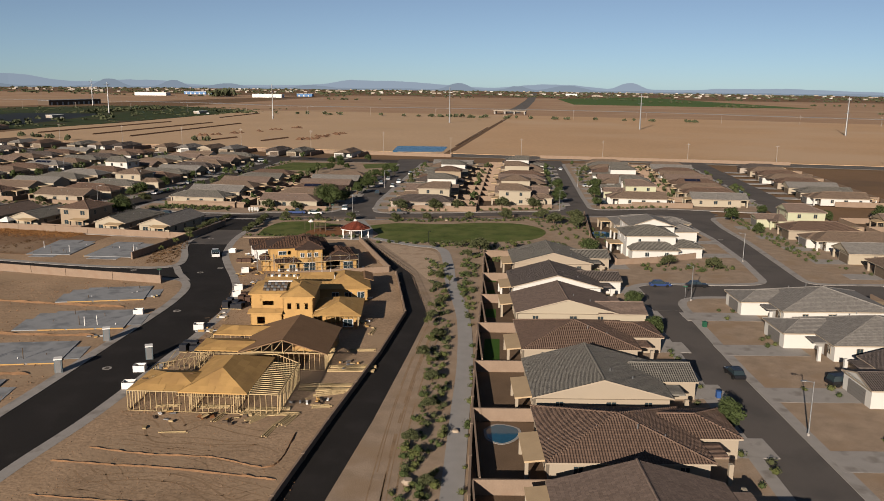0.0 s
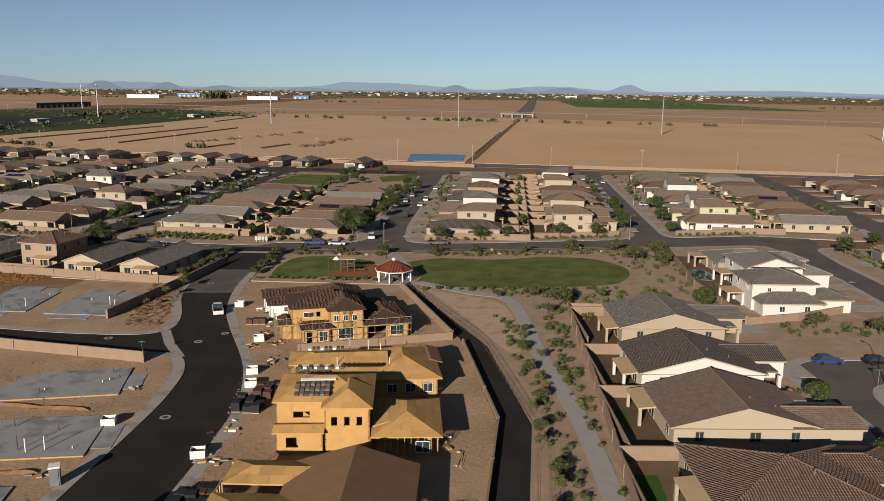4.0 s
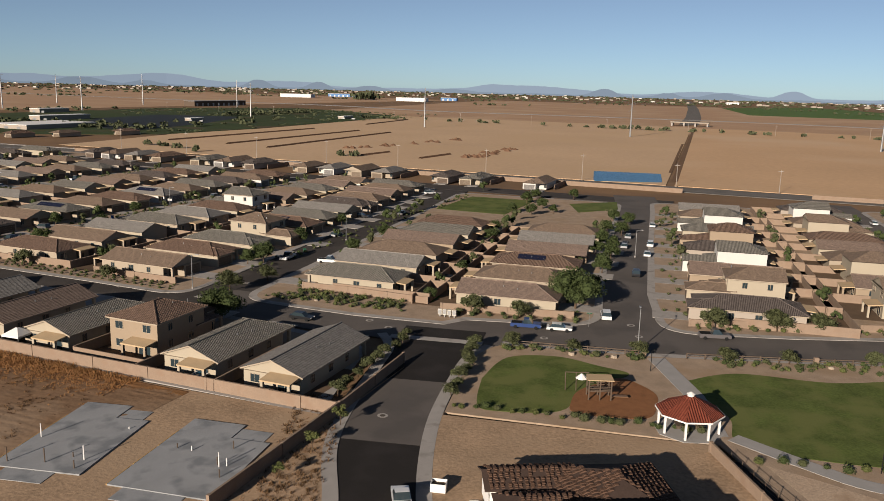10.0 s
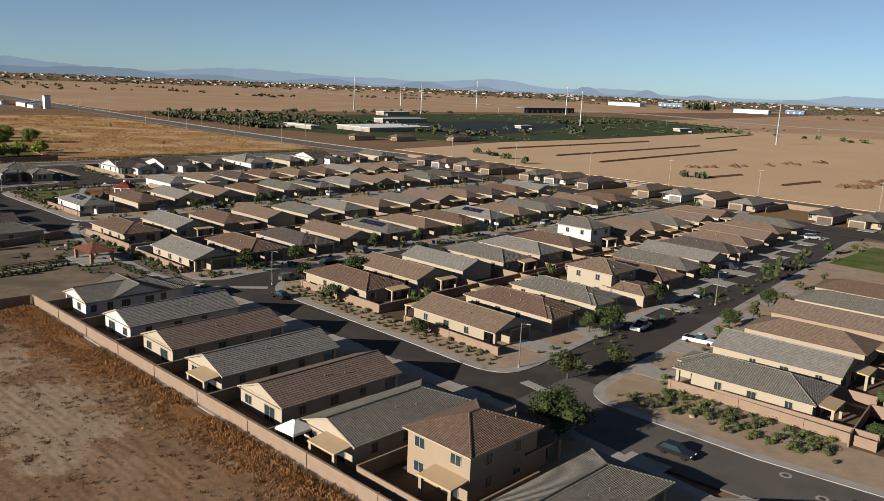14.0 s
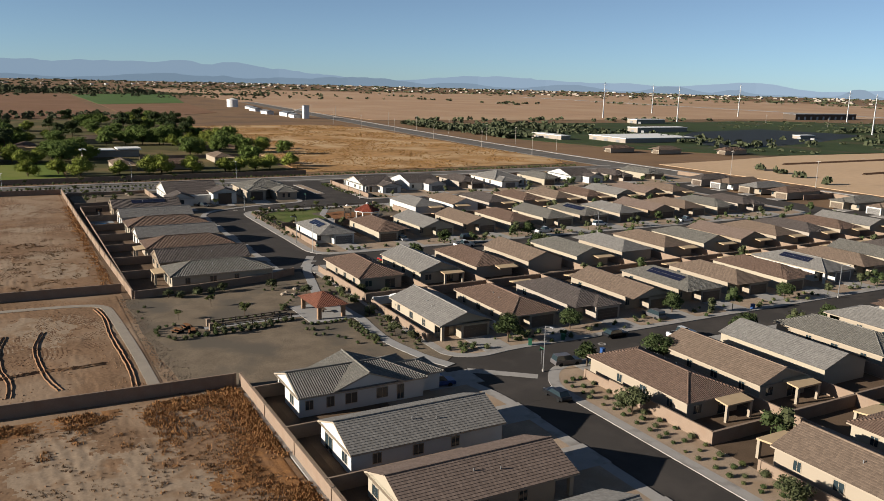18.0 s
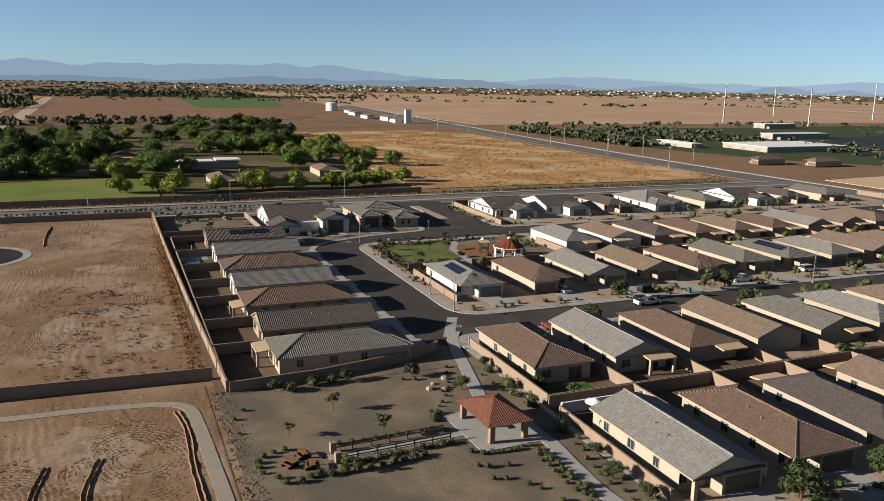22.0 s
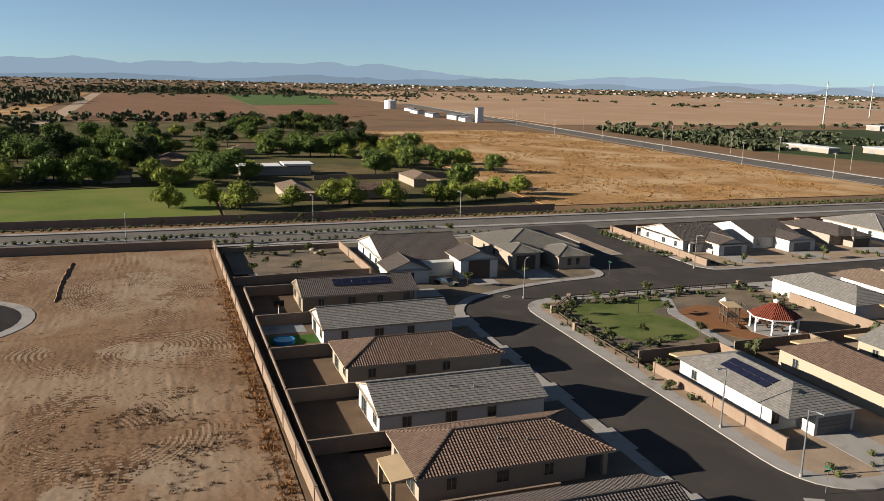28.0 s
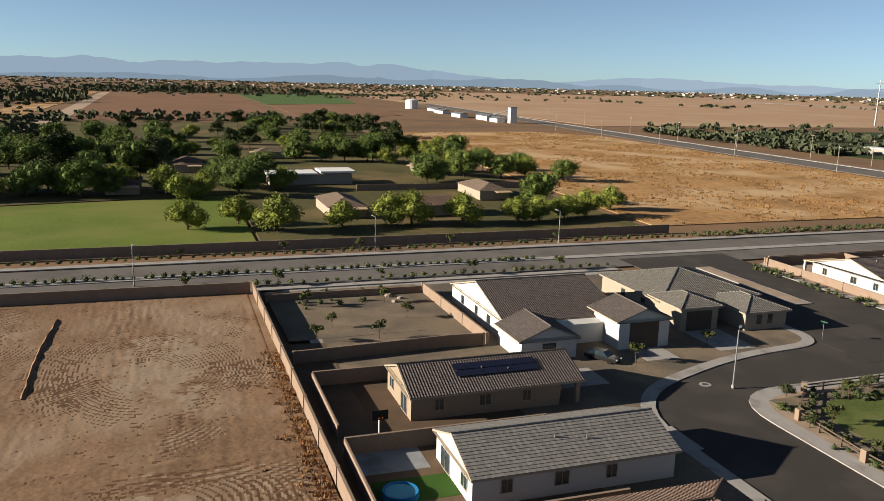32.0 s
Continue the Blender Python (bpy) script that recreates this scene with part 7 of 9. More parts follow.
def rail_fence(pts, step=3.0):
    ob = thing("rail_fence", "low brown two-rail timber fence with stone piers", "fence", group="rail fences")
    for p, q in zip(pts, pts[1:]):
        p, q = Vector(p), Vector(q)
        n = max(1, round((q - p).length / step))
        ang = math.degrees(math.atan2(q.y - p.y, q.x - p.x))
        ln = (q - p).length / n
        pm, rm = Shape().box(-0.08, 0.08, -0.08, 0.08, 0, 1.1).mesh("post", DARKTRIM), Shape().box(0, ln, -0.04, 0.04, 0, 0.14).mesh("rail", DARKTRIM)
        for i in range(n):
            c = p.lerp(q, i / n)
            part("post", pm, None, ob, at=pose(c.x, c.y, 0.14, 0, 0, ang))
            part("rail", rm, None, ob, at=pose(c.x, c.y, 0.6, 0, 0, ang))
            part("rail", rm, None, ob, at=pose(c.x, c.y, 1.0, 0, 0, ang))
        part("pier", Shape().box(-0.35, 0.35, -0.35, 0.35, 0, 1.3), BLOCK, ob, at=pose(q.x, q.y, 0.14, 0, 0, ang))


rail_fence([(-50, 257), (-28, 256.6)])
rail_fence([(-21, 257), (0, 259), (24, 262.6), (44, 266)])
rail_fence(wpts([(374, 242.6), (392, 242.4), (402, 243.4), (408.5, 250), (408.8, 288)]))
rail_fence(wpts([(290.4, 217.8), (289.7, 203.0)]), 2.4)
rail_fence(wpts([(287.8, 217.8), (286.9, 202.9)]), 2.4)
def steel_fence(pts, step=2.4):
    """A slim dark view fence: posts and thin rails."""
    ob = thing("steel_fence", "slim black steel fence beside the dark strip", "fence")
    for p, q in zip(pts, pts[1:]):
        p, q = Vector(p), Vector(q)
        n = max(1, round((q - p).length / step))
        ang = math.degrees(math.atan2(q.y - p.y, q.x - p.x))
        ln = (q - p).length / n
        pm, rm = Shape().box(-0.035, 0.035, -0.035, 0.035, 0, 1.3).mesh("post", DARKTRIM), Shape().box(0, ln, -0.015, 0.015, 0, 0.04).mesh("rail", DARKTRIM)
        for i in range(n):
            c = p.lerp(q, i / n)
            part("post", pm, None, ob, at=pose(c.x, c.y, 0.1, 0, 0, ang))
            for z in (0.3, 0.75, 1.25):
                part("rail", rm, None, ob, at=pose(c.x, c.y, z, 0, 0, ang))


steel_fence([(-20.5, 219), (-7, 183), (-2.2, 149)])
# square shelter in the gravel park
PIERSTONE = mat("pier_stone", (0.26, 0.165, 0.105), 0.9, 0.3, 1.5, 8, 0.4)
ob = thing("picnic_shelter", "square park shelter with a red tile roof on stone piers", "shelter", at=pose(*west(289.4, 224.6), 0.12, 0, 0, TURN + 2))
sh = Shape()
tiled(sh, roof_planes(-4.9, 4.9, -3.3, 3.3, 2.5, 0.36, True, True)[0])
part("roof", sh, tile_mat("rust_shelter_tile", (0.2, 0.082, 0.052)), ob)
for px in (-4.1, 4.1):
    for py in (-2.4, 2.4):
        part("pier", Shape().box(px - 0.35, px + 0.35, py - 0.35, py + 0.35, 0, 2.46), PIERSTONE, ob, "brown stone pier")
part("floor", Shape().box(-6.2, 6.0, -4.6, 5.6, 0, 0.08), PATHWAY, ob)
part("table", Shape().box(-0.9, 0.9, -0.4, 0.4, 0.75, 0.82).box(-0.2, 0.2, -0.2, 0.2, 0.08, 0.75), DARKTRIM, ob)
strip("path", smooth_line(wpts([(329, 236), (323.5, 233.3), (311, 230.2), (299.4, 227.4), (293.4, 226.6), (288, 228.6), (283.4, 229.6), (276, 229), (268.6, 228.8), (259.2, 230.6), (253.6, 232.8)])), 2, 0.17, PATHWAY, "pale concrete path through the gravel park", "path", 0.1)
strip("path", wpts([(288.3, 202), (289.2, 220)]), 1.5, 0.165, PATHWAY, "pale path between two rail fences", "path", 0.1)
strip("path", smooth_line(wpts([(315, 148), (313.6, 164), (313.2, 174.5), (312, 184), (309.4, 187.7), (303.6, 188.5), (292, 189), (280, 189.4), (264, 189.6)])), 1.7, 0.16, DUSTYPATH, "dusty new concrete path across the bare lot", "path", 0.1)


# ---- vehicles ----
CARPAINT = {k: mat("car_paint_" + k, c, 0.3, 0.03, 1, 4, 0, 0.2, 0.5) for k, c in (("white", (0.72, 0.72, 0.71)), ("black", (0.015, 0.015, 0.017)), ("silver", (0.38, 0.38, 0.39)), ("blue", (0.03, 0.06, 0.18)), ("red", (0.35, 0.02, 0.02)), ("grey", (0.13, 0.12, 0.12)))}
RUBBER = mat("tyre_rubber", (0.016, 0.016, 0.016), 0.9, 0.1, 2, 10, 0.1)


def make_car(color, kind):
    lab = {"sedan": "%s saloon car parked by the kerb", "suv": "%s sport utility car parked by the kerb", "pickup": "%s pickup truck parked by the kerb"}[kind] % color
    ob = thing("car" if kind != "pickup" else "pickup_truck", lab, "car" if kind != "pickup" else "pickup", group="parked vehicles")
    L, w, hb, ht = {"sedan": (4.7, 0.9, 0.85, 1.43), "suv": (4.8, 0.95, 1.0, 1.75), "pickup": (5.7, 0.98, 1.05, 1.85)}[kind]
    body = Shape()
    prof = [(-L / 2, 0.35), (L / 2 - 0.1, 0.35), (L / 2, 0.6), (L / 2 - 0.15, hb - 0.08), (L / 2 - 1.2, hb), (-L / 2 + 0.1, hb), (-L / 2, hb - 0.2)]
    for sgn in (-1, 1):
        f = [(x, sgn * w, z) for x, z in prof]
        body.face(f if sgn < 0 else f[::-1])
    for i in range(len(prof)):
        (x0, z0), (x1, z1) = prof[i], prof[(i + 1) % len(prof)]
        body.face([(x0, -w, z0), (x0, w, z0), (x1, w, z1), (x1, -w, z1)])
    part("body", body, CARPAINT[color], ob)
    xa, xb = {"sedan": (-1.9, 1.1), "suv": (-2.3, 1.1), "pickup": (-0.6, 1.3)}[kind]
    cab = Shape()
    lo, hi = [(xa, hb), (xb, hb)], [(xa + (0.5 if kind == "sedan" else 0.2), ht), (xb - 0.75, ht)]
    a, b = w - 0.06, w - 0.2
    A = [(lo[0][0], -a, hb), (lo[1][0], -a, hb), (lo[1][0], a, hb), (lo[0][0], a, hb)]
    B = [(hi[0][0], -b, ht), (hi[1][0], -b, ht), (hi[1][0], b, ht), (hi[0][0], b, ht)]
    for i in range(4):
        j = (i + 1) % 4
        cab.face([A[i], A[j], B[j], B[i]])
    part("glazing", cab, GLASS, ob)
    part("roof", Shape().box(hi[0][0], hi[1][0], -b, b, ht - 0.02, ht + 0.03), CARPAINT[color], ob)
    if kind == "pickup":
        part("truck_bed", Shape().box(-L / 2 + 0.15, -0.75, -w + 0.12, w - 0.12, hb - 0.02, hb + 0.01), RUBBER, ob)
    for x in (-L / 2 + 0.95, L / 2 - 0.95):
        for y in (-w + 0.08, w - 0.08):
            part("wheel", Shape().tube((x, y - 0.12, 0.34), (x, y + 0.12, 0.34), 0.34, 0.34, 10).tube((x, y + 0.12, 0.34), (x, y - 0.12, 0.34), 0.34, 0.34, 10), RUBBER, ob)
    for y in (-w + 0.25, w - 0.25):
        part("headlight", Shape().box(L / 2 - 0.16, L / 2 + 0.01, y - 0.17, y + 0.17, 0.6, 0.75), WHITE, ob)
    return ob


CARS = {}
def put_car(color, kind, x, y, rz):
    m = pose(x, y, 0.04, 0, 0, rz)
    key = (color, kind)
    if key in CARS:
        return copy_thing(CARS[key], m)
    CARS[key] = make_car(color, kind)
    CARS[key].matrix_basis = m


W1 = 90 + TURN
for c, k, x, y, r in [("blue", "pickup", -48.6, 268.6, 0), ("white", "sedan", -42.4, 268.2, 0), ("grey", "pickup", -14.4, 270.3, 5), ("white", "suv", -33.6, 278.8, 92), ("black", "suv", -25.2, 318, 86), ("white", "sedan", -20.6, 343, 84),
                      ("white", "suv", -18.6, 357.5, 84), ("silver", "sedan", -26.2, 353, 84), ("silver", "sedan", -24.2, 369, 84), ("white", "sedan", -15, 392, 84), ("white", "pickup", *west(176.6, 281.4), 84), ("silver", "sedan", -109, 346, 80), ("white", "pickup", -100.2, 311.5, 0),
                      ("black", "sedan", -90.5, 263.4, -10), ("black", "suv", -110.5, 380, 0), ("white", "suv", -99.5, 446, 40), ("black", "sedan", *west(235.7, 240.2), 168), ("blue", "suv", *west(247, 227), 70), ("grey", "suv", *west(246.4, 250), 70),
                      ("black", "sedan", *west(254.4, 267), W1), ("grey", "suv", *west(260.6, 282), W1 + 90), ("white", "pickup", *west(249.2, 278), W1), ("white", "pickup", -264.6, 347, W1), ("black", "suv", -271, 354.6, W1), ("red", "sedan", *west(324.6, 253.6), W1 + 90), ("white", "pickup", -266.4, 381.6, W1),
                      ("silver", "sedan", -281, 338.4, W1 + 90), ("white", "suv", -264.2, 405.6, W1), ("white", "pickup", -57.4, 200.4, 107), ("black", "sedan", *west(425, 232), 20), ("black", "suv", *west(419, 219.6), 60),
                      ("blue", "sedan", 49.2, 173.6, 0), ("black", "sedan", 57.4, 173.4, 0), ("black", "sedan", 45.8, 117.6, 92), ("black", "suv", 61, 114.2, 10), ("black", "pickup", 66, 110.6, 10), ("black", "suv", 60.4, 297.4, 100), ("white", "sedan", 64.6, 350, 10),
                      ("white", "sedan", 62.6, 421, 86), ("white", "suv", 124, 330, 80), ("silver", "sedan", 118, 345, 10), ("white", "suv", 118, 312, 80), ("white", "pickup", *west(341.6, 372), W1), ("silver", "suv", *west(259, 360), W1), ("white", "sedan", *west(244, 350), W1 + 90),
                      ("white", "sedan", *west(325, 330), W1), ("silver", "suv", *west(407, 330), W1), ("grey", "sedan", *west(181, 360), W1)]:
    put_car(c, k, x, y, r)
GREENBIN = mat("green_bin_plastic", (0.024, 0.096, 0.056), 0.5, 0.1, 1, 6, 0.05)
BLUEBIN = mat("blue_bin_plastic", (0.032, 0.080, 0.224), 0.5, 0.1, 1, 6, 0.05)
for i, (x, y) in enumerate([(40.2, 108.5), (49.3, 143), west(256.6, 250), west(256.6, 257), west(247.6, 258.4), west(325, 246), west(177, 290), west(246.3, 322), west(256.5, 305), west(338, 296)]):
    ob = thing("wheelie_bin", "green plastic wheeled rubbish bin at the kerb" if i % 4 else "blue plastic wheeled recycling bin at the kerb", "bin", at=pose(x, y, 0.14, 0, 0, 20 * i), group="wheeled bins")
    part("tub", Shape().slab([(-0.3, -0.32), (0.3, -0.32), (0.3, 0.32), (-0.3, 0.32)], 0.05, 1.0), GREENBIN if i % 4 else BLUEBIN, ob)
    part("lid", Shape().box(-0.34, 0.34, -0.36, 0.36, 1.0, 1.08), GREENBIN if i % 4 else BLUEBIN, ob)


# ---- far country ----
rnd = random.Random(77)
def far_point(d0, d1, a0=-75, a1=62):
    az, d = radians(rnd.uniform(a0, a1)), math.sqrt(rnd.uniform(d0 * d0, d1 * d1))
    return d * math.sin(az) - 100, d * math.cos(az) + 150
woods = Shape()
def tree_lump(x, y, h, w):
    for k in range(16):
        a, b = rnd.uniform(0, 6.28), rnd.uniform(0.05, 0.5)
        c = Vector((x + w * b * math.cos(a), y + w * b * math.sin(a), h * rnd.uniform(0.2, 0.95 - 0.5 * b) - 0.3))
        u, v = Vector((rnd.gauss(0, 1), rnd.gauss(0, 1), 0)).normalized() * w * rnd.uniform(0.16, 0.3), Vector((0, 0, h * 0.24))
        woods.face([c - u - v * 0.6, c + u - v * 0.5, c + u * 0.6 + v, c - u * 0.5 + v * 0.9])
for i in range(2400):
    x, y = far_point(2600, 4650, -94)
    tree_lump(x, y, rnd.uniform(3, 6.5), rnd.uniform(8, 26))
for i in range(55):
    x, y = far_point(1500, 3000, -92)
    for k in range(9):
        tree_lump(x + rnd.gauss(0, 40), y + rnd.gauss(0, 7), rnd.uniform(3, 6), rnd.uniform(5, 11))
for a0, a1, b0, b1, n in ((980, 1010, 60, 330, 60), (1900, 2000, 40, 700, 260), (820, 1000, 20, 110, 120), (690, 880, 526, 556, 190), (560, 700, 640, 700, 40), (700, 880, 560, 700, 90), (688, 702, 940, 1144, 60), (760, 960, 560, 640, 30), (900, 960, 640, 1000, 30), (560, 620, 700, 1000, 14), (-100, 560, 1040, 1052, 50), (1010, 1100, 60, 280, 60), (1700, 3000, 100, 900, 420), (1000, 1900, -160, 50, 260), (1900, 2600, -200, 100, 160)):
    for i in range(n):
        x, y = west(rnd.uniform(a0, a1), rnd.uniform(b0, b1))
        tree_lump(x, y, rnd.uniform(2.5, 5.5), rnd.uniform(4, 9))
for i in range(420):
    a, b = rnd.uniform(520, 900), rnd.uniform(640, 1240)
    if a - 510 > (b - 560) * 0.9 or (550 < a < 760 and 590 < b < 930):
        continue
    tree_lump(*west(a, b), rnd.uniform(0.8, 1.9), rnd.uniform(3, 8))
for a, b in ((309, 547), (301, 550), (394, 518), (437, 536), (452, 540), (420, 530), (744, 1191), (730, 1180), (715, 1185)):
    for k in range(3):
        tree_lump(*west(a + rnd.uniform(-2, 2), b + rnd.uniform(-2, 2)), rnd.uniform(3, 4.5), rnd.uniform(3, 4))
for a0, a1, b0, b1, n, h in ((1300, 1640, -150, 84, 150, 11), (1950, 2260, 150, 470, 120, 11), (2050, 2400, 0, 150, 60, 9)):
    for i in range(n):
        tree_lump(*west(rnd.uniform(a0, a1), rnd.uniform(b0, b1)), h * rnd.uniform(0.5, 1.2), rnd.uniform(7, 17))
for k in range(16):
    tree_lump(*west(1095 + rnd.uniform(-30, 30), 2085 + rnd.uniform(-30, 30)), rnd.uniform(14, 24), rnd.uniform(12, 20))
# leaf colour is dulled to stand in for the haze of distance
thing("far_woods", "distant dark green trees across the plain", "woods", kind="stuff", shape=woods, mats=mat("haze_dulled_foliage", (0.07, 0.078, 0.042), 0.9, 0.3, 0.05, 0.5, 0))
town, town2 = Shape(), Shape()
for i in range(800):
    x, y = far_point(3000, 4650, -94)
    w, d, h = rnd.uniform(8, 18), rnd.uniform(8, 16), rnd.uniform(3, 4.6)
    (town if rnd.random() < 0.14 else town2).box(x - w / 2, x + w / 2, y - d / 2, y + d / 2, -0.3, h, 0, False)
thing("far_town", "distant low pale buildings of a town", "town", kind="stuff", shape=town, mats=WALLS[2])
thing("far_town", "distant low brown-roofed houses of a town", "town", kind="stuff", shape=town2, mats=WALLS[4])


def shed(x, y, rz, w, d, h, wall_mat, label, name="warehouse", roof_mat=None):
    ob = thing(name, label, "building", at=pose(x, y, -0.3, 0, 0, rz))
    part("wall", Shape().box(-w / 2, w / 2, -d / 2, d / 2, 0, h), wall_mat, ob)
    part("roof", Shape().slab([(-w / 2 - 0.4, -d / 2 - 0.4), (w / 2 + 0.4, -d / 2 - 0.4), (w / 2 + 0.4, d / 2 + 0.4), (-w / 2 - 0.4, d / 2 + 0.4)], h, h + 0.5), roof_mat or WHITE, ob)
    for k in range(max(2, int(w / 14))):
        part("door", Shape().box(-w / 2 + 5 + k * 14, -w / 2 + 9 + k * 14, -d / 2 - 0.1, -d / 2 + 0.1, 0, h * 0.6), STEEL, ob)


def along(px_dir, dist):
    """A place at a bearing (degrees from +y, to the east) and a distance."""
    return (dist * math.sin(radians(px_dir)), dist * math.cos(radians(px_dir)))


shed(*along(-19.5, 2500), 0, 90, 40, 9, WHITE, "long white warehouse on the plain")
shed(*along(-16.5, 2750), 0, 90, 40, 9, mat("blue_cladding", (0.10, 0.2, 0.38), 0.6, 0.05, 1, 4, 0), "blue and white warehouse on the plain")
shed(*along(-12.0, 2300), 0, 80, 40, 9, WHITE, "long white warehouse on the plain")
shed(*along(-9.5, 2500), 0, 46, 30, 8, mat("blue_cladding_b", (0.10, 0.2, 0.38), 0.6, 0.05, 1, 4, 0), "blue warehouse beside a white one")
shed(*along(9, 3300), 0, 44, 24, 8, WHITE, "white warehouse far on the plain")
for a, b, w, d, h, lab in ((650, 634, 44, 74, 3.6, "pale greenhouse of the plant nursery"), (740, 736, 14, 64, 4.6, "white-roofed shed of the plant nursery"), (880, 850, 16, 44, 4.6, "white nursery shed among the plants"), (640, 820, 8, 20, 3, "white nursery trailer among the plants"), (560, 1010, 8, 24, 3, "white nursery trailer among the plants"), (688, 570, 40, 9, 3.2, "long open nursery carport")):
    shed(*west(a, b), TURN, w, d, h, WALLS[4], lab, "greenhouse", WHITE)
shed(*west(955, 1268), TURN + 90, 140, 22, 8, DARKTRIM, "long dark open shade building", "shade_building", SLAB)
sheet("ground", wpts([(656, 676), (560, 640), (597, 779), (662, 940), (760, 905), (735, 778)]), 0.02, mat("shade_cloth", (0.03, 0.035, 0.04), 0.8, 0.15, 0.1, 1, 0.1), "black shade cloth over nursery rows", "shade cloth", 0.2)
for i, (a, b) in enumerate([(566, 536), (549, 562), (533, 606)]):
    put_house(["b1", "t1", "b1"][i], *west(a, b), TURN + 180)
# farm works with its silo, tank and sheds
ob = thing("farm_works", "white silo, tank and long sheds of a farm works", "building", at=pose(*west(0, 0), -0.3, 0, 0, TURN))
part("silo", Shape().box(-999, -993, 464, 470, 0, 13.5), WHITE, ob)
part("silo_cap", Shape().box(-999.3, -992.7, 463.7, 470.3, 13.5, 14.1), STEEL, ob)
part("tank", Shape().tube((-1305, 466, 0), (-1305, 466, 10.5), 8, 8, 18).tube((-1305, 466, 10.5), (-1305, 466, 12), 8.2, 1, 18), WHITE, ob)
for x0, x1, y0, y1, h in ((-1190, -1162, 458, 466, 3.4), (-1110, -1084, 450, 458, 3.6), (-1062, -1034, 458, 468, 4.2), (-1022, -1004, 456, 464, 3.6), (-1255, -1221, 470, 477, 3)):
    part("shed", Shape().box(x0, x1, y0, y1, 0, h), WHITE, ob)
    ym = (y0 + y1) / 2
    rf = Shape()
    rf.face([(x0 - 1, y0 - 1, h), (x1 + 1, y0 - 1, h), (x1 + 1, ym, h + 1.4), (x0 - 1, ym, h + 1.4)])
    rf.face([(x0 - 1, ym, h + 1.4), (x1 + 1, ym, h + 1.4), (x1 + 1, y1 + 1, h), (x0 - 1, y1 + 1, h)])
    for x in (x0 - 1, x1 + 1):
        rf.face([(x, y0 - 1, h), (x, y1 + 1, h), (x, ym, h + 1.4)])
    part("shed_roof", rf, STEEL, ob, "grey metal pitched roof")
part("conveyor", Shape().tube((-999, 466, 11.5), (-1030, 462, 5.2), 0.5, 0.5, 6), STEEL, ob)
# farmhouses among the trees
for a, b, k, r in ((549, 222, "t1", 90), (543, 246, "b1", 0), (600, 165, "b1", 90), (573, 273, "t1", 90), (700, 225, "t1", 0), (655, 185, "b1", 90), (640, 280, "t1", 0), (760, 160, "b1", 0)):
    put_house(k, *west(a, b), TURN + r)
ob = thing("flat_house", "low modern white flat-roofed house among trees", "house", at=pose(*west(612, 226), 0, 0, 0, TURN + 90))
part("wall", Shape().box(-16, 12, -5, 5, 0, 3.4), WALLS[4], ob)
part("roof", Shape().box(-17, 0, -6, 6, 3.4, 3.9), WHITE, ob)
part("roof", Shape().box(1, 13, -6, 6, 3.8, 4.5), WHITE, ob)
block_wall(wpts([(590, 236), (590, 296)]), 1.9, "long pale farmyard wall", 10)
# fields: dark furrow strips and spoil heaps
HEAP = mat("dark_soil", (0.16, 0.09, 0.055), 0.95, 0.25, 0.3, 2, 0.5)
furrows = Shape()
for (a0, b0), (a1, b1) in (((418, 580), (425, 790)), ((378, 570), (390, 785)), ((470, 581), (472, 787)), ((473, 898), (491, 1046)), ((300, 556), (297, 590)), ((262, 560), (258, 600))):
    (x0, y0), (x1, y1) = west(a0, b0), west(a1, b1)
    n = Vector((-(y1 - y0), x1 - x0)).normalized() * 1.3
    furrows.face([(x0 - n.x, y0 - n.y, -0.1), (x1 - n.x, y1 - n.y, -0.1), (x1, y1, 0.9), (x0, y0, 0.9)])
    furrows.face([(x0, y0, 0.9), (x1, y1, 0.9), (x1 + n.x, y1 + n.y, -0.1), (x0 + n.x, y0 + n.y, -0.1)])
thing("soil_berms", "long low berms of soil across the field", "berms", kind="stuff", shape=furrows, mats=HEAP)
heaps = Shape()
for i in range(60):
    a, b = rnd.choice([(333, 603), (327, 620), (322, 640), (316, 670), (310, 700), (304, 738), (238, 590), (238, 605), (239, 625), (239, 645), (239, 660)])
    x, y = west(a + rnd.uniform(-6, 6), b + rnd.uniform(-8, 8))
    h, r = rnd.uniform(0.8, 2.0), rnd.uniform(2, 4)
    ring = [(x + r * rnd.uniform(0.7, 1.1) * math.cos(t), y + r * rnd.uniform(0.7, 1.1) * math.sin(t), -0.1) for t in [k * 1.047 for k in range(6)]]
    for k in range(6):
        heaps.face([ring[k], ring[(k + 1) % 6], (x, y, h)])
thing("soil_heaps", "rough heaps of dug soil on the field", "soil heaps", kind="stuff", shape=heaps, mats=HEAP)
# highway bridge over the farm road
ob = thing("highway_bridge", "low concrete highway bridge over a road", "bridge", at=pose(102, 1209, -0.3, 0, 0, TURN))
part("deck", Shape().box(-24, 24, -9, 9, 4.5, 5.8), DUSTYPATH, ob)
for px in (-22, -7, 7, 22):
    part("pier", Shape().box(px - 1, px + 1, -8, 8, 0, 4.5), CONCRETE, ob)

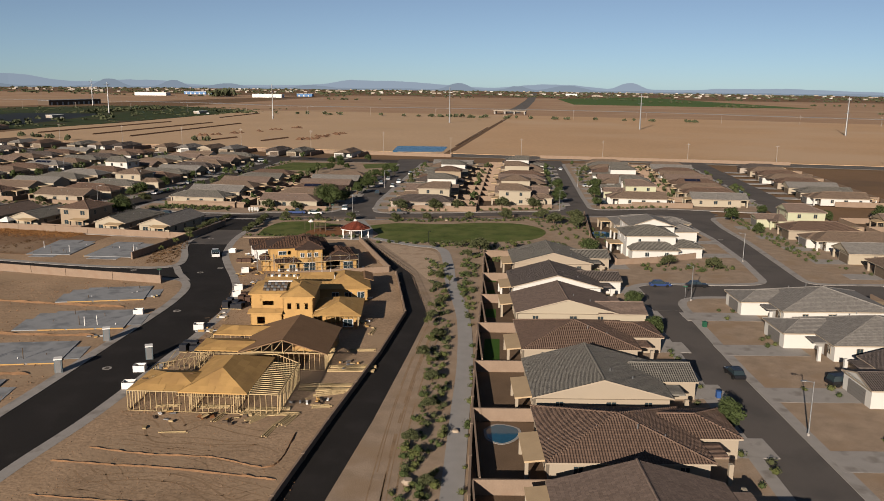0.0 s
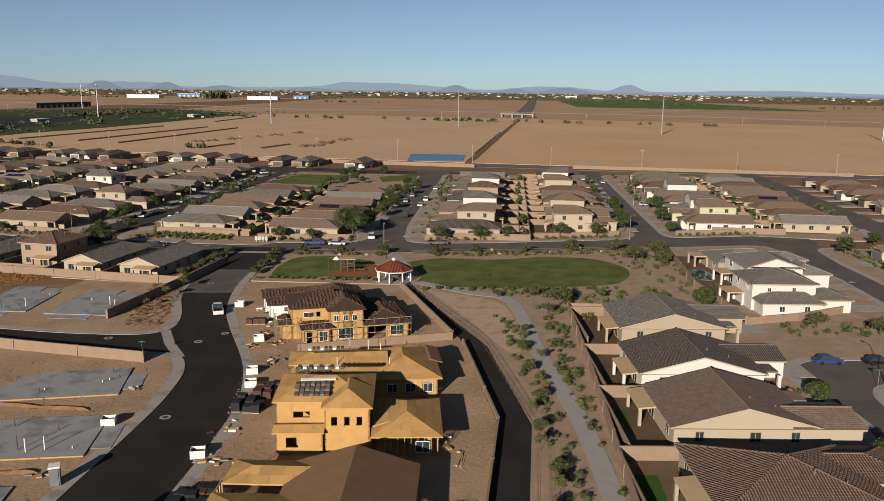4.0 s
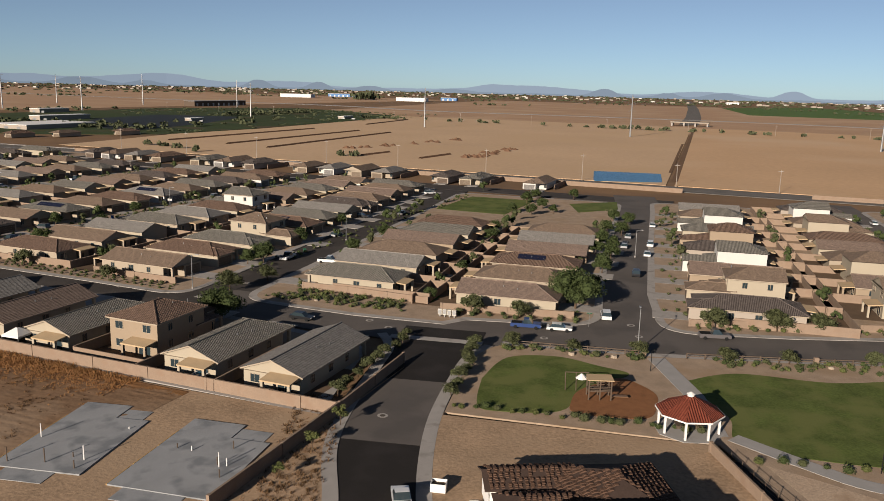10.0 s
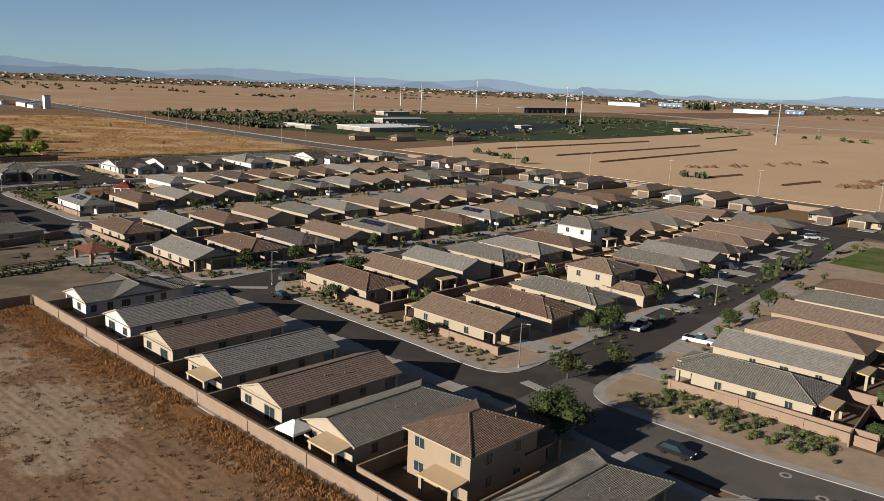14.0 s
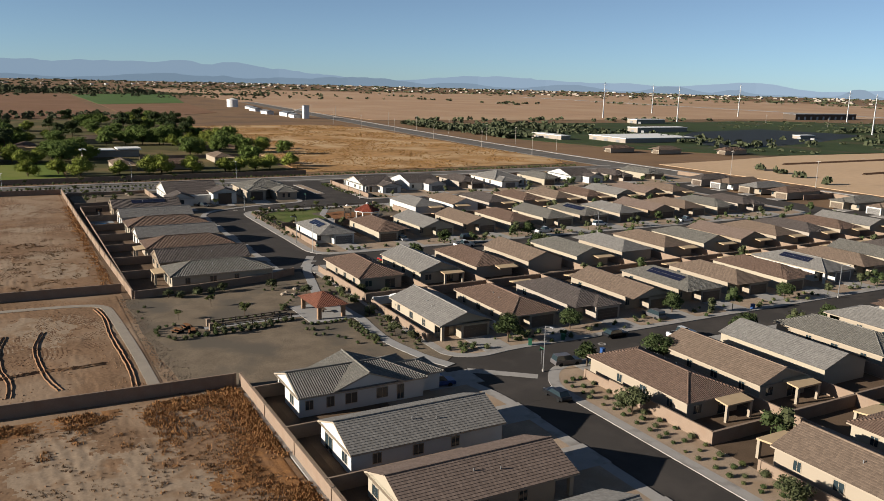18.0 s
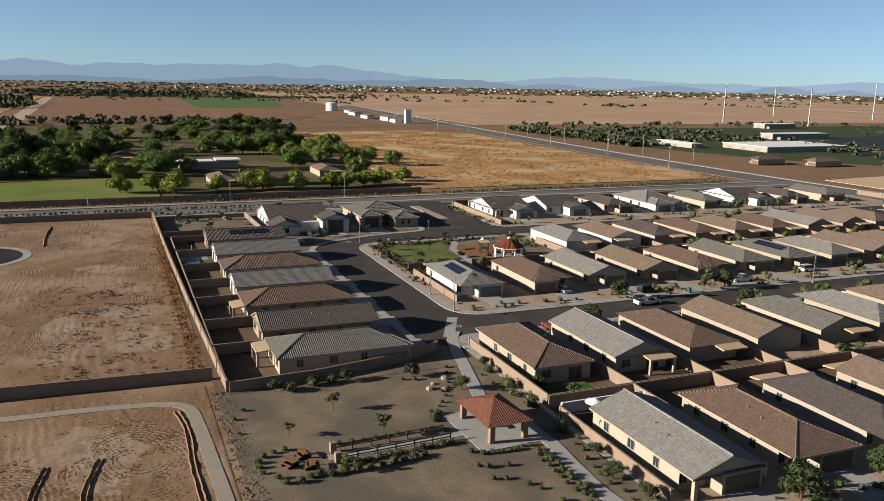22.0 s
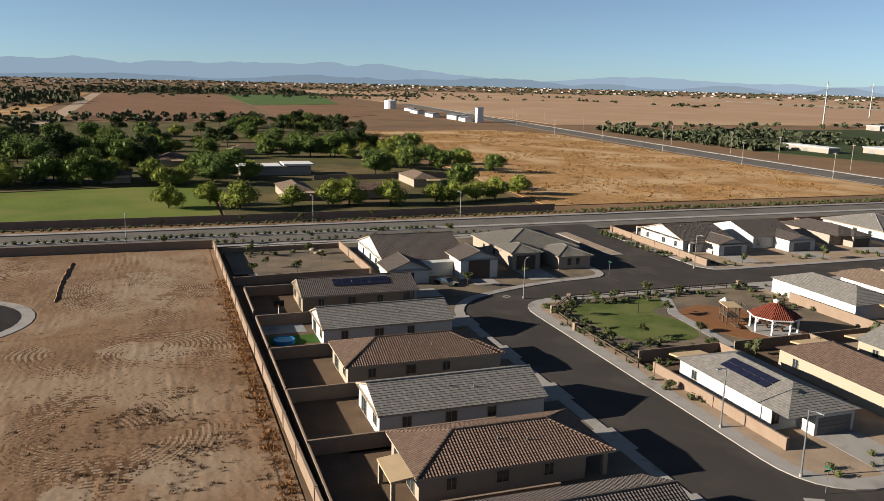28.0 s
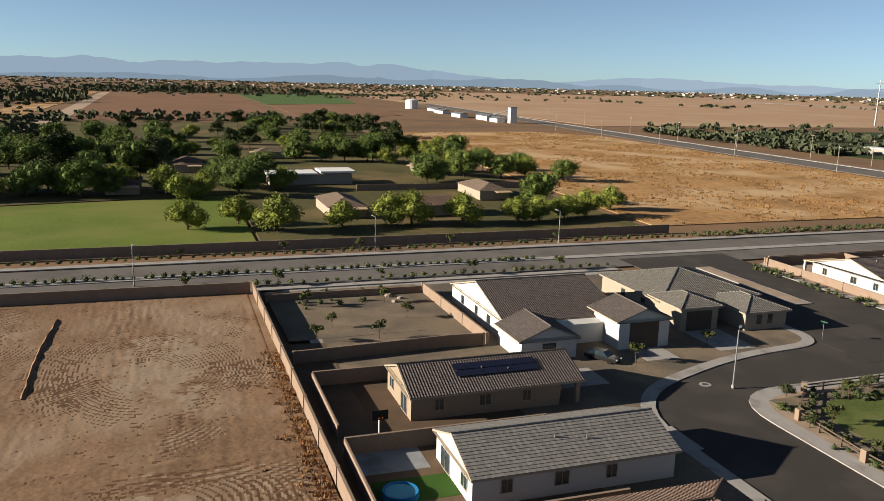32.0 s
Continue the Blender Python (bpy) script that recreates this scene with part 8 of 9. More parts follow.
# ---- distant mountains and haze ----
def ridge(dist, heights, pale, deep, seed, rough, a0=-100, a1=80):
    """A range round the horizon; haze is put in as emissive blue, paling eastwards."""
    sh = Shape()
    n, bands = 540, 12
    noise.seed_set(seed)
    pts = []
    for i in range(n + 1):
        az = a0 + (a1 - a0) * i / n
        k = noise.fractal(Vector((az * 0.3, seed, 0)), 0.75, 2.1, 7)
        pts.append((dist * math.sin(radians(az)) - 100, dist * math.cos(radians(az)) + 150, heights(az) * (1 + rough * k)))
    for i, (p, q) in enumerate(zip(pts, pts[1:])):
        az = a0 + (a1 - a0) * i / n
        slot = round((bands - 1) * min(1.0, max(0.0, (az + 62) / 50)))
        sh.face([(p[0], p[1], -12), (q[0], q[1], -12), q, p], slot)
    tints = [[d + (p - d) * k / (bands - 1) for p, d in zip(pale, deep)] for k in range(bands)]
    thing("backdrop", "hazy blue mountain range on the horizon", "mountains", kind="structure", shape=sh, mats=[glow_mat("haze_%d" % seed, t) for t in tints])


def bumps(az, items, base):
    return base + sum(h * math.exp(-abs((az - c) / w) ** 2.6) for c, w, h in items)


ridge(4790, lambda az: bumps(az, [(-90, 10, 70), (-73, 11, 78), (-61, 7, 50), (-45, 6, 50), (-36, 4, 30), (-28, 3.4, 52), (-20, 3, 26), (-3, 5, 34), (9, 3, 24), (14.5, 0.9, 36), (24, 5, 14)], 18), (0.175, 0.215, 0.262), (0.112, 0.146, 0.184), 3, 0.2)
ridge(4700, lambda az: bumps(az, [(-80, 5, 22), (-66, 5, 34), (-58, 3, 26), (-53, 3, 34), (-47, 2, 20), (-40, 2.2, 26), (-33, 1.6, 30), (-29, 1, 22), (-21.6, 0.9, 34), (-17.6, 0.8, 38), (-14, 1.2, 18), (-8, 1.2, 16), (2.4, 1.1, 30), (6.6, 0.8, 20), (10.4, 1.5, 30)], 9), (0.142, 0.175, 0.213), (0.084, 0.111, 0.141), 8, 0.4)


# ---- site and garden details ----
rnd = random.Random(301)
CLOD = mat("dug_soil", (0.216, 0.124, 0.068), 0.95, 0.3, 0.8, 5, 0.5)


def soil_line(pts, w, h, label="low ridge of dug soil along a trench", both=False):
    """An uneven ridge of soil, or a trench between two ridges."""
    line = smooth_line(pts, 10)
    for side in ((-0.9 * w, 0.9 * w) if both else (0,)):
        mid = offset(line, side)
        lo, hi = offset(line, side - w / 2), offset(line, side + w / 2)
        sh = Shape()
        tops = []
        for i, p in enumerate(mid):
            k = rnd.uniform(0.45, 1.15) * (0.25 if i in (0, len(mid) - 1) else 1)
            tops.append((p[0] + rnd.uniform(-0.2, 0.2) * w, p[1] + rnd.uniform(-0.2, 0.2) * w, 0.16 + h * k))
        lo = [(p[0] + rnd.uniform(-0.15, 0.15) * w, p[1] + rnd.uniform(-0.15, 0.15) * w, 0.03) for p in lo]
        hi = [(p[0] + rnd.uniform(-0.15, 0.15) * w, p[1] + rnd.uniform(-0.15, 0.15) * w, 0.03) for p in hi]
        for i in range(len(mid) - 1):
            sh.face([lo[i], lo[i + 1], tops[i + 1], tops[i]])
            sh.face([tops[i], tops[i + 1], hi[i + 1], hi[i]])
        thing("soil_berm", label, "soil", kind="stuff", shape=sh, mats=CLOD)


soil_line(wpts([(308.8, 186.1), (301.6, 187), (290.7, 186.8), (280, 187.2), (270.5, 187.4), (262.4, 186.8)]), 0.34, 0.12, both=True)
soil_line(wpts([(297.5, 176.7), (289.4, 175.2), (281.7, 175.3), (273.6, 176.1), (267.7, 177.5)]), 0.34, 0.12, both=True)
soil_line(wpts([(297.2, 170.9), (289.3, 169.8), (279.9, 170.1), (273.5, 171.2), (267.5, 171)]), 0.34, 0.12, both=True)
soil_line(wpts([(275, 160), (275.5, 166.4), (276.1, 170.9), (276.8, 175.2), (276.4, 179.7), (276.8, 184.7)]), 0.42, 0.16, both=True)
soil_line(wpts([(461, 162.2), (446, 161.6), (430, 162)]), 0.6, 0.25)
soil_line([(-45.5, 87), (-38, 86), (-32.8, 85.5), (-24, 84), (-18.2, 82.8)], 0.4, 0.2)
soil_line([(-42.5, 90.6), (-35, 88.8), (-27, 88.2), (-20.4, 85.8), (-18.6, 88), (-18.2, 95.4)], 0.36, 0.18)
soil_line([(-44, 79), (-36, 78), (-28, 77.5)], 0.3, 0.14)
soil_line([(-62, 152), (-75, 153.6), (-90, 156)], 0.9, 0.4)
soil_line([(-60, 134), (-72, 134), (-88, 135.5)], 0.9, 0.4)
soil_line([(-62, 115), (-75, 115), (-90, 116)], 0.9, 0.4)
soil_line([(-72, 219), (-76, 206), (-77.5, 198)], 0.8, 0.3)
# loose clods and stones over the graded lots
clods = Shape()


def clod(x, y, r, z=0.15):
    a = rnd.uniform(0, 6.28)
    base = [(x + r * rnd.uniform(0.7, 1.2) * math.cos(a + k * 1.571), y + r * rnd.uniform(0.7, 1.2) * math.sin(a + k * 1.571), z - 0.03) for k in range(4)]
    top = (x + rnd.uniform(-0.3, 0.3) * r, y + rnd.uniform(-0.3, 0.3) * r, z + r * rnd.uniform(0.5, 1.0))
    for k in range(4):
        clods.face([base[k], base[(k + 1) % 4], top])


for i in range(1300):
    x, y = rnd.uniform(-46, -16), rnd.triangular(72, 104, 80)
    clod(x, y, rnd.uniform(0.03, 0.11))
for i in range(1500):
    x, y = rnd.uniform(-43, -36), rnd.uniform(100, 206)
    clod(x - (y - 150) * 0.1 * (y > 150), y, rnd.uniform(0.05, 0.18))
for i in range(1500):
    x, y = rnd.uniform(-100, -59), rnd.uniform(98, 172)
    clod(x, y, rnd.uniform(0.06, 0.22))
for i in range(500):
    x, y = rnd.uniform(-76, -70), rnd.uniform(190, 226)
    clod(x, y, rnd.uniform(0.05, 0.16))
for i in range(2600):
    a, b = rnd.uniform(264, 318), rnd.triangular(140, 191, 186)
    if noise.noise(Vector((a * 0.12, b * 0.12, 9))) > 0.0:
        clod(*west(a, b), rnd.uniform(0.06, 0.2), 0.09)
for i in range(2600):
    a, b = rnd.uniform(324, 470), rnd.triangular(110, 189, 180)
    if noise.noise(Vector((a * 0.06, b * 0.15, 5))) > 0.12:
        clod(*west(a, b), rnd.uniform(0.05, 0.16), 0.09)
for i in range(1400):
    x, y = west(rnd.uniform(150, 258), rnd.uniform(160, 198))
    clod(x, y, rnd.uniform(0.08, 0.22), 0.1)
thing("dirt_clods", "clods and stones strewn over the graded dirt", "clods", kind="stuff", shape=clods, mats=CLOD)
# scraped relief of the graded lots: loops and lines left by the grader
LOOPS = ((436, 176.5, 18, 11), (400.5, 176.6, 8, 13), (372, 171, 11, 12), (452, 146, 16, 12), (348, 160, 13, 11), (286, 158, 12, 13), (296, 180, 9, 7))
MUDS = ((437, 177, 14, 6.5), (400, 174, 4, 4), (399, 181, 3.5, 3), (344, 183, 10, 5.5), (362, 180, 7, 5), (355, 170, 8, 4), (399, 177, 4.5, 6), (298, 176, 10, 6), (232, 185, 14, 6), (206, 183, 20, 9), (242, 176, 12, 6), (222, 174, 12, 5))


def scraped(a, b):
    """Height of the scraped soil, and whether pale mud has dried there."""
    n1 = noise.noise(Vector((a * 0.11, b * 0.11, 1)))
    n2 = noise.noise(Vector((a * 0.45, b * 0.45, 7)))
    n3 = noise.noise(Vector((a * 1.7, b * 1.7, 3)))
    h, loop, cut, pale = 0.0, 0.0, 0.0, 0.0
    for ca, cb, ra, rb in LOOPS:
        if abs(a - ca) > ra * 1.7 or abs(b - cb) > rb * 1.7:
            continue
        for k in range(4):
            u, v = (a - ca - ra * 0.22 * math.sin(ca + 2.1 * k)) / ra, (b - cb - rb * 0.22 * math.cos(cb + 1.7 * k)) / (rb * (0.75 + 0.15 * k))
            q = math.sqrt(u * u + v * v)
            if q < 1.35:
                band = min(1.0, max(0.0, (q - 0.25) * 3)) * min(1.0, max(0.0, (1.35 - q) * 3))
                gap = max(0.0, min(1.0, 2.6 * noise.noise(Vector((u * 1.4, v * 1.4, ca + 9 * k))) + 0.05))
                s = math.sin(q * 0.5 * (ra + rb) * (8.2 + 0.9 * k) + 1.6 * n1 + 0.5 * n2)
                g = band * gap * max(0.0, s) ** 2
                pale = max(pale, band * gap * max(0.0, -s))
                h += 0.016 * band * gap * s - 0.016 * g
                cut = max(cut, g)
                loop = max(loop, band)
    lines = max(0.0, min(1.0, 0.4 + 1.6 * noise.noise(Vector((a * 0.035, b * 0.16, 4)))))
    h += 0.013 * (1 - 0.7 * loop) * lines * math.sin(b * 3.9 + 2.0 * n1 + 0.25 * a * noise.noise(Vector((a * 0.006, b * 0.02, 2))))
    h += 0.05 * noise.noise(Vector((a * 0.22 + 0.8 * n1, b * 1.3, 15))) * (0.5 + noise.noise(Vector((a * 0.05, b * 0.09, 21))))
    rough = noise.noise(Vector((a * 0.9, b * 1.1, 12)))
    h += 0.035 * n2 * (0.6 + 0.8 * n1) + 0.022 * n3 + 0.06 * max(0.0, rough) * max(0.0, 0.3 + 1.6 * noise.noise(Vector((a * 0.07, b * 0.12, 6))))
    if math.hypot(a - 421, b - 146) < 14.4:
        return -0.04, 0
    if 407 < a < 413:
        h += 0.13 * math.exp(-((a - 409.8 - 0.6 * n1 - 0.3 * n2) / 0.55) ** 2)
    mud = 3 if cut > 0.38 + 0.5 * n3 + 0.4 * n2 else 1 if pale > 0.75 + 0.5 * n3 + 0.7 * n1 else 0
    for ca, cb, ra, rb in MUDS:
        if ((a - ca) / ra) ** 2 + ((b - cb) / rb) ** 2 < 0.75 + 0.9 * n1 + 0.55 * n2 + 0.35 * n3:
            mud = mud or 1
    wall = 200 - b if a < 260 else 191.5 - b if a > 320 else 30
    if wall < (5.0 if a < 260 else 1.1) * (1 + 1.3 * n1 + 0.7 * n2 + 0.5 * n3) or a < 258.5 and 258 - a < 5 * (0.6 + 1.5 * n1 + 0.9 * n2 + 0.7 * n3):
        mud = 2
    return h, mud


for a0, a1, b0, b1 in ((325, 470.4, 156, 190.2), (325, 470.4, 118, 156), (261, 317.6, 142, 191), (218, 258, 152, 199.4), (140, 218, 171, 199.4)):
    na, nb = int((a1 - a0) / 0.32), int((b1 - b0) / (0.22 if b0 > 130 else 0.4))
    vs, fs, slots = [], [], []
    for i in range(na + 1):
        for j in range(nb + 1):
            a, b = a0 + (a1 - a0) * i / na, b0 + (b1 - b0) * j / nb
            h, mud = scraped(a, b)
            edge = min(i if a0 != 218 else 9, na - i if a1 != 218 else 9, j if b0 != 156 else 9, nb - j if b1 != 156 else 9)
            vs.append((*west(a, b), 0.03 if edge == 0 else 0.1 + 0.1 * min(1.0, max(0.0, (194 - a) / 4)) + max(-0.04, h * min(1.0, edge / 4))))
            if i < na and j < nb:
                k = i * (nb + 1) + j
                fs.append((k, k + 1, k + nb + 2, k + nb + 1))
                slots.append(mud)
    me = bpy.data.meshes.new("ground")
    me.from_pydata(vs, [], fs)
    me.materials.append(TRACKS)
    me.materials.append(DRIEDMUD)
    me.materials.append(WEEDMAT)
    me.materials.append(TURNED)
    me.polygons.foreach_set("material_index", slots)
    me.polygons.foreach_set("use_smooth", [True] * len(fs))
    tagged(new("ground", me), "scraped bare dirt with loops of grader tracks", "ground", kind="structure")
# dark rubble between the gravel park and the dirt
clods = Shape()
for i in range(1500):
    a = rnd.uniform(259.5, 316)
    b = 192.6 + max(0.0, 272 - a) * 0.12 + rnd.gauss(0, 0.8 + max(0.0, 276 - a) * 0.09)
    if b > 190.6:
        clod(*west(a, b), rnd.uniform(0.05, 0.2), 0.1)
thing("rubble", "dark broken rubble along the edge of the gravel park", "rubble", kind="stuff", shape=clods, mats=mat("rubble_stone", (0.15, 0.115, 0.085), 0.95, 0.35, 0.8, 5, 0.4))
# wheel ruts: pairs of shallow bands that wind over the dirt
ruts = Shape()


def rut(line, z, gauge=1.7, w=0.3):
    for side in (-gauge / 2, gauge / 2):
        c = offset(line, side)
        n = offset(line, side + w * rnd.uniform(0.7, 1.4))
        start = rnd.randrange(0, 4)
        for i in range(start, len(line) - 1):
            if rnd.random() < 0.12:
                continue
            ruts.face([(*c[i], z), (*c[i + 1], z), (*n[i + 1], z), (*n[i], z)])


for k in range(9):
    pts = [(rnd.uniform(-44, -40) + i * 4.4, 100 - 24 * (k / 9) - 1.2 * i + rnd.gauss(0, 1.3)) for i in range(6)]
    rut(smooth_line(pts, 5), 0.161, 1.7, rnd.uniform(0.1, 0.25))
for k in range(3):
    x0 = rnd.uniform(-4.6, -2.4)
    rut(smooth_line([(x0 - 2.6 + rnd.gauss(0, 0.2), 66), (x0 - 1.6, 92), (x0 + 0.4 + rnd.gauss(0, 0.2), 118), (x0 + 3.2, 142)], 8), 0.157, 1.6, rnd.uniform(0.1, 0.2))
for k in range(16):
    pts = [(-60 - rnd.uniform(0, 4) - 7 * i, 98 + 4.4 * k + rnd.gauss(0, 0.8)) for i in range(5)]
    rut(smooth_line(pts, 5), 0.161, 1.7, rnd.uniform(0.1, 0.22))
thing("wheel_ruts", "wheel ruts winding over the graded dirt", "ruts", kind="stuff", shape=ruts, mats=RUT)
# lumber lying before the framed house
for x, y, r, n, ln in ((-24, 99.8, 55, 6, 3.6), (-20, 99.3, 70, 7, 4.2), (-21.6, 95.4, 80, 3, 3.4), (-16.3, 103.8, 5, 5, 2.6), (-15.6, 108.6, 20, 6, 4.4), (-15.2, 111.6, 12, 5, 4.6), (-33.5, 95, 2, 2, 3.4), (-29, 100, 75, 3, 3.2), (-12.8, 127.6, 8, 5, 4.4), (-12, 138, 80, 4, 3.6), (-37, 103.5, 10, 4, 3.0), (-31, 103.3, 2, 5, 4.8)):
    ob = thing("lumber_stack", "loose pine boards lying on the dirt", "lumber", at=pose(x, y, 0.15, 0, 0, r), group="loose lumber")
    for k in range(n):
        o = rnd.uniform(-0.4, 0.4)
        part("board", Shape().box(-ln / 2 + o, ln / 2 + o, k * 0.24 - n * 0.12, k * 0.24 + 0.16 - n * 0.12, 0, 0.07 + 0.06 * (k % 3)), STUD, ob, at=pose(0, 0, 0, 0, 0, rnd.uniform(-5, 5)))
ob = thing("waste_heap", "heap of red and brown building scrap on the dirt", "scrap", at=pose(-30.8, 99.6, 0.15, 0, 0, 20))
for k in range(6):
    part("scrap", Shape().box(-0.5, 0.5, -0.3, 0.3, 0, 0.12), [DARKTRIM, MULCH, STUD][k % 3], ob, at=pose(rnd.uniform(-1, 1), rnd.uniform(-0.6, 0.6), 0.1 * k, rnd.uniform(-15, 15), rnd.uniform(-15, 15), rnd.uniform(0, 180)))


def scrap_heap(x, y, n, spread, label):
    ob = thing("scrap_heap", label, "scrap", at=pose(x, y, 0.15, 0, 0, rnd.uniform(0, 360)), group="scrap heaps")
    for k in range(n):
        w, d, h = rnd.uniform(0.3, 1.1), rnd.uniform(0.15, 0.5), rnd.uniform(0.06, 0.3)
        part("scrap", Shape().box(-w / 2, w / 2, -d / 2, d / 2, 0, h), rnd.choice([STUD, STUD, WHITE, DARKTRIM, mat_osb, STEEL]), ob, at=pose(rnd.gauss(0, spread), rnd.gauss(0, spread), 0.02 * k, rnd.uniform(-6, 6), rnd.uniform(-6, 6), rnd.uniform(0, 180)))


for x, y, n, sp in ((-46.6, 179.2, 8, 0.7), (-42.6, 181.5, 7, 0.6), (-45.5, 187, 6, 0.8), (-46.5, 193, 9, 1.0), (-41, 172, 9, 1.1), (-40, 157, 7, 0.9), (-41.5, 146, 9, 1.2), (-41, 136, 8, 1.2), (-42.5, 119, 8, 1.0), (-17.5, 105.5, 10, 1.4), (-27, 99, 10, 1.6), (-36.5, 100.5, 8, 1.4),
                    (-14, 121, 9, 1.2), (-14, 143, 8, 1.0), (-15, 160, 6, 1.0), (-58.5, 160, 4, 0.6), (-60, 134, 4, 0.8), (-20, 188, 7, 1.0), (-49, 201, 6, 0.8)):
    scrap_heap(x, y, n, sp, "small heap of building scrap and offcuts on the dirt")
for k in range(9):
    part("roofing_bundle", Shape().box(-0.22, 0.22, -0.5, 0.5, 0, 0.3), DARKTRIM if k % 3 else WHITE, f2, "bundle of roofing laid on the deck", at=pose(-8 + 0.6 * k, 0.6, 4.95, 0, 0, 0))
    part("roofing_bundle", Shape().box(-0.22, 0.22, -0.5, 0.5, 0, 0.3), WHITE if k % 2 else DARKTRIM, f3, "bundle of roofing laid on the deck", at=pose(-7.5 + 0.7 * k, 1.6, 7.35, 0, 0, 0))


# ---- gardens: pools, turf, canopies ----
WATER = mat("pool_water", (0.012, 0.080, 0.136), 0.08, 0.12, 0.5, 2, 0.05, spec=0.5)
TURF = mat("artificial_turf", (0.044, 0.096, 0.018), 0.95, 0.15, 0.4, 14, 0.2)
PAINTBLUE = mat("blue_vinyl", (0.024, 0.176, 0.400), 0.35, 0.05, 1, 4, 0)
POSTMAT = mat("black_steel", (0.016, 0.016, 0.016), 0.5, 0.05, 1, 4, 0)


def pool(pts, label):
    ob = thing("swimming_pool", label, "pool", at=pose(0, 0, 0.16))
    edge = smooth_line(pts + [pts[0]], 6)[:-1]
    part("coping", Shape().slab(inset(edge, -0.35), -0.05, 0.04), PATHWAY, ob)
    part("water", Shape().slab(edge, -0.05, 0.06), WATER, ob)


pool([(6.2, 96.6), (7.8, 98.2), (10.2, 97), (9.8, 94.4), (8, 92.8), (6.4, 94)], "kidney-shaped blue pool with a pale coping in a back yard")
pool([(45.6, 231), (50, 231), (50.6, 239.6), (46, 239.6)], "small square blue pool in a back yard")
pool(wpts([(125, 273.4), (120.4, 273.8), (120.4, 276), (125, 275.6)]), "narrow turquoise pool beside a house wall")
for x, y, rz, w, d in ((8.9, 129, -4, 2.6, 11), (10, 150.6, -4, 2, 6), (10.8, 165, -3, 1.8, 7), (11.9, 178, -3, 1.8, 5), (-76.5, 283.6, 80, 5, 4), (-70, 284.4, 80, 5, 3.4), (*west(295.4, 240.6), TURN, 7, 9), (*west(399, 198.6), TURN, 4.2, 8)):
    thing("turf", "rectangle of bright artificial turf in a back yard", "turf", at=pose(x, y, 0, 0, 0, rz), kind="structure", shape=Shape().box(-w / 2, w / 2, -d / 2, d / 2, 0.1, 0.172), mats=TURF)
ob = thing("paddling_pool", "round blue inflatable paddling pool on turf", "pool", at=pose(*west(398.2, 196.6), 0.172, 0, 0, 0))
part("rim", Shape().tube((0, 0, 0), (0, 0, 0.55), 1.7, 1.6, 18, 0, False).tube((0, 0, 0.55), (0, 0, 0.5), 1.6, 1.35, 18, 0, False), PAINTBLUE, ob)
part("water", Shape().slab([(1.4 * math.cos(k * 0.349), 1.4 * math.sin(k * 0.349)) for k in range(18)], 0, 0.45), mat("bright_pool_water", (0.096, 0.360, 0.480), 0.1, 0.05, 1, 3, 0, spec=0.5), ob)
thing("patio_slab", "pale concrete sports pad in a back yard", "patio", at=pose(*west(405.5, 197.2), 0, 0, 0, TURN), kind="structure", shape=Shape().box(-3, 3, -3.6, 3.6, 0.1, 0.175), mats=SLAB)
ob = thing("basketball_hoop", "black basketball hoop on a white pole", "basketball hoop", at=pose(*west(408.6, 197.3), 0.17, 0, 0, TURN))
part("pole", Shape().tube((0, 0, 0), (0, 0, 3.2), 0.08, 0.08, 8), WHITE, ob)
part("backboard", Shape().box(0.25, 0.32, -0.85, 0.85, 2.7, 3.7), POSTMAT, ob)
part("arm", Shape().tube((0, 0, 3.1), (0.28, 0, 3.2), 0.05, 0.05, 6), POSTMAT, ob)
part("rim", Shape().tube((0.6, 0, 3.0), (0.6, 0, 3.04), 0.23, 0.23, 10, 0, False), mat("orange_rim", (0.400, 0.096, 0.024), 0.5, 0.05, 1, 4, 0), ob)
ob = thing("canopy_tent", "white pop-up canopy tent in a back yard", "tent", at=pose(*west(178.4, 203.4), 0.16, 0, 0, TURN + 5))
sh = Shape()
for k in range(4):
    c, d = [(-1.7, -1.7), (1.7, -1.7), (1.7, 1.7), (-1.7, 1.7)][k], [(-1.7, -1.7), (1.7, -1.7), (1.7, 1.7), (-1.7, 1.7)][(k + 1) % 4]
    sh.face([(*c, 2.2), (*d, 2.2), (d[0] * 0.1, d[1] * 0.1, 3.2), (c[0] * 0.1, c[1] * 0.1, 3.2)])
    sh.face([(*c, 1.9), (*d, 1.9), (*d, 2.2), (*c, 2.2)])
    part("leg", Shape().box(c[0] - 0.04, c[0] + 0.04, c[1] - 0.04, c[1] + 0.04, 0, 2.0), STEEL, ob)
part("canopy", sh, WHITE, ob)
ob = thing("hot_tub", "dark square hot tub with a pale rim beside a patio", "hot tub", at=pose(*west(142.2, 204.4), 0.16, 0, 0, TURN))
part("shell", Shape().box(-1.1, 1.1, -1.1, 1.1, 0, 0.8), DARKTRIM, ob)
part("rim", Shape().box(-1.15, 1.15, -1.15, -0.85, 0.8, 0.9).box(-1.15, 1.15, 0.85, 1.15, 0.8, 0.9).box(-1.15, -0.85, -0.85, 0.85, 0.8, 0.9).box(0.85, 1.15, -0.85, 0.85, 0.8, 0.9), WHITE, ob)
part("water", Shape().box(-0.85, 0.85, -0.85, 0.85, 0.8, 0.84), WATER, ob)
ob = thing("trampoline", "round black trampoline in a back yard", "trampoline", at=pose(-68.8, 301.4, 0.16, 0, 0, 0))
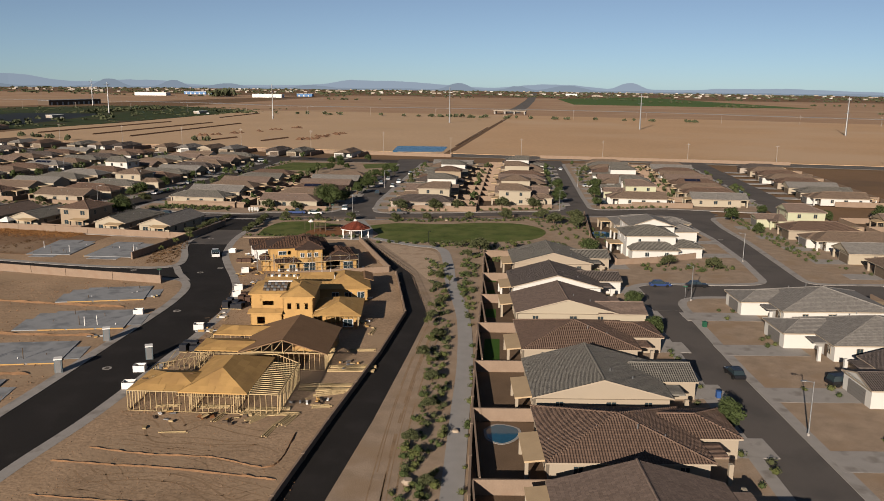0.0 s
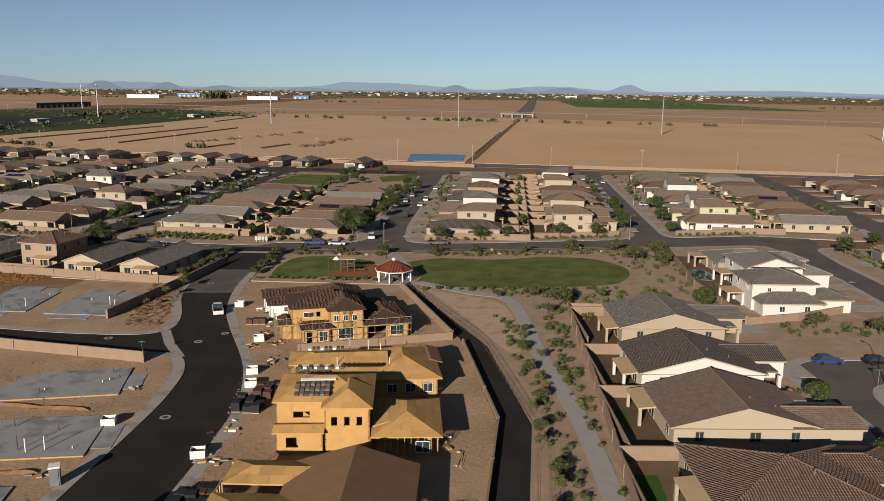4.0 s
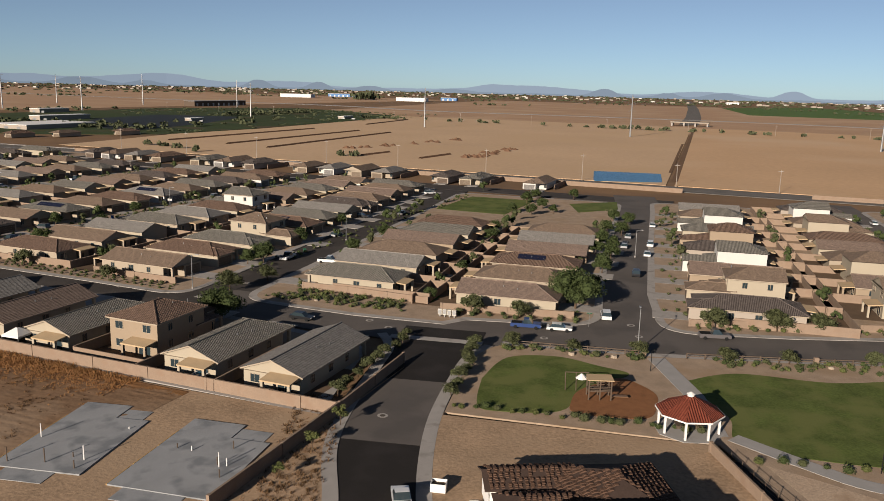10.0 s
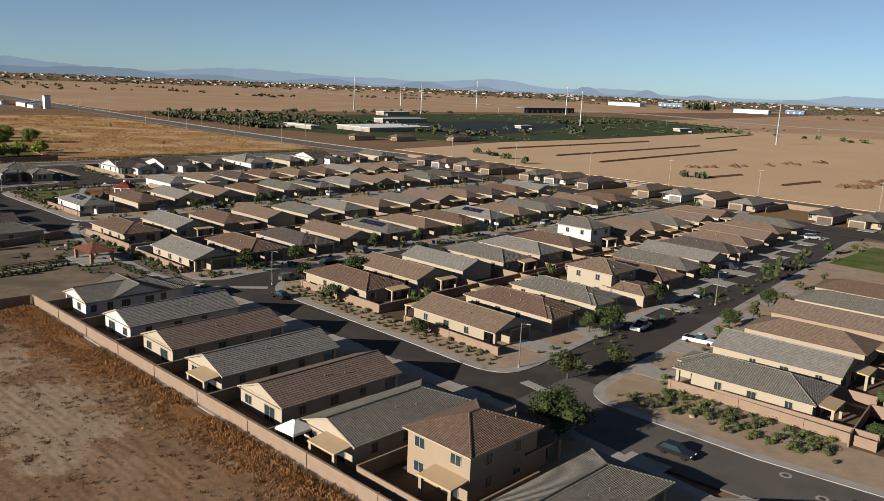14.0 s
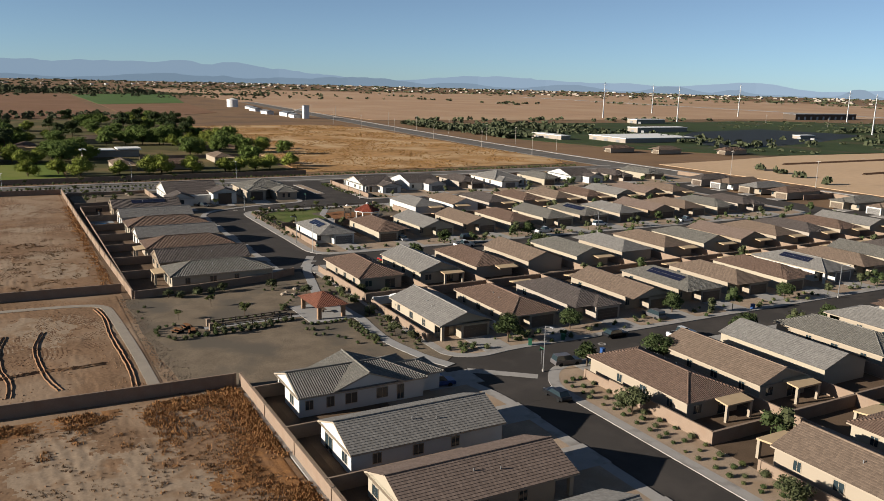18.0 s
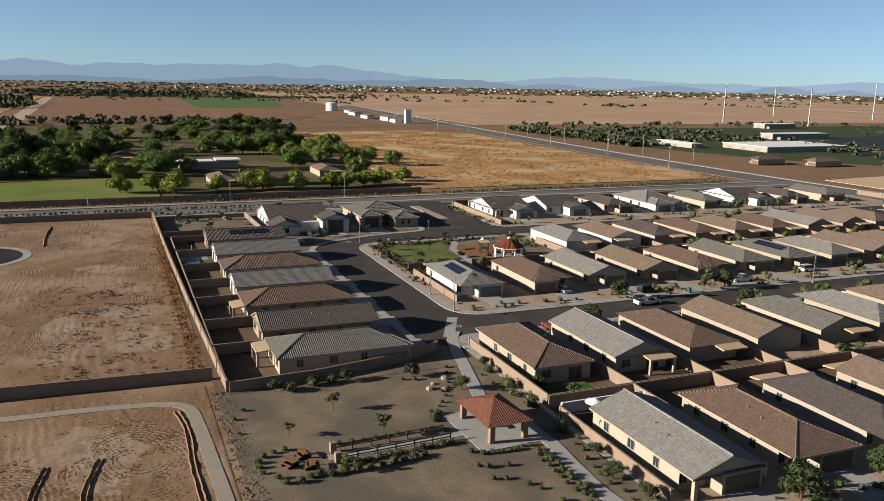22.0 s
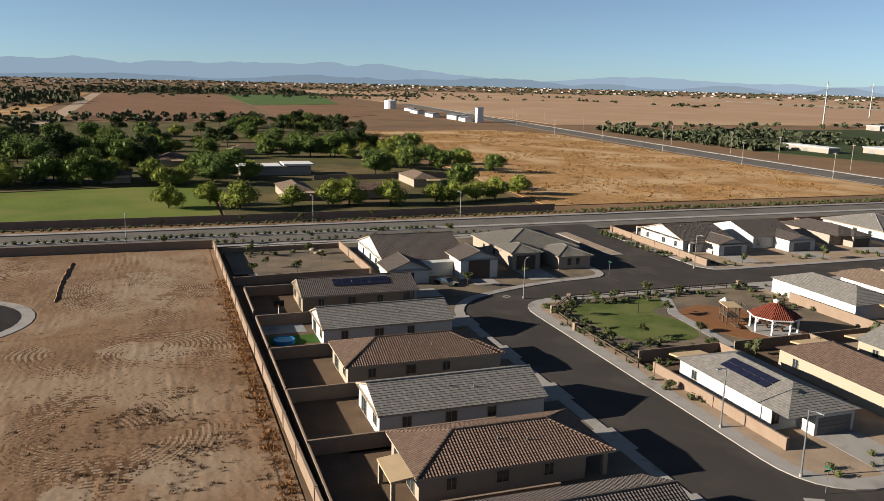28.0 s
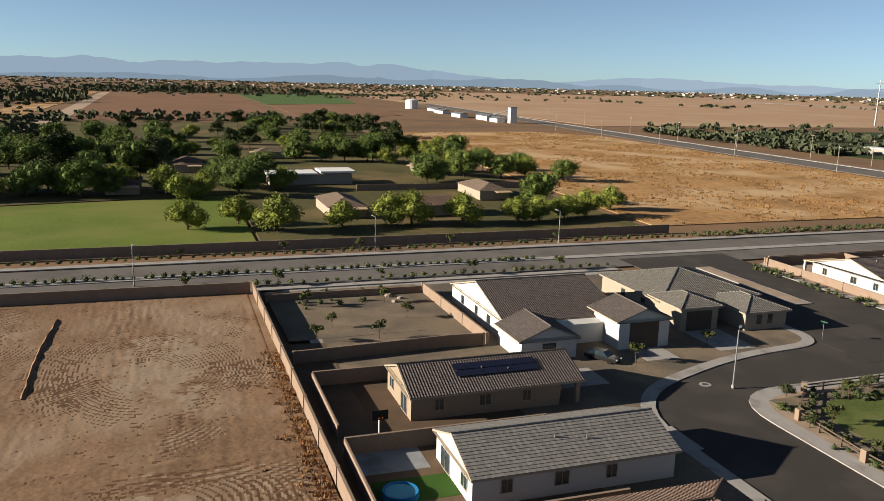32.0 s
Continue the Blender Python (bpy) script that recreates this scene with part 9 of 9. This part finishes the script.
part("mat", Shape().slab([(2 * math.cos(k * 0.393), 2 * math.sin(k * 0.393)) for k in range(16)], 0.8, 0.85), POSTMAT, ob)
for k in range(6):
    part("leg", Shape().tube((1.9 * math.cos(k * 1.047), 1.9 * math.sin(k * 1.047), 0), (1.9 * math.cos(k * 1.047), 1.9 * math.sin(k * 1.047), 0.8), 0.04, 0.04, 6), STEEL, ob)
# white vinyl wall with an umbrella and a red car beyond it
block_wall(wpts([(290.2, 235.6), (290.2, 248.8)]), 1.7, "smooth white garden wall round a back yard", 5, True, WHITE)
block_wall(wpts([(289.8, 249), (266.6, 249)]), 1.7, "smooth white garden wall round a back yard", 5, True, WHITE)
ob = thing("parasol", "white garden parasol over a patio table", "parasol", at=pose(*west(287.8, 239.3), 0.16, 0, 0, 0))
part("pole", Shape().tube((0, 0, 0), (0, 0, 2.5), 0.03, 0.03, 6), STEEL, ob)
part("canopy", Shape().tube((0, 0, 2.1), (0, 0, 2.65), 1.5, 0.05, 10, 0, False), WHITE, ob)
part("table", Shape().tube((0, 0, 0.7), (0, 0, 0.75), 0.55, 0.55, 12), DARKTRIM, ob)


# ---- street furniture ----
def mailboxes(x, y, rz, n=4):
    ob = thing("mailbox_cluster", "row of pale steel cluster mailboxes on pedestals", "mailbox", at=pose(x, y, 0.17, 0, 0, rz), group="mailbox clusters")
    for k in range(n):
        box = part("cabinet", Shape().box(k * 0.95 - 1.9, k * 0.95 - 1.15, -0.28, 0.28, 0.45, 1.5), mat("mailbox_paint_%d_%d" % (k, int(abs(x))), (0.62, 0.57, 0.48), 0.5, 0.05, 1, 6, 0.03), ob)
        part("door", Shape().box(k * 0.95 - 1.85, k * 0.95 - 1.2, -0.3, -0.282, 0.55, 1.42), STEEL, box, "grey mailbox door")
        part("pedestal", Shape().box(k * 0.95 - 1.62, k * 0.95 - 1.43, -0.1, 0.1, 0, 0.45), STEEL, ob)


mailboxes(-63.9, 271.4, -6)
IRON = mat("cast_iron", (0.080, 0.068, 0.056), 0.7, 0.15, 3, 10, 0.1)
for x, y, z in ((-55.9, 182, 0.105), (-52.5, 186.8, 0.105), (-65, 223, 0.11), (-72, 183.6, 0.1), (-45, 263, 0.06), (-28, 268, 0.065), (-29, 275, 0.065), (-78, 266, 0.06), (-73.5, 262.4, 0.06), (*west(193, 241.4), 0.05), (*west(112, 286), 0.05), (*west(252, 262), 0.055), (*west(332, 238), 0.06),
                (*west(414, 240), 0.065), (*west(171, 256), 0.06), (48, 150, 0.09), (82, 230, 0.09), (-51, 150, 0.105), (-51.5, 118, 0.105)):
    ob = thing("manhole_cover", "round iron manhole cover in a pale concrete collar", "manhole", at=pose(x, y, z, 0, 0, 0), group="manhole covers")
    part("collar", Shape().slab([(0.75 * math.cos(k * 0.449), 0.75 * math.sin(k * 0.449)) for k in range(14)], -0.02, 0.012), CONCRETE, ob)
    part("cover", Shape().slab([(0.4 * math.cos(k * 0.449), 0.4 * math.sin(k * 0.449)) for k in range(14)], -0.02, 0.018), IRON, ob)
for pts, w, z in (([(-56.6, 174), (-60.5, 181), (-63.6, 188.4)], 1.7, 0.118), ([(-72, 257.6), (-55.4, 257.2)], 2.0, 0.122), (wpts([(326.6, 233.8), (337.6, 239.2)]), 2.0, 0.075), (wpts([(250.8, 234), (243.8, 242.6)]), 1.8, 0.07), (wpts([(173.6, 242.4), (166.4, 241.4)]), 1.8, 0.072)):
    strip("pavement", pts, w, z, CONCRETE, "pale concrete gutter across the street mouth", "gutter", 0.1)
strip("pavement", wpts([(441, 280), (469, 280)]), 3.4, 0.2, CONCRETE, "pale kerb of the planted entrance island", "pavement", 0.3)
sheet("ground", wpts([(442, 278.8), (468.5, 278.8), (468.5, 281.2), (442, 281.2)]), 0.21, GRAVEL, "gravel of the entrance island", "ground", 0.1)
sheet("ground", wpts([(442.6, 193.2), (469, 192.6), (469, 219), (458, 219), (455.6, 213), (443, 213)]), 0.165, PARKGRAVEL, "bare corner yard with a few shrubs", "ground", 0.1)
for x, y, h in ((-3.3, 219.4, 3.4), (-27.5, 249.5, 3.4), (*west(398, 258), 3.2), (*west(284, 232), 3.2)):
    ob = thing("path_lamp", "slim dark path lamp with a hooked head", "lamp", at=pose(x, y, 0.17, 0, 0, 30), group="path lamps")
    part("pole", Shape().tube((0, 0, 0), (0, 0, h), 0.06, 0.05, 8), POSTMAT, ob)
    part("arm", Shape().tube((0, 0, h), (0.5, 0, h + 0.15), 0.04, 0.03, 6), POSTMAT, ob)
    part("lamp_head", Shape().tube((0.5, 0, h + 0.15), (0.5, 0, h - 0.1), 0.08, 0.2, 8), POSTMAT, ob)
for x, y, r in ((-62.4, 173.5, 10), (-37, 271.6, 0), (*west(248, 246.2), TURN), (*west(338, 241), TURN), (*west(424.5, 268), TURN + 20), (51.6, 163, 0)):
    ob = thing("street_sign", "steel post with plain green street name plates", "street sign", at=pose(x, y, 0.17, 0, 0, r), group="street signs")
    part("post", Shape().tube((0, 0, 0), (0, 0, 2.8), 0.035, 0.035, 6), STEEL, ob)
    part("plate", Shape().box(-0.5, 0.5, -0.012, 0.012, 2.55, 2.75), GREENBIN, ob)
    part("plate", Shape().box(-0.012, 0.012, -0.5, 0.5, 2.3, 2.5), GREENBIN, ob)
# boulders in the gravel
ROCK = mat("boulder_stone", (0.336, 0.272, 0.208), 0.9, 0.25, 1.2, 6, 0.4)
for k, (x, y) in enumerate([west(304.7, 221.6), west(307.8, 225.2), west(306.4, 222.8), west(303.8, 223.6), west(462, 212.4), west(460.4, 214), west(458.6, 212.6), (-3.3, 82.4), (2.2, 96), (-40, 254.6), (-33, 254.8), (2, 257.6), (16, 260), (30, 262.4), (-60, 274.6), (-92, 276.4)]):
    sh = Shape()
    r = rnd.uniform(0.35, 0.7)
    rings = []
    for zz, kk in ((-0.1, 1.0), (0.35 * r, 1.05), (0.75 * r, 0.7)):
        rings.append([(r * kk * rnd.uniform(0.8, 1.15) * math.cos(a * 0.785), r * kk * rnd.uniform(0.8, 1.15) * math.sin(a * 0.785), zz) for a in range(8)])
    for lo, hi in zip(rings, rings[1:]):
        for i in range(8):
            sh.face([lo[i], lo[(i + 1) % 8], hi[(i + 1) % 8], hi[i]])
    sh.face(rings[-1])
    thing("boulder", "rough tan boulder set in the gravel", "boulder", at=pose(x, y, 0.14, 0, 0, 40 * k), group="boulders", shape=sh, mats=ROCK)
# picnic tables on the gravel
for a, b, r in ((289.7, 199.3, 10), (288.0, 197.4, 30), (286.6, 199.7, -10)):
    ob = thing("picnic_table", "red-brown picnic table with benches on gravel", "picnic table", at=pose(*west(a, b), 0.1, 0, 0, TURN + r), group="picnic tables")
    part("top", Shape().box(-0.9, 0.9, -0.38, 0.38, 0.72, 0.78), MULCH, ob)
    for y in (-0.7, 0.7):
        part("bench", Shape().box(-0.9, 0.9, y - 0.14, y + 0.14, 0.42, 0.47), MULCH, ob)
    for x in (-0.6, 0.6):
        part("leg", Shape().box(x - 0.05, x + 0.05, -0.8, 0.8, 0, 0.42).box(x - 0.05, x + 0.05, -0.1, 0.1, 0.42, 0.72), POSTMAT, ob)

for key, ob in KIT.items():
    if key not in USED:
        for o in (*ob.children_recursive, ob):
            bpy.data.objects.remove(o)
